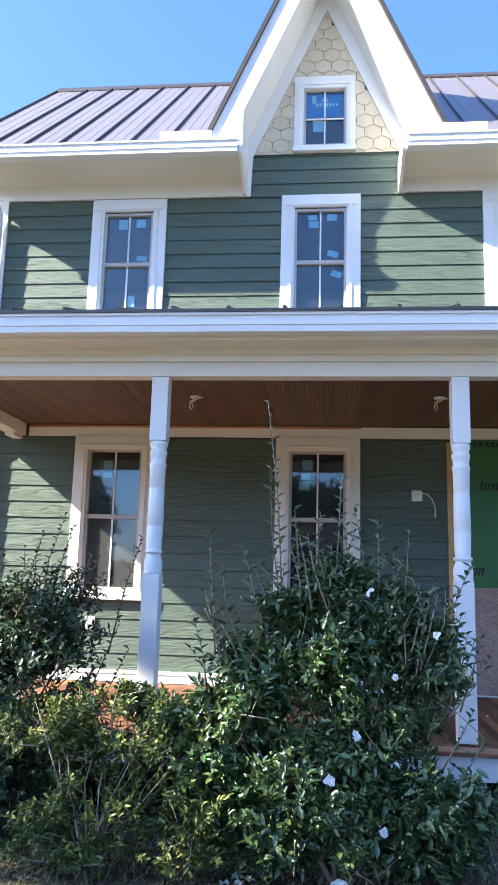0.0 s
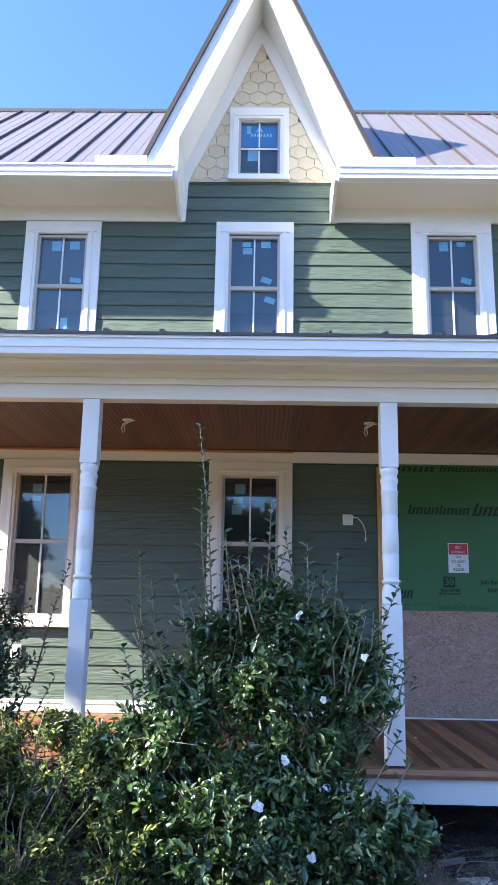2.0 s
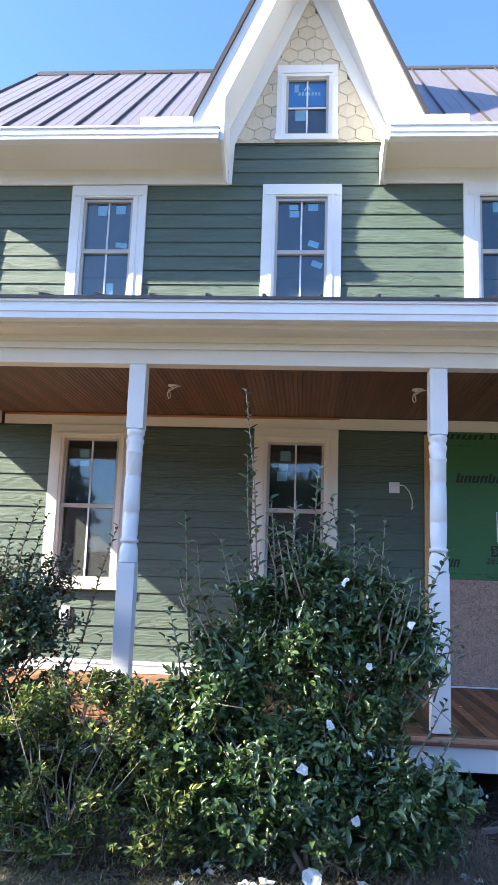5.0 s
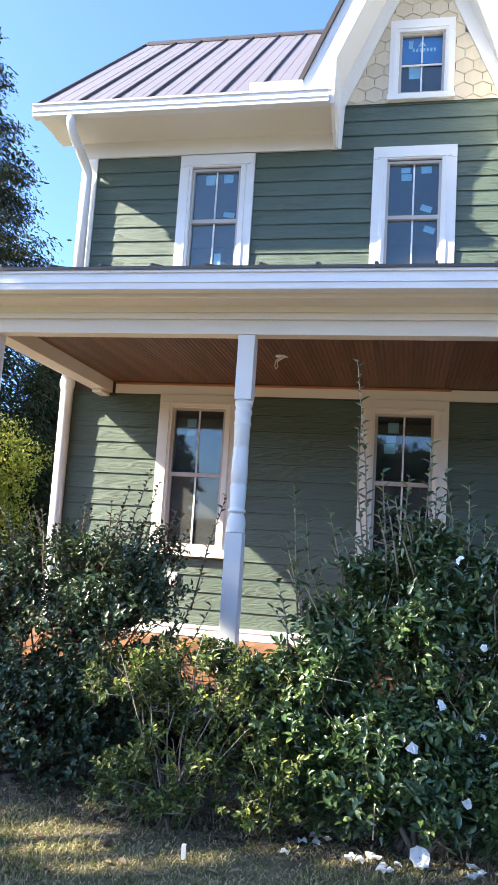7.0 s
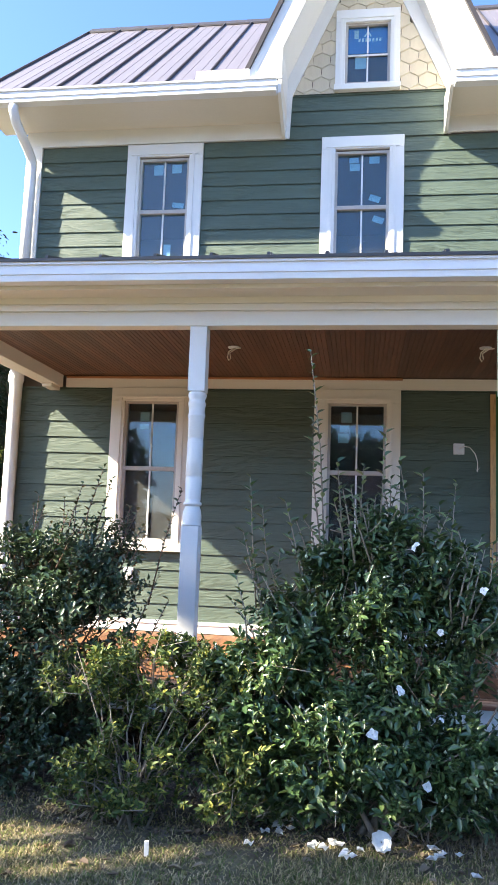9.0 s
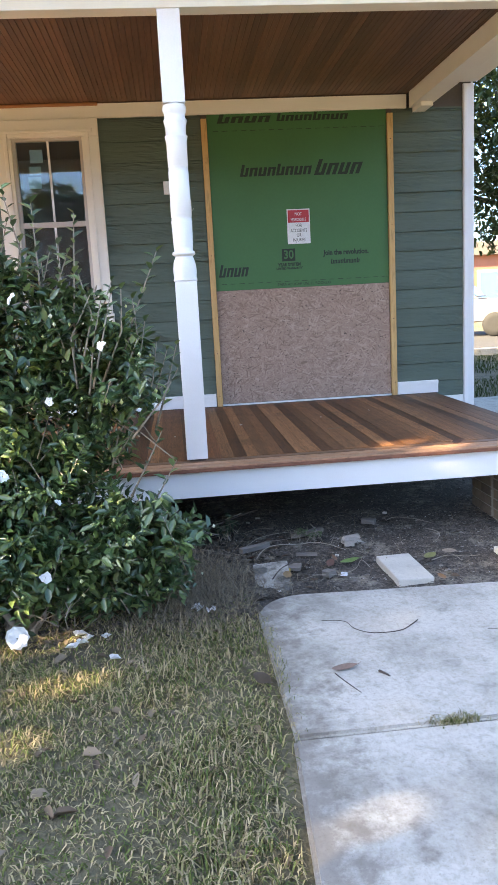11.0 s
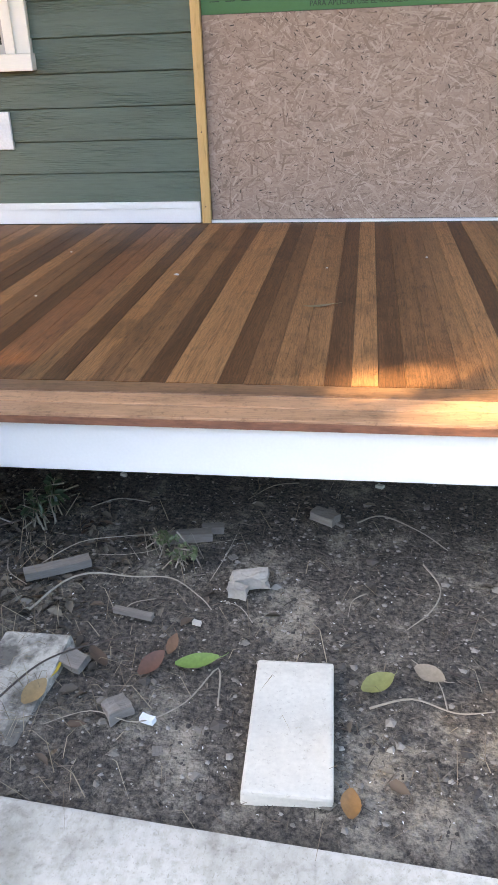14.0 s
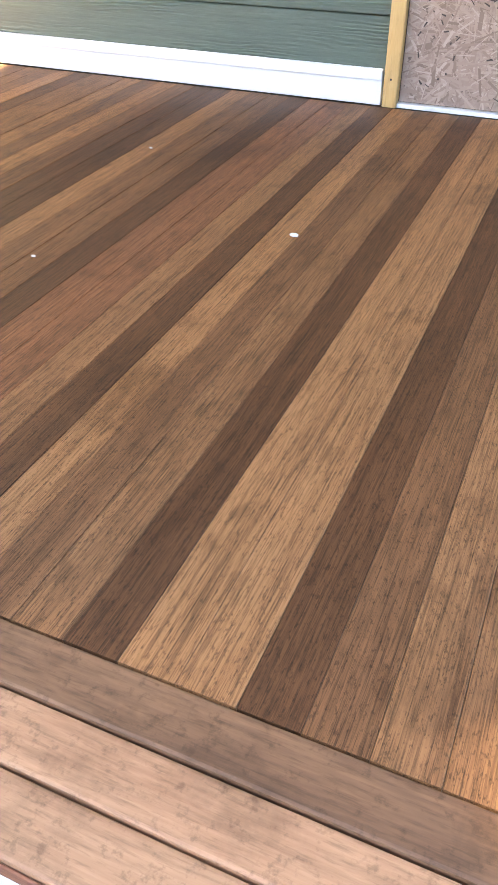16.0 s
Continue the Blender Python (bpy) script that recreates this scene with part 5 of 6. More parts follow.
p = rng.uniform((1.2, 4.6), (3.4, 6.2), (420, 2))
scatter_leaves("pale_chips", p[off_walk(p)], 0.007, CHIP, "tiny pale chips strewn on the soil")


# petals fallen on the lawn
def build_petal(x, y, size, turn):
    n = 2
    a = np.array([turn, turn + 0.9])
    me = leaves_mesh("fallen_petal", np.zeros((n, 3)), np.stack([np.cos(a), np.sin(a), np.full(n, 0.25)], 1), np.array([[0.2, 0.1, 1.0], [-0.2, 0.1, 1.0]]), np.full(n, size), np.full(n, size * 0.85), PETAL, fold=0.3, droop=0.25)
    ob = new("fallen_petal", me)
    ob.location = (x, y, ground_height(x, y) + 0.03)
    tagged(ob, "white camellia petal fallen on the ground", "petal", "fallen petals")


prng = random.Random(3)
for cx, cy, n, spread in ((-0.20, 4.48, 9, 0.07), (0.06, 4.26, 8, 0.06), (0.60, 4.20, 6, 0.07), (0.14, 4.20, 2, 0.03), (-0.34, 4.22, 1, 0.0), (1.16, 4.51, 2, 0.03), (-0.13, 4.57, 3, 0.04)):
    for k in range(n):
        build_petal(cx + prng.gauss(0, spread), cy + prng.gauss(0, spread), prng.uniform(0.032, 0.060), prng.uniform(0, 6.28))
bloom = build_flower((0.32, 4.25, 0.050), (radians(52), radians(-4), 0.1), 0.050, 20, 0.4, 1.5)
bloom.name = "fallen_flower"
tagged(bloom, "round white camellia bloom lying on the lawn", "flower", "")


# single leaves on soil, walk and deck
def build_leaf(at, length, width, turn, color, label, tilt=8):
    bm = bmesh.new()
    n = 7
    rows = []
    for k in range(n):
        f = k / (n - 1)
        w = width / 2 * math.sin(math.pi * min(1, f * 0.92 + 0.05)) ** 0.8
        lift = 0.10 * width + 0.25 * length * (f - 0.5) ** 2
        rows.append([bm.verts.new((length * (f - 0.5), s * w, lift + abs(s) * w * 0.25)) for s in (-1, 0, 1)])
    for p, q in zip(rows, rows[1:]):
        for k in (0, 1):
            bm.faces.new((p[k], q[k], q[k + 1], p[k + 1])).smooth = True
    tube(bm, [(length / 2 - 0.004, 0, 0.06 * length), (length * 0.62, 0.004, 0.06 * length), (length * 0.72, 0.012, 0.05 * length)], [0.0014, 0.001, 0.0008], 4)
    m = mat("leaf_blade", color, tuple(c * 0.6 for c in color), rough=0.5, scale=25, fine=120, bump=0.3, depth=0.002)
    ob = new("fallen_leaf", finish("fallen_leaf", bm, m))
    ob.location, ob.rotation_euler = at, (radians(tilt), radians(-4), radians(turn))
    return tagged(ob, label, "leaf")


build_leaf((2.02, 5.05, -0.012), 0.115, 0.048, 15, (0.15, 0.25, 0.06), "fresh green leaf lying on the soil")
build_leaf((2.48, 5.02, -0.012), 0.095, 0.055, 35, (0.22, 0.22, 0.075), "yellow-green veined leaf with a brown tip")
build_leaf((1.90, 5.03, -0.008), 0.095, 0.045, 60, (0.15, 0.065, 0.04), "curled red-brown leaf on the soil", 25)
build_leaf((1.655, 4.985, -0.01), 0.08, 0.025, 80, (0.42, 0.28, 0.03), "narrow bright yellow leaf on the soil")
build_leaf((1.635, 4.90, -0.008), 0.085, 0.05, 70, (0.32, 0.20, 0.09), "tan dry leaf on the soil", 18)
build_leaf((1.755, 5.03, -0.004), 0.085, 0.05, 130, (0.13, 0.08, 0.055), "curled brown leaf on the soil", 30)
build_leaf((2.61, 5.06, -0.008), 0.085, 0.05, -35, (0.28, 0.225, 0.165), "pale tan leaf on the soil", 12)
build_leaf((1.94, 5.10, -0.004), 0.075, 0.03, 85, (0.22, 0.11, 0.06), "small brown leaf on the soil", 20)
build_leaf((2.42, 4.66, 0.0), 0.07, 0.045, 90, (0.28, 0.13, 0.04), "orange-brown leaf beside the paver", 12)
build_leaf((1.70, 3.77, 0.005), 0.105, 0.035, 5, (0.24, 0.16, 0.12), "dry brown leaf on the concrete walk", 15)
build_leaf((1.37, 3.74, 0.005), 0.11, 0.05, -60, (0.06, 0.045, 0.03), "dark dry leaf at the edge of the walk", 30)
build_leaf((2.25, 6.42, DECK_Z), 0.12, 0.022, 5, (0.22, 0.18, 0.11), "narrow dry leaf on the deck", 4)
build_leaf((2.86, 5.60, DECK_Z), 0.07, 0.035, 10, (0.05, 0.025, 0.018), "dark curled leaf on the deck edge", 20)
for x, y in ((1.59, 6.88), (0.94, 7.32), (1.07, 6.53), (2.7, 7.2), (2.25, 7.0)):
    bm = bmesh.new()
    bmesh.ops.create_icosphere(bm, subdivisions=1, radius=0.011 if x == 1.59 else 0.006)
    for v in bm.verts:
        v.co = Vector((v.co.x * 1.2, v.co.y * 0.7, v.co.z * 0.5)) * (1 + 0.3 * noise.noise(v.co * 150))
    solid("paint_chip", bm, SIGN_WHITE, "small white chip lying on the deck", "chip", at=(x, y, DECK_Z + 0.004))


# twigs and roots
def build_twig(points, r, label, material=TWIG):
    bm = bmesh.new()
    pts = [Vector(q) for q in points]
    fine = []
    for k in range(len(pts) - 1):
        a, b, c, d = pts[max(k - 1, 0)], pts[k], pts[k + 1], pts[min(k + 2, len(pts) - 1)]
        for s in range(5):
            t = s / 5
            fine.append(0.5 * ((2 * b) + (c - a) * t + (2 * a - 5 * b + 4 * c - d) * t * t + (3 * b - a - 3 * c + d) * t ** 3))
    fine.append(pts[-1])
    tube(bm, fine, [r * (1 - 0.6 * k / len(fine)) for k in range(len(fine))], 6)
    return solid("twig", bm, material, label, "twig")


DARK_TWIG = mat("dark_twig", (0.075, 0.055, 0.045), rough=0.85, bump=0.3)
build_twig([(2.13, 4.16, 0.006), (2.09, 4.12, 0.005), (2.02, 4.07, 0.004), (1.90, 4.07, 0.004), (1.83, 4.13, 0.004), (1.80, 4.22, 0.004), (1.70, 4.25, 0.004)], 0.0026, "long curved dark twig on the concrete walk", DARK_TWIG)
build_twig([(1.655, 3.74, 0.004), (1.675, 3.68, 0.004), (1.72, 3.57, 0.004)], 0.0026, "short dark twig on the concrete walk", DARK_TWIG)
build_twig([(2.40, 4.01, 0.003), (2.44, 4.0, 0.003), (2.48, 3.985, 0.003)], 0.0016, "short dark twig on the concrete walk", DARK_TWIG)
build_twig([(1.83, 3.72, 0.005), (1.85, 3.69, 0.006), (1.86, 3.67, 0.005)], 0.006, "small bark scrap on the concrete walk", DARK_TWIG)
build_twig([(1.50, 5.20, 0.0), (1.56, 5.32, 0.012), (1.64, 5.36, 0.02), (1.76, 5.36, 0.015), (1.88, 5.36, 0.018), (1.98, 5.29, 0.01), (2.02, 5.25, 0.0)], 0.0038, "pale twisting root on the soil")
build_twig([(1.45, 5.42, 0.0), (1.55, 5.50, 0.03), (1.68, 5.53, 0.04), (1.80, 5.56, 0.03), (1.80, 5.50, 0.02), (1.70, 5.46, 0.02), (1.60, 5.47, 0.01)], 0.002, "thin looping pale vine on the soil")
build_twig([(2.10, 4.90, 0.0), (2.08, 5.02, 0.004), (2.02, 4.90, 0.002), (1.92, 4.83, 0.0), (1.80, 4.85, 0.002), (1.70, 4.80, 0.0)], 0.0024, "long thin pale root on the soil")
build_twig([(2.42, 5.72, 0.01), (2.50, 5.76, 0.015), (2.62, 5.68, 0.012), (2.70, 5.60, 0.0)], 0.003, "grey curved root under the deck edge")
build_twig([(2.62, 5.52, 0.0), (2.66, 5.40, 0.008), (2.63, 5.30, 0.006), (2.56, 5.22, 0.0)], 0.003, "thin pale stem on the soil")
build_twig([(1.55, 4.85, 0.0), (1.62, 4.98, 0.012), (1.72, 5.06, 0.012), (1.85, 5.12, 0.006)], 0.0035, "thin brown twig on the soil", DARK_TWIG)
build_twig([(2.46, 4.93, 0.0), (2.56, 4.96, 0.01), (2.66, 4.93, 0.006), (2.75, 4.95, 0.0)], 0.003, "grey twig on the soil")
build_twig([(1.12, 5.15, 0.18), (1.30, 5.20, 0.23), (1.52, 5.22, 0.29)], 0.003, "thin dead stem leaning under the deck", DARK_TWIG)
trng = random.Random(12)
for k in range(60):
    x, y, a, l = trng.uniform(0.8, 3.4), trng.uniform(4.68, 6.2), trng.uniform(0, 6.28), trng.uniform(0.06, 0.22)
    z = ground_height(x, y) + 0.006
    if y < 5.2 and min(abs(x - q) for q in (1.56, 2.32, 3.0)) < 0.24:
        continue
    build_twig([(x, y, z), (x + l * 0.5 * math.cos(a) + trng.gauss(0, 0.012), y + l * 0.5 * math.sin(a), z + 0.006), (x + l * math.cos(a + 0.3), y + l * math.sin(a + 0.3), z)], trng.uniform(0.0012, 0.003), "thin dry twig on the soil", trng.choice((TWIG, DARK_TWIG)))


# scraps of wood, mortar and stone
def build_scrap(name, at, size, turn, material, label, category, rough=0.12, tilt=0):
    bm = bmesh.new()
    box(bm, -size[0] / 2, size[0] / 2, -size[1] / 2, size[1] / 2, 0, size[2])
    bmesh.ops.subdivide_edges(bm, edges=bm.edges[:], cuts=3, use_grid_fill=True)
    for v in bm.verts:
        q = Vector((v.co.x * 30 + at[0] * 9, v.co.y * 30, v.co.z * 30))
        v.co += noise.noise_vector(q) * rough * min(size) * 1.2
    ob = solid(name, bm, material, label, category, at=at)
    ob.rotation_euler = (radians(tilt), 0, radians(turn))
    return ob


GREY_WOOD = mat("weathered_wood", (0.25, 0.215, 0.18), (0.13, 0.11, 0.095), rough=0.9, scale=6, fine=40, stretch=(1, 12, 12), bump=0.3)
build_scrap("wood_scrap", (1.86, 5.60, -0.012), (0.19, 0.038, 0.03), 12, GREY_WOOD, "weathered grey offcut of wood on the soil", "wood scrap")
build_scrap("wood_scrap", (1.51, 5.40, -0.012), (0.20, 0.04, 0.028), 28, GREY_WOOD, "weathered grey stick of wood on the soil", "wood scrap")
build_scrap("wood_scrap", (2.31, 5.76, -0.012), (0.09, 0.05, 0.03), -30, GREY_WOOD, "small grey block of wood on the soil", "wood scrap")
build_scrap("wood_scrap", (1.95, 5.66, -0.012), (0.07, 0.03, 0.025), 5, GREY_WOOD, "small grey block of wood on the soil", "wood scrap")
build_scrap("wood_scrap", (1.80, 5.22, -0.012), (0.12, 0.02, 0.015), -12, GREY_WOOD, "thin splinter of grey wood on the soil", "wood scrap")
MORTAR_LUMP = mat("grey_old_mortar", (0.40, 0.36, 0.31), (0.25, 0.22, 0.19), rough=0.95, scale=14, fine=90, bump=0.5, depth=0.006)
build_scrap("mortar_lump", (2.11, 5.39, -0.012), (0.11, 0.055, 0.04), 5, MORTAR_LUMP, "broken lump of pale mortar on the soil", "rubble", 0.35)
build_scrap("mortar_lump", (2.08, 5.335, -0.012), (0.06, 0.035, 0.03), -15, MORTAR_LUMP, "broken lump of pale mortar on the soil", "rubble", 0.35)
build_scrap("stone", (1.86, 4.865, -0.014), (0.06, 0.055, 0.03), 40, GREY_WOOD, "flat grey stone on the soil", "stone", 0.2)
build_scrap("stone", (1.94, 4.845, -0.012), (0.016, 0.035, 0.015), 70, SIGN_WHITE, "white splinter of trim on the soil", "rubble", 0.2)
build_scrap("stone", (1.70, 5.02, -0.012), (0.07, 0.05, 0.02), -25, GREY_WOOD, "blue-grey shard on the soil", "rubble", 0.2, 14)
build_scrap("trim_scrap", (-0.83, 3.99, -0.02), (0.022, 0.015, 0.07), 10, SIGN_WHITE, "small white offcut standing in the lawn", "rubble", 0.05)
for k in range(26):
    x, y = trng.uniform(1.2, 3.4), trng.uniform(4.7, 6.4)
    build_scrap("stone", (x, y, ground_height(x, y) - 0.004), (trng.uniform(0.012, 0.035), trng.uniform(0.01, 0.025), trng.uniform(0.008, 0.016)), trng.uniform(0, 180), trng.choice((GREY_WOOD, PAVER, GREY_WOOD)), "small stone on the soil", "stone", 0.35)


# stepping pavers
def build_paver(at, turn, tilt, label, surface=PAVER):
    bm = boxed((-0.098, 0.098, -0.20, 0.20, 0, 0.05), bevel=0.007)
    for v in bm.verts:
        v.co += noise.noise_vector(v.co * 22 + Vector(at)) * 0.004
    ob = solid("paver", bm, surface, label, "paver", at=at, group="pavers before the porch")
    ob.rotation_euler = (radians(tilt[0]), radians(tilt[1]), radians(turn))


build_paver((1.56, 4.91, -0.066), -4, (7, -4), "soiled concrete paver half sunk in the soil", SOILED_PAVER)
build_paver((2.28, 4.865, -0.045), 2, (0, 1), "pale concrete paver lying on the soil")
build_paver((2.985, 4.87, -0.048), 4, (1, 0), "pale concrete paver lying on the soil")


# ---- brick pier under the deck ----
def build_pier():
    pier = empty("brick_pier", (3.34, 5.80, 0), "weathered brick pier under the deck corner", "pier")
    part("mortar", boxed((-0.20, 0.20, -0.20, 0.20, -0.05, 0.325)), MORTAR, pier)
    bm = boxed((-0.097, 0.097, -0.045, 0.045, 0, 0.058), bevel=0.005)
    brick = finish("brick", bm, BRICK)
    for row in range(5):
        z = 0.004 + row * 0.067 - 0.02
        s = 0.049 if row % 2 else 0.0
        for x in ((-0.105, 0.105) if row % 2 == 0 else (-0.155, 0.0, 0.155)):
            w = (1, 1, 1) if row % 2 == 0 or x == 0 else (0.5, 1, 1)
            piece("brick", brick, pier, (x, -0.163, z), scale=w)
        for y in (-0.005, 0.155):
            piece("brick", brick, pier, (-0.163, y, z), (0, 0, radians(90)), (0.8, 1, 1))
    build_scrap("trim_scrap", (3.17, 5.56, -0.01), (0.02, 0.03, 0.05), 20, SIGN_WHITE, "small white offcut beside the brick pier", "rubble", 0.05)


build_pier()


# ---- fixtures ----
def build_ceiling_box(x, y):
    box_ = empty("ceiling_light_box", (x, y, CEIL_Z), "round ceiling box with a dangling white wire", "light fitting")
    part("plate", lathe(bmesh.new(), [(0.052, -0.002), (0.050, -0.012), (0.012, -0.014)], 16), SIGN_WHITE, box_)
    bm = bmesh.new()
    pts = [(0.02, -0.01, -0.01), (-0.01, -0.02, -0.03), (-0.04, -0.02, -0.05), (-0.05, -0.02, -0.10), (-0.035, -0.02, -0.13), (-0.02, -0.02, -0.11), (-0.03, -0.02, -0.06), (0.03, -0.02, -0.02), (0.07, -0.02, -0.015)]
    tube(bm, pts, [0.006] * len(pts), 6)
    part("wire", bm, CREAM, box_)


build_ceiling_box(-0.965, 6.74)
build_ceiling_box(1.225, 6.75)

wall_box = empty("wall_light_box", (1.17, WALL - 0.02, 2.505), "white square wall box with a hanging wire", "wall box")
part("plate", boxed((-0.054, 0.054, -0.012, 0.018, -0.056, 0.056), bevel=0.004), SIGN_WHITE, wall_box)
part("knockout", lathe(bmesh.new(), [(0.010, -0.01), (0.010, 0.006)], 10), DARK_TWIG, wall_box).rotation_euler = (radians(90), 0, 0)
bm = bmesh.new()
pts = [(0.0, -0.012, 0.0), (0.05, -0.05, 0.022), (0.10, -0.06, 0.012), (0.15, -0.06, -0.05), (0.175, -0.06, -0.13), (0.175, -0.06, -0.20), (0.172, -0.06, -0.235)]
tube(bm, pts, [0.0055] * len(pts), 6)
tube(bm, [(0.172, -0.06, -0.225), (0.155, -0.06, -0.20)], [0.003, 0.002], 4)
tube(bm, [(0.172, -0.06, -0.225), (0.20, -0.06, -0.19)], [0.003, 0.002], 4)
part("wire", bm, CREAM, wall_box)

outlet = empty("outlet_box", (0.315, WALL - 0.02, 1.05), "white weatherproof outlet plate with coiled wire", "outlet")
part("plate", boxed((-0.055, 0.078, -0.010, 0.018, -0.10, 0.10), bevel=0.004), SIGN_WHITE, outlet)
bm = bmesh.new()
pts = [(-0.05 + 0.04 * math.cos(a) + 0.012 * math.sin(3 * a), -0.03 - 0.006 * a, 0.0 + 0.055 * math.sin(a)) for a in np.linspace(0, 9, 26)]
tube(bm, pts, [0.005] * len(pts), 6)
part("wire", bm, SIGN_WHITE, outlet)


cover_plate = empty("outlet_box", (-2.227, WALL - 0.02, 1.102), "white weatherproof outlet plate beside the window", "outlet")
part("plate", boxed((-0.055, 0.055, -0.012, 0.018, -0.075, 0.075), bevel=0.004), SIGN_WHITE, cover_plate)
part("flap", boxed((-0.038, 0.038, -0.030, -0.013, -0.055, 0.055), bevel=0.006), SIGN_WHITE, cover_plate)


# ---- downspouts ----
def build_downspout(points, label):
    bm = bmesh.new()
    tube(bm, points, [0.054] * len(points), 12)
    solid("downspout", bm, GUTTER, label, "downspout")


build_downspout([(-3.60, 7.43, 6.10), (-3.60, 7.44, 6.02), (-3.60, 7.52, 5.93), (-3.598, 7.86, 5.78), (-3.595, 7.97, 5.70), (-3.595, 7.978, 5.60), (-3.595, 7.978, 4.34)], "white downspout elbowing back to the wall corner")
bm = bmesh.new()
lathe(bm, [(0.075, 0.33), (0.075, 0.50), (0.066, 0.52), (0.064, 3.08), (0.070, 3.12), (0.086, 3.16), (0.086, 3.20), (0.060, 3.34)], 20, -3.60, WALL - 0.10)
solid("corner_column", bm, WHITE, "slim round white column at the house corner", "column")


# ---- sign and printing ----
def text_mesh(words, size, material, parent, at, name="lettering", bold=0.0, stretch=1.0, label=""):
    cu = bpy.data.curves.new(name, "FONT")
    cu.body, cu.size, cu.align_x, cu.align_y, cu.extrude, cu.offset, cu.resolution_u = words, size, "CENTER", "CENTER", 0.0004, bold, 3
    tmp = new(name, cu)
    bpy.context.view_layer.update()
    me = bpy.data.meshes.new_from_object(tmp.evaluated_get(bpy.context.evaluated_depsgraph_get()))
    bpy.data.objects.remove(tmp)
    me.materials.clear()
    me.materials.append(material)
    ob = piece(name, me, parent, at, (radians(90), 0, 0), (stretch, 1, 1))
    return tagged(ob, label)


sign = empty("warning_sign", (2.312, WALL - 0.0150, 2.125), "red and white warning sign on the green sheathing", "sign")
part("plate", boxed((-0.105, 0.105, -0.003, 0.0, -0.153, 0.153), bevel=0.0012), SIGN_WHITE, sign)
part("red_band", boxed((-0.096, 0.096, -0.0045, -0.0032, 0.035, 0.144)), RED, sign, "red top band")
for words, z, size, m in (("NOT", 0.108, 0.042, SIGN_WHITE), ("RESPONSIBLE", 0.060, 0.036, SIGN_WHITE), ("FOR", 0.008, 0.042, BLACK), ("ACCIDENTS", -0.037, 0.042, BLACK), ("OR", -0.078, 0.042, BLACK), ("INJURIES", -0.120, 0.042, BLACK)):
    text_mesh(words, size, m, sign, (0, -0.0052, z), bold=0.0, stretch=0.66 if len(words) > 8 else 0.72)
INK_Y = WALL - 0.0152
part("print_block", boxed((2.148, 2.270, INK_Y, INK_Y + 0.001, 1.822, 1.932)), INK, boarding)
text_mesh("30", 0.105, ZIP, boarding, (2.209, INK_Y - 0.001, 1.877), bold=0.002, stretch=0.9)
text_mesh("YEAR SYSTEM", 0.040, INK, boarding, (2.213, INK_Y, 1.790), bold=0.0018, stretch=0.86)
text_mesh("LIMITED WARRANTY", 0.026, INK, boarding, (2.213, INK_Y, 1.757), bold=0.0014, stretch=0.98)
text_mesh("Join the revolution.", 0.062, INK, boarding, (2.745, INK_Y, 1.880), bold=0.0026, stretch=0.87)
text_mesh("PARA APLICAR USE EL RODILLO", 0.034, INK, boarding, (2.345, INK_Y, 1.614), stretch=1.02)


def print_bars(x0, x1, z0, z1, count, seed, slant=0.25):
    """Unlettered brand print: plain slanted bars of the same size and colour."""
    r = random.Random(seed)
    bm = bmesh.new()
    step, h = (x1 - x0) / count, z1 - z0
    def bar(xa, xb, za, zb):
        prism(bm, [(xa + slant * (za - z0), za), (xb + slant * (za - z0), za), (xb + slant * (zb - z0), zb), (xa + slant * (zb - z0), zb)], "y", INK_Y, INK_Y + 0.001)
    for k in range(count):
        x, top = x0 + k * step, z0 + h * (1.0 if k % 4 == 0 else 0.74)
        bar(x, x + step * 0.32, z0, top)
        bar(x + step * 0.52, x + step * 0.84, z0, z0 + h * 0.74)
        if k % 2:
            bar(x + step * 0.321, x + step * 0.519, z0 + h * 0.58, z0 + h * 0.74)
        else:
            bar(x + step * 0.321, x + step * 0.519, z0, z0 + h * 0.16)
    part("brand_print", bm, INK, boarding)


print_bars(1.56, 1.83, 1.705, 1.815, 4, 1)
print_bars(2.60, 2.87, 1.780, 1.825, 9, 2, 0.1)
print_bars(1.80, 2.45, 2.575, 2.675, 8, 3)
print_bars(2.47, 2.90, 2.565, 2.700, 4, 4, 0.4)
print_bars(2.15, 2.80, 3.035, 3.100, 8, 5)
print_bars(1.62, 2.10, 3.030, 3.104, 4, 6, 0.4)
bm = bmesh.new()
for z, x0, x1 in ((1.642, 1.58, 3.08), (2.965, 1.58, 3.08)):
    x = x0
    while x < x1:
        box(bm, x, x + 0.05, INK_Y, INK_Y + 0.001, z - 0.002, z + 0.002)
        x += 0.083
part("dash_line", bm, INK, boarding)
for x, z in ((1.478 + 0.025, 0.62), (1.503, 1.02), (1.503, 1.9), (1.503, 2.7), (3.174, 0.65), (3.174, 1.25), (3.174, 2.1), (3.174, 2.85)):
    part("nail", lathe(bmesh.new(), [(0.004, 0), (0.004, 0.002)], 8), DARK_TWIG, boarding, at=(x, WALL - 0.0395, z)).rotation_euler = (radians(90), 0, 0)


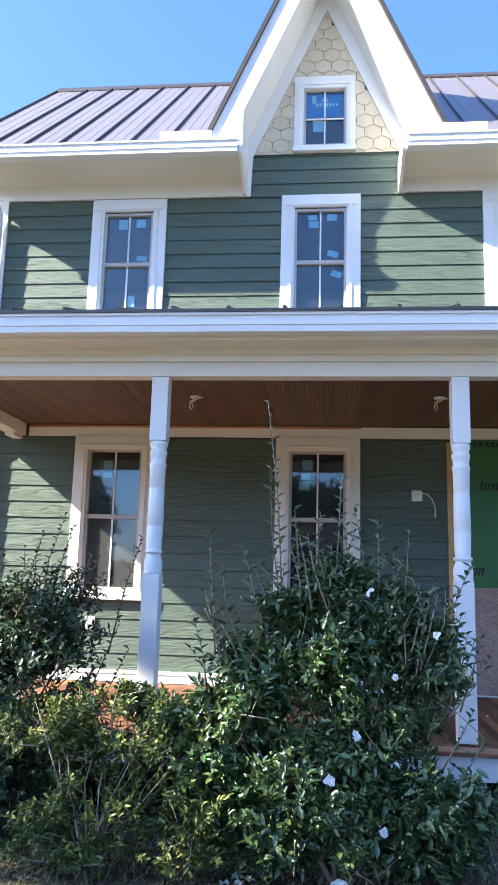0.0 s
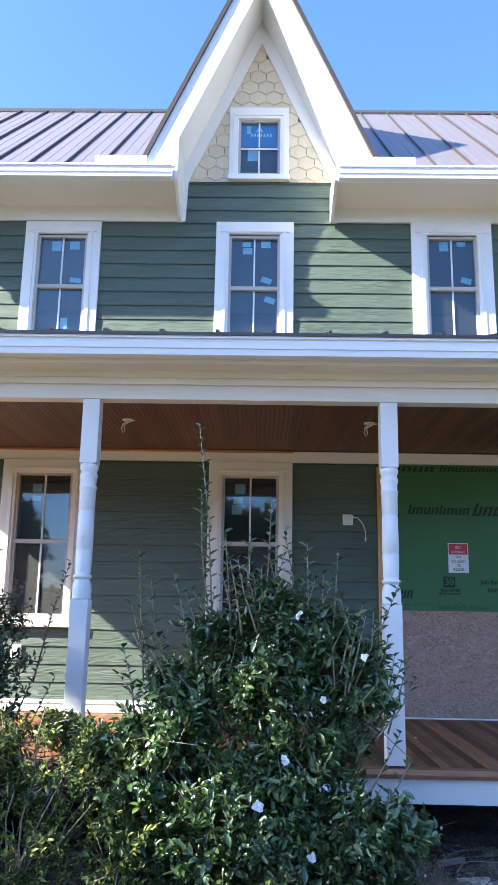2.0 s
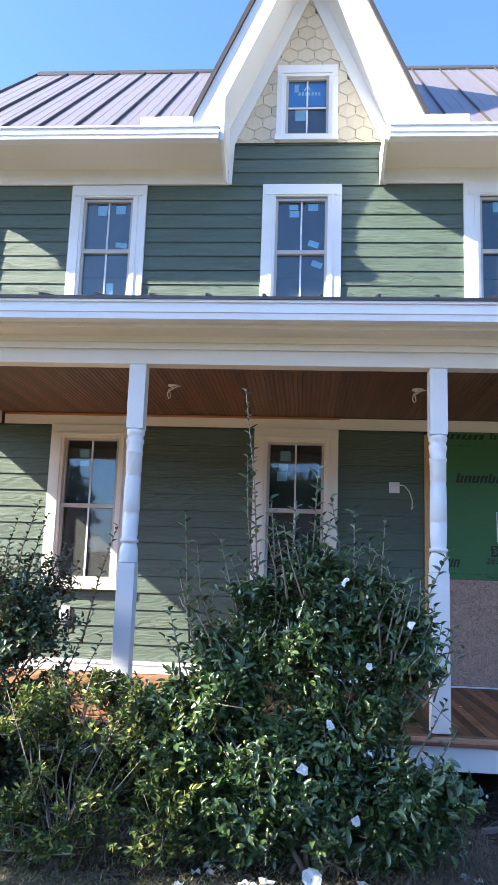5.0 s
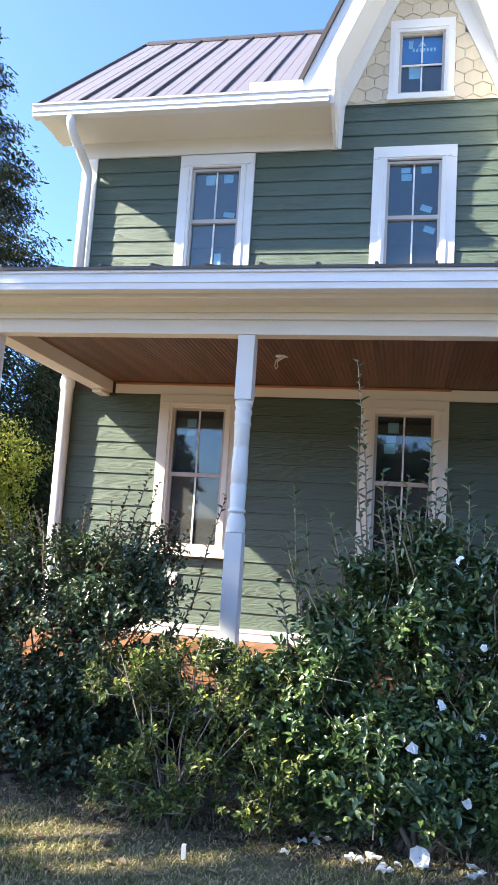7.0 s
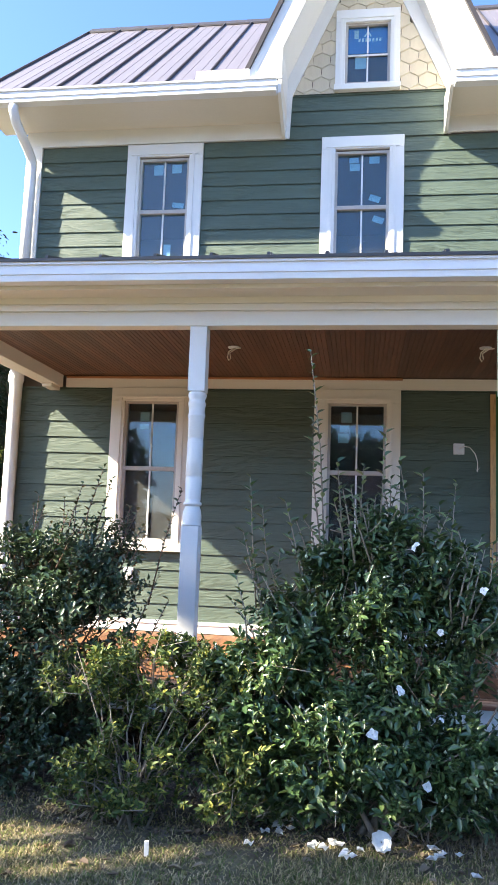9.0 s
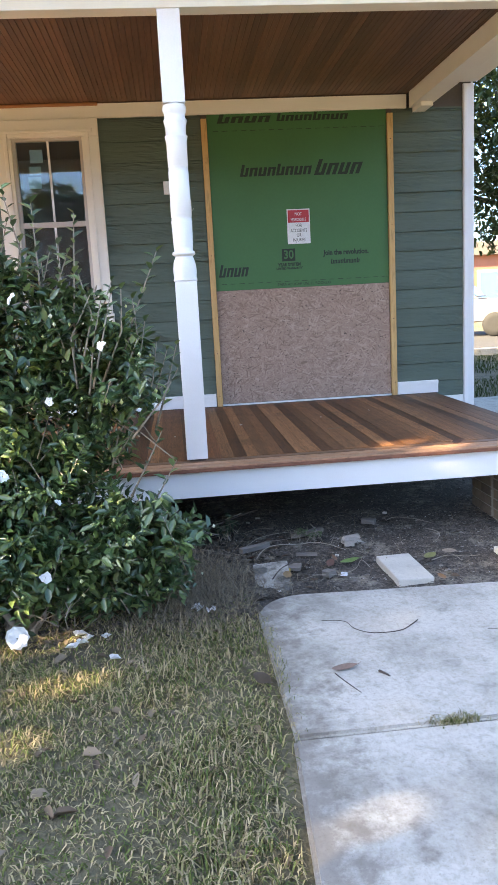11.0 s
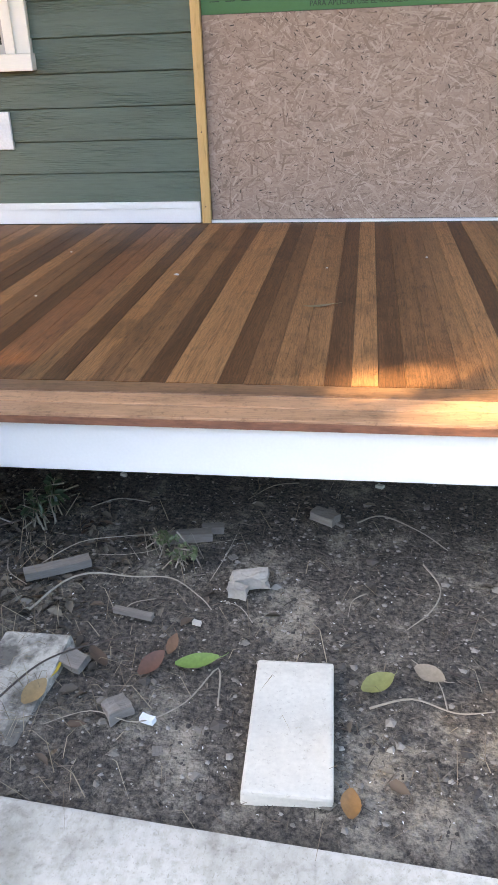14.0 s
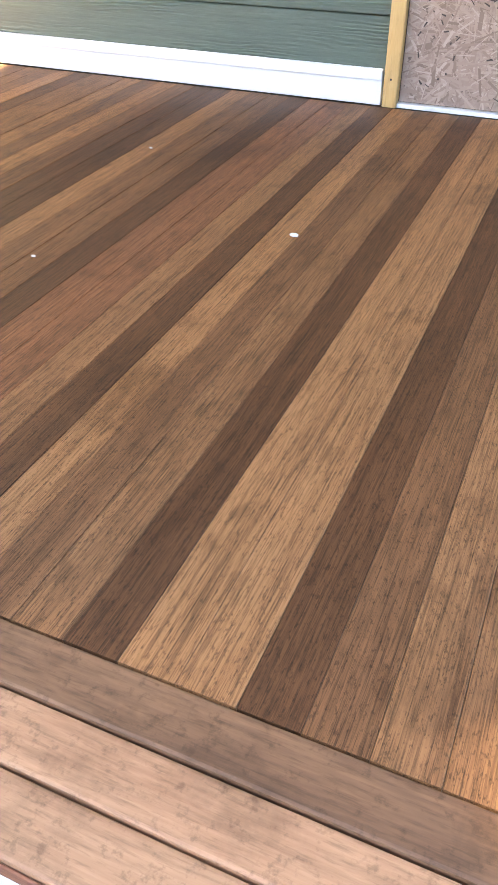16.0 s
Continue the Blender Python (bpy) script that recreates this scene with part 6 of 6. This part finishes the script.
def lay_strands():
    """Wood strands pressed into the bare board, as thin overlapping flakes."""
    r = np.random.default_rng(17)
    n = 9000
    x, z = r.uniform(1.55, 3.125, n), r.uniform(0.56, 1.57, n)
    a = r.normal(0, 0.9, n)
    L, W = r.uniform(0.02, 0.13, n), r.gamma(2.0, 0.0028, n) + 0.001
    y = WALL - 0.0102 - r.uniform(0, 0.0007, n)
    ca, sa = np.cos(a), np.sin(a)
    v = []
    for u, w in ((-1, -0.8), (0.9, -1), (1, 0.7), (-0.85, 1)):
        dx, dz = u * L / 2 * r.uniform(0.8, 1, n), w * W / 2
        px, pz = np.clip(x + dx * ca - dz * sa, 1.535, 3.14), np.clip(z + dx * sa + dz * ca, 0.546, 1.582)
        v.append(np.stack([px, y + r.uniform(-0.0002, 0.0002, n), pz], 1))
    v = np.stack(v, 1).reshape(-1, 3)
    me = bpy.data.meshes.new("strands")
    me.from_pydata(v.tolist(), [], (np.arange(n)[:, None] * 4 + np.array([[0, 1, 2, 3]])).tolist())
    me.materials.append(STRAND)
    tagged(piece("strands", me, boarding, (0, 0, 0)), kind="stuff")
    bm = bmesh.new()
    for k in range(320):
        px, pz, a = r.uniform(1.56, 3.12), r.uniform(0.57, 1.57), r.normal(0, 0.9)
        u, w = Vector((math.cos(a), 0, math.sin(a))) * r.uniform(0.003, 0.013), Vector((-math.sin(a), 0, math.cos(a))) * r.uniform(0.001, 0.0035)
        c = Vector((px, WALL - 0.0114, pz))
        bm.faces.new([bm.verts.new(c + d) for d in (-u - w * 0.6, u - w, u * 0.7 + w, -u + w * 0.8)])
    tagged(part("specks", bm, DARK_TWIG, boarding, "dark knots and bark specks"), kind="stuff")


lay_strands()

# blue film with its white mark in the gable window
film_owner = bpy.data.objects["window_6"]
part("film", boxed((g[0] + 0.03, g[1] - 0.03, WALL + 0.034, WALL + 0.036, 6.91, 7.215)), FILM, film_owner, "blue label film in the upper panes")
bm = bmesh.new()
for x in np.arange(0.07, 0.33, 0.038):
    prism(bm, [(x, 7.05), (x + 0.022, 7.05), (x + 0.026, 7.09), (x + 0.004, 7.09)], "y", WALL + 0.0318, WALL + 0.0335)
prism(bm, [(0.13, 7.11), (0.175, 7.19), (0.22, 7.11), (0.20, 7.11), (0.175, 7.155), (0.15, 7.11)], "y", WALL + 0.0318, WALL + 0.0335)
part("film_mark", bm, SIGN_WHITE, film_owner)


# ---- trees ----
def build_tree(name, at, height, trunk_r, clumps, count, leaf, material, seed, label, limbs=9, droop=0.2, aspect=0.5, sun_gaps=(), shade_sprays=()):
    r = np.random.default_rng(seed)
    tree = empty(name, at, label, "tree")
    bm = bmesh.new()
    tube(bm, [(0, 0, -0.1), (0.03, 0, height * 0.25), (-0.05, 0.05, height * 0.55), (0, 0, height * 0.85)], [trunk_r * 1.25, trunk_r, trunk_r * 0.7, trunk_r * 0.2], 10)
    for k in range(limbs):
        c, rad = clumps[k % len(clumps)]
        foot = Vector((0, 0, height * (0.22 + 0.5 * k / limbs)))
        end = Vector(c) + Vector((r.normal(0, 0.3) * rad[0], r.normal(0, 0.3) * rad[1], 0))
        tube(bm, [foot, foot.lerp(end, 0.5) + Vector((0, 0, 0.3)), end], [trunk_r * 0.4, trunk_r * 0.25, 0.02], 6)
    part("trunk", bm, BARK, tree)
    pts, d = crown_points(r, clumps, count)
    L = leaf * r.uniform(0.6, 1.3, count)
    ahead, up = r.normal(0, 1, (count, 3)) + d * 0.5, unit(r.normal(0, 0.6, (count, 3)) + np.array([0, 0, 1.0]))
    for c, rad, n in shade_sprays:
        # a low leafy branch under the crown
        # extra leaves added under the crown to block the sun from one spot
        q, _ = crown_points(r, [(c, rad)], n)
        pts, L = np.concatenate([pts, q]), np.concatenate([L, leaf * r.uniform(0.6, 1.2, n)])
        ahead, up = np.concatenate([ahead, r.normal(0, 1, (n, 3))]), np.concatenate([up, unit(r.normal(0, 0.6, (n, 3)) + np.array([0, 0, 1.0]))])
    for target, width in sun_gaps:
        # leaves removed along the sun's line, so a sun patch lands on target
        away = pts + np.array(at) - np.array(target)
        across = np.linalg.norm(away - (away @ np.array(SUN))[:, None] * np.array(SUN), axis=1)
        pts, L, ahead, up = pts[across > width], L[across > width], ahead[across > width], up[across > width]
    me = leaves_mesh("crown", pts, ahead, up, L, L * aspect, material, droop=droop)
    tagged(piece("crown", me, tree, (0, 0, 0)), kind="stuff")
    return tree


def build_spruce(at, height, radius, seed):
    r = np.random.default_rng(seed)
    tree = empty("spruce_tree", at, "tall dark spruce with drooping branches behind the house", "tree")
    bm = bmesh.new()
    tube(bm, [(0, 0, -0.1), (0, 0, height * 0.5), (0, 0, height)], [0.28, 0.16, 0.02], 8)
    base, ahead = [], []
    for k in range(430):
        f = r.uniform(0.04, 1) ** 1.25
        z = height * f
        reach = radius * (1 - f) ** 0.8 * r.uniform(0.7, 1.1) + 0.15
        a = r.uniform(0, 6.28)
        d = np.array([math.cos(a), math.sin(a), 0])
        tip = np.array([0, 0, z]) + d * reach + np.array([0, 0, -0.22 * reach])
        if k % 2 == 0:
            tube(bm, [(0, 0, z), tuple(np.array([0, 0, z]) + d * reach * 0.5 + np.array([0, 0, 0.02])), tuple(tip)], [0.035, 0.02, 0.006], 4)
        m = int(135 * reach) + 25
        t = r.uniform(0.15, 1, m)[:, None]
        p = np.array([[0, 0, z]]) * (1 - t) + tip * t + r.normal(0, 0.06 + 0.05 * reach, (m, 3)) * np.array([1, 1, 0.7])
        base.append(p)
        ahead.append(d * 0.7 + r.normal(0, 0.5, (m, 3)) + np.array([0, 0, -0.4]))
    base, ahead = np.concatenate(base), np.concatenate(ahead)
    n = len(base)
    L = r.uniform(0.07, 0.17, n)
    part("trunk", bm, BARK, tree)
    me = leaves_mesh("needles", base, ahead, r.normal(0, 0.5, (n, 3)) + np.array([0, 0, 1.0]), L, L * 0.34, SPRUCE, droop=0.25)
    tagged(piece("needles", me, tree, (0, 0, 0)), kind="stuff")


build_spruce((-12.5, 18.0, 0), 17.0, 5.3, 5)
build_spruce((-10.6, 22.0, 0), 8.2, 3.0, 6)
build_tree("yellow_green_tree", (-10.6, 15.6, 0), 3.6, 0.09, [((0, 0, 2.2), (1.5, 1.2, 1.2)), ((1.4, 0.5, 1.6), (1.2, 1, 1.2)), ((-1.5, 0, 1.6), (1.3, 1, 1.2)), ((0.6, -0.3, 0.8), (1.6, 0.9, 0.8)), ((0.2, 0.2, 3.5), (1.7, 1.2, 1.1)), ((1.6, 0.3, 3.0), (1.2, 1.0, 1.0))], 26000, 0.085, SUNNY, 9, "sunlit yellow-green shrub tree behind the house")
build_tree("yellow_green_tree", (-14.5, 21, 0), 6, 0.14, [((0, 0, 3.2), (2.6, 1.6, 2.2)), ((2.5, 0, 2.4), (2.0, 1.4, 1.8)), ((5, 0.5, 2.2), (2.2, 1.4, 1.8))], 12000, 0.2, SHADE_LEAF, 19, "leafy green shrubs behind the house")
# unseen broad tree west of the lawn, added so its crown shades the porch front
build_tree("broadleaf_tree", (-10.6, -0.4, 0), 13.5, 0.24, [((0, 0.3, 11.8), (2.2, 2.6, 1.6)), ((0.3, 1.8, 11.2), (1.8, 1.7, 1.2)), ((-0.3, -2.4, 10.6), (2.0, 2.0, 1.4)), ((0.3, 0, 13.3), (1.8, 2.2, 1.6)), ((0, 0.2, 7.0), (1.4, 2.2, 0.8)), ((0, -1.05, 9.65), (1.5, 0.75, 0.7)), ((0, 1.55, 9.6), (1.3, 1.0, 0.72))], 9300, 0.30, SHADE_LEAF, 29, "unseen broadleaf tree added to shade the porch front", limbs=14, aspect=0.62,
           shade_sprays=(((0.2, -0.55, 9.58), (0.9, 0.38, 0.36), 260), ((0, 1.02, 9.45), (0.9, 0.30, 0.28), 220)),
           sun_gaps=(((2.42, 5.72, 0.53), 0.20), ((2.80, 5.56, 0.53), 0.17), ((2.02, 4.12, 0), 0.17), ((3.05, 3.65, 0), 0.16), ((0.32, 4.27, 0.06), 0.16), ((0.72, 4.12, 0.0), 0.12), ((1.38, 5.85, 0.53), 0.17), ((2.95, 4.9, 0), 0.20), ((0.75, 4.2, 0.75), 0.20), ((0.55, 4.1, 1.15), 0.20), ((-0.64, 4.32, 0), 0.13), ((-0.95, 3.88, 0), 0.17), ((-1.43, 3.87, 0), 0.20), ((-1.19, 3.68, 0), 0.15), ((-1.62, 4.16, 0), 0.15), ((0.70, 3.92, 0), 0.13), ((-2.0, 3.7, 0), 0.15)))
# street side tree; westward clumps behind the house are added to shade the grass
build_tree("street_tree", (8.6, 14.6, 0), 6.5, 0.16, [((-1.5, -0.4, 4.6), (1.5, 1.2, 1.7)), ((-1.5, -0.3, 2.9), (0.7, 0.9, 0.9)), ((-3.6, 0.6, 4.2), (1.5, 1.4, 1.2)), ((-5.2, 0.5, 3.6), (1.4, 1.4, 1.4)), ((0, 0, 5.2), (2.0, 1.8, 1.5)), ((1.6, 0, 4.6), (1.4, 1.4, 1.2))], 26000, 0.13, SHADE_LEAF, 39, "leafy street tree beside the road")


# far tree line across the street, behind the viewer
def build_far_trees():
    r = np.random.default_rng(77)
    pts, L = [], []
    for k in range(46):
        a = radians(-100 + 205 * k / 45)
        low = -24 < math.degrees(a) < -9
        c = np.array([34 * math.sin(a), -30 * math.cos(a) - 2, 1.2 if low else r.uniform(3.0, 4.5)])
        m = 3000 if abs(a) < 0.7 else 900
        q = unit(r.normal(size=(m, 3))) * np.array([3.2, 2.0, 1.3 if low else r.uniform(3.4, 5.4)]) * (r.uniform(0.3, 1, (m, 1)) ** 0.4) + c
        pts.append(q)
    pts = np.concatenate(pts)
    pts[:, 2] = np.maximum(pts[:, 2], 0.1)
    n = len(pts)
    L = r.uniform(0.3, 0.65, n)
    me = leaves_mesh("far_trees", pts, r.normal(0, 1, (n, 3)), r.normal(0, 0.5, (n, 3)) + np.array([0, 0, 1.0]), L, L * 0.7, SHADE_LEAF)
    tagged(new("far_trees", me), "low far line of green trees across the street", "", kind="stuff")


build_far_trees()


# ---- street side, seen past the house corner ----
ASPHALT = mat("asphalt", (0.055, 0.055, 0.055), rough=0.9, scale=4, fine=90, bump=0.3)
solid("road", boxed((5.5, 40, 18.5, 27.5, -0.06, -0.012)), ASPHALT, "grey asphalt side street", kind="structure")
solid("pavement", boxed((4.5, 7.2, 9.7, 11.2, -0.06, -0.004)), CONCRETE, "concrete side path beside the house", kind="structure")
solid("kerb", boxed((4.6, 40, 18.2, 18.48, -0.06, 0.12), bevel=0.02), CONCRETE, "pale concrete kerb along the street", kind="structure")
SIDE = np.random.default_rng(61)
p = SIDE.uniform((4.3, 8.6), (10.5, 17.8), (16000, 2))
p = p[(p[:, 0] > 7.3) | (p[:, 1] < 9.6) | (p[:, 1] > 11.3)]
p = p[(p[:, 1] < 13.4 + 0.3 * np.sin(p[:, 0] * 3)) | (p[:, 1] > 14.3)]
cover("side_lawn", blades_mesh("side_lawn", np.column_stack([p, np.full(len(p), -0.03)]), SIDE.uniform(0.4, 1.4, len(p)), SIDE.uniform(0.05, 0.12, len(p)), SIDE.uniform(0.008, 0.016, len(p)), SHADE_GRASS, SIDE), "shaded grass beside the house")
RED_BRICK = mat("far_red_brick", (0.40, 0.17, 0.11), (0.32, 0.13, 0.085), rough=0.9, scale=2, fine=30, bump=0.2)
shop = empty("brick_building", (18, 38, 0), "low red brick building with a grey flat roof band", "building")
part("wall", boxed((-10, 12, 0, 9, 0, 3.1)), RED_BRICK, shop)
part("roof_band", boxed((-10.3, 12.3, -0.3, 9.3, 3.102, 3.75), bevel=0.03), GREY_WOOD, shop)
for x in (-6, -1, 4, 9):
    w = part("window", boxed((x - 0.9, x + 0.9, -0.06, -0.004, 0.9, 2.4), bevel=0.02), SIGN_WHITE, shop)
    part("pane", boxed((x - 0.8, x + 0.8, -0.075, -0.062, 1.0, 2.3)), GLASS, w)


def build_pickup(at, turn):
    car = empty("pickup_truck", at, "pale beige pickup truck parked on the street", "truck")
    PAINT = mat("beige_car_paint", (0.34, 0.30, 0.25), rough=0.25, bump=0.0, coat=0.6)
    TYRE = mat("tyre_rubber", (0.02, 0.02, 0.02), rough=0.8)
    CHROME = mat("chrome", (0.75, 0.75, 0.75), rough=0.15, metal=1.0, bump=0)
    bm = bmesh.new()
    prism(bm, [(-2.7, 0.45), (-2.75, 0.75), (-2.6, 1.08), (-1.25, 1.18), (2.6, 1.15), (2.65, 0.5), (2.5, 0.42)], "x", -0.95, 0.95)
    bmesh.ops.bevel(bm, geom=bm.edges[:], offset=0.06, segments=2, affect="EDGES")
    body = part("body", bm, PAINT, car)
    bm = bmesh.new()
    prism(bm, [(-1.25, 1.17), (-0.55, 1.78), (0.9, 1.80), (1.15, 1.17)], "x", -0.82, 0.82)
    bmesh.ops.bevel(bm, geom=bm.edges[:], offset=0.05, segments=2, affect="EDGES")
    part("cab", bm, PAINT, car)
    bm = bmesh.new()
    prism(bm, [(-1.16, 1.26), (-1.15, 1.285), (-0.62, 1.745), (-0.63, 1.72)], "x", -0.72, 0.72)
    SCREEN = mat("dark_windscreen", (0.02, 0.05, 0.11), rough=0.08, bump=0, coat=0.5)
    part("windscreen", bm, SCREEN, car, "dark sloped windscreen")
    for x in (-0.826, 0.82):
        for outline in ([(-1.05, 1.24), (-0.52, 1.70), (-0.12, 1.72), (-0.12, 1.24)], [(-0.02, 1.24), (-0.02, 1.72), (0.80, 1.72), (0.98, 1.24)]):
            bm = bmesh.new()
            prism(bm, outline, "x", x, x + 0.006)
            part("side_window", bm, SCREEN, car, "dark side window")
    part("grille", boxed((-0.5, 0.5, -2.79, -2.74, 0.62, 0.95), bevel=0.02), CHROME, car, "chrome grille")
    part("bumper", boxed((-0.95, 0.95, -2.88, -2.72, 0.40, 0.60), bevel=0.04), CHROME, car, "chrome bumper")
    for x in (-0.74, 0.74):
        part("headlight", boxed((x - 0.17, x + 0.17, -2.78, -2.70, 0.72, 0.98), bevel=0.04), SIGN_WHITE, car, "clear headlight")
        part("mirror", boxed((x * 1.35 - 0.1, x * 1.35 + 0.1, -0.95, -0.85, 1.15, 1.35), bevel=0.03), PAINT, car)
        for y in (-1.75, 1.7):
            bm = bmesh.new()
            lathe(bm, [(0.20, -0.12), (0.36, -0.12), (0.39, -0.06), (0.39, 0.06), (0.36, 0.12), (0.20, 0.12)], 20)
            t = part("wheel", bm, TYRE, car, at=(x * 1.16, y, 0.39))
            t.rotation_euler = (0, radians(90), 0)
            part("rim", lathe(bmesh.new(), [(0.20, -0.11), (0.19, 0.11), (0.05, 0.125)], 16), CHROME, t)
    car.rotation_euler = (0, 0, radians(turn))


build_pickup((10.3, 26.3, -0.012), 56)


# ---- deck boards ----
def lay_deck():
    random.seed(5)
    w, y0, y1 = 0.0789, 5.645, WALL - 0.034
    def plank_mesh(material):
        bm = bmesh.new()
        prism(bm, [(-w / 2 + 0.0004, 0.0), (-w / 2 + 0.0004, 0.0304), (-w / 2 + 0.0011, 0.031), (w / 2 - 0.0011, 0.031), (w / 2 - 0.0004, 0.0304), (w / 2 - 0.0004, 0.0)], "y", y0, y1)
        return finish("plank", bm, material)
    planks = {tone: plank_mesh(m) for tone, m in DECK_TONES.items()}
    # tones from the boards by the outlet to those by the far corner: dark, middle, red-brown, light
    run = "MLDMMLMLMDDLMMDRRHDLMHDLLDMHHDLDMMHLDLHMDLM"
    first = 1.993 - 25 * w
    for k in range(-44, 46):
        x = first + (k + 0.5) * w
        if -3.43 < x < 3.60:
            tone = run[k] if 0 <= k < len(run) else random.choice("LMHHMD")
            piece("plank", planks[tone], porch_deck, (x, 0, 0.494 + random.uniform(-0.0006, 0.0006)))
    for y, dz in ((5.604, 0.0), (5.523, -0.001), (5.442, -0.0005)):
        bm = boxed((-3.44, 3.62, -0.0387, 0.0387, 0, 0.031), bevel=0.005)
        part("border_board", bm, DARK_EDGE if y > 5.6 else DECK_EDGE, porch_deck, at=(0, y, 0.494 + dz))
    part("nosing_edge", boxed((-3.44, 3.62, 5.3985, 5.4025, 0.4940, 0.5165), bevel=0.0015), RED_EDGE, porch_deck, "rough red-brown sawn front edge")


lay_deck()
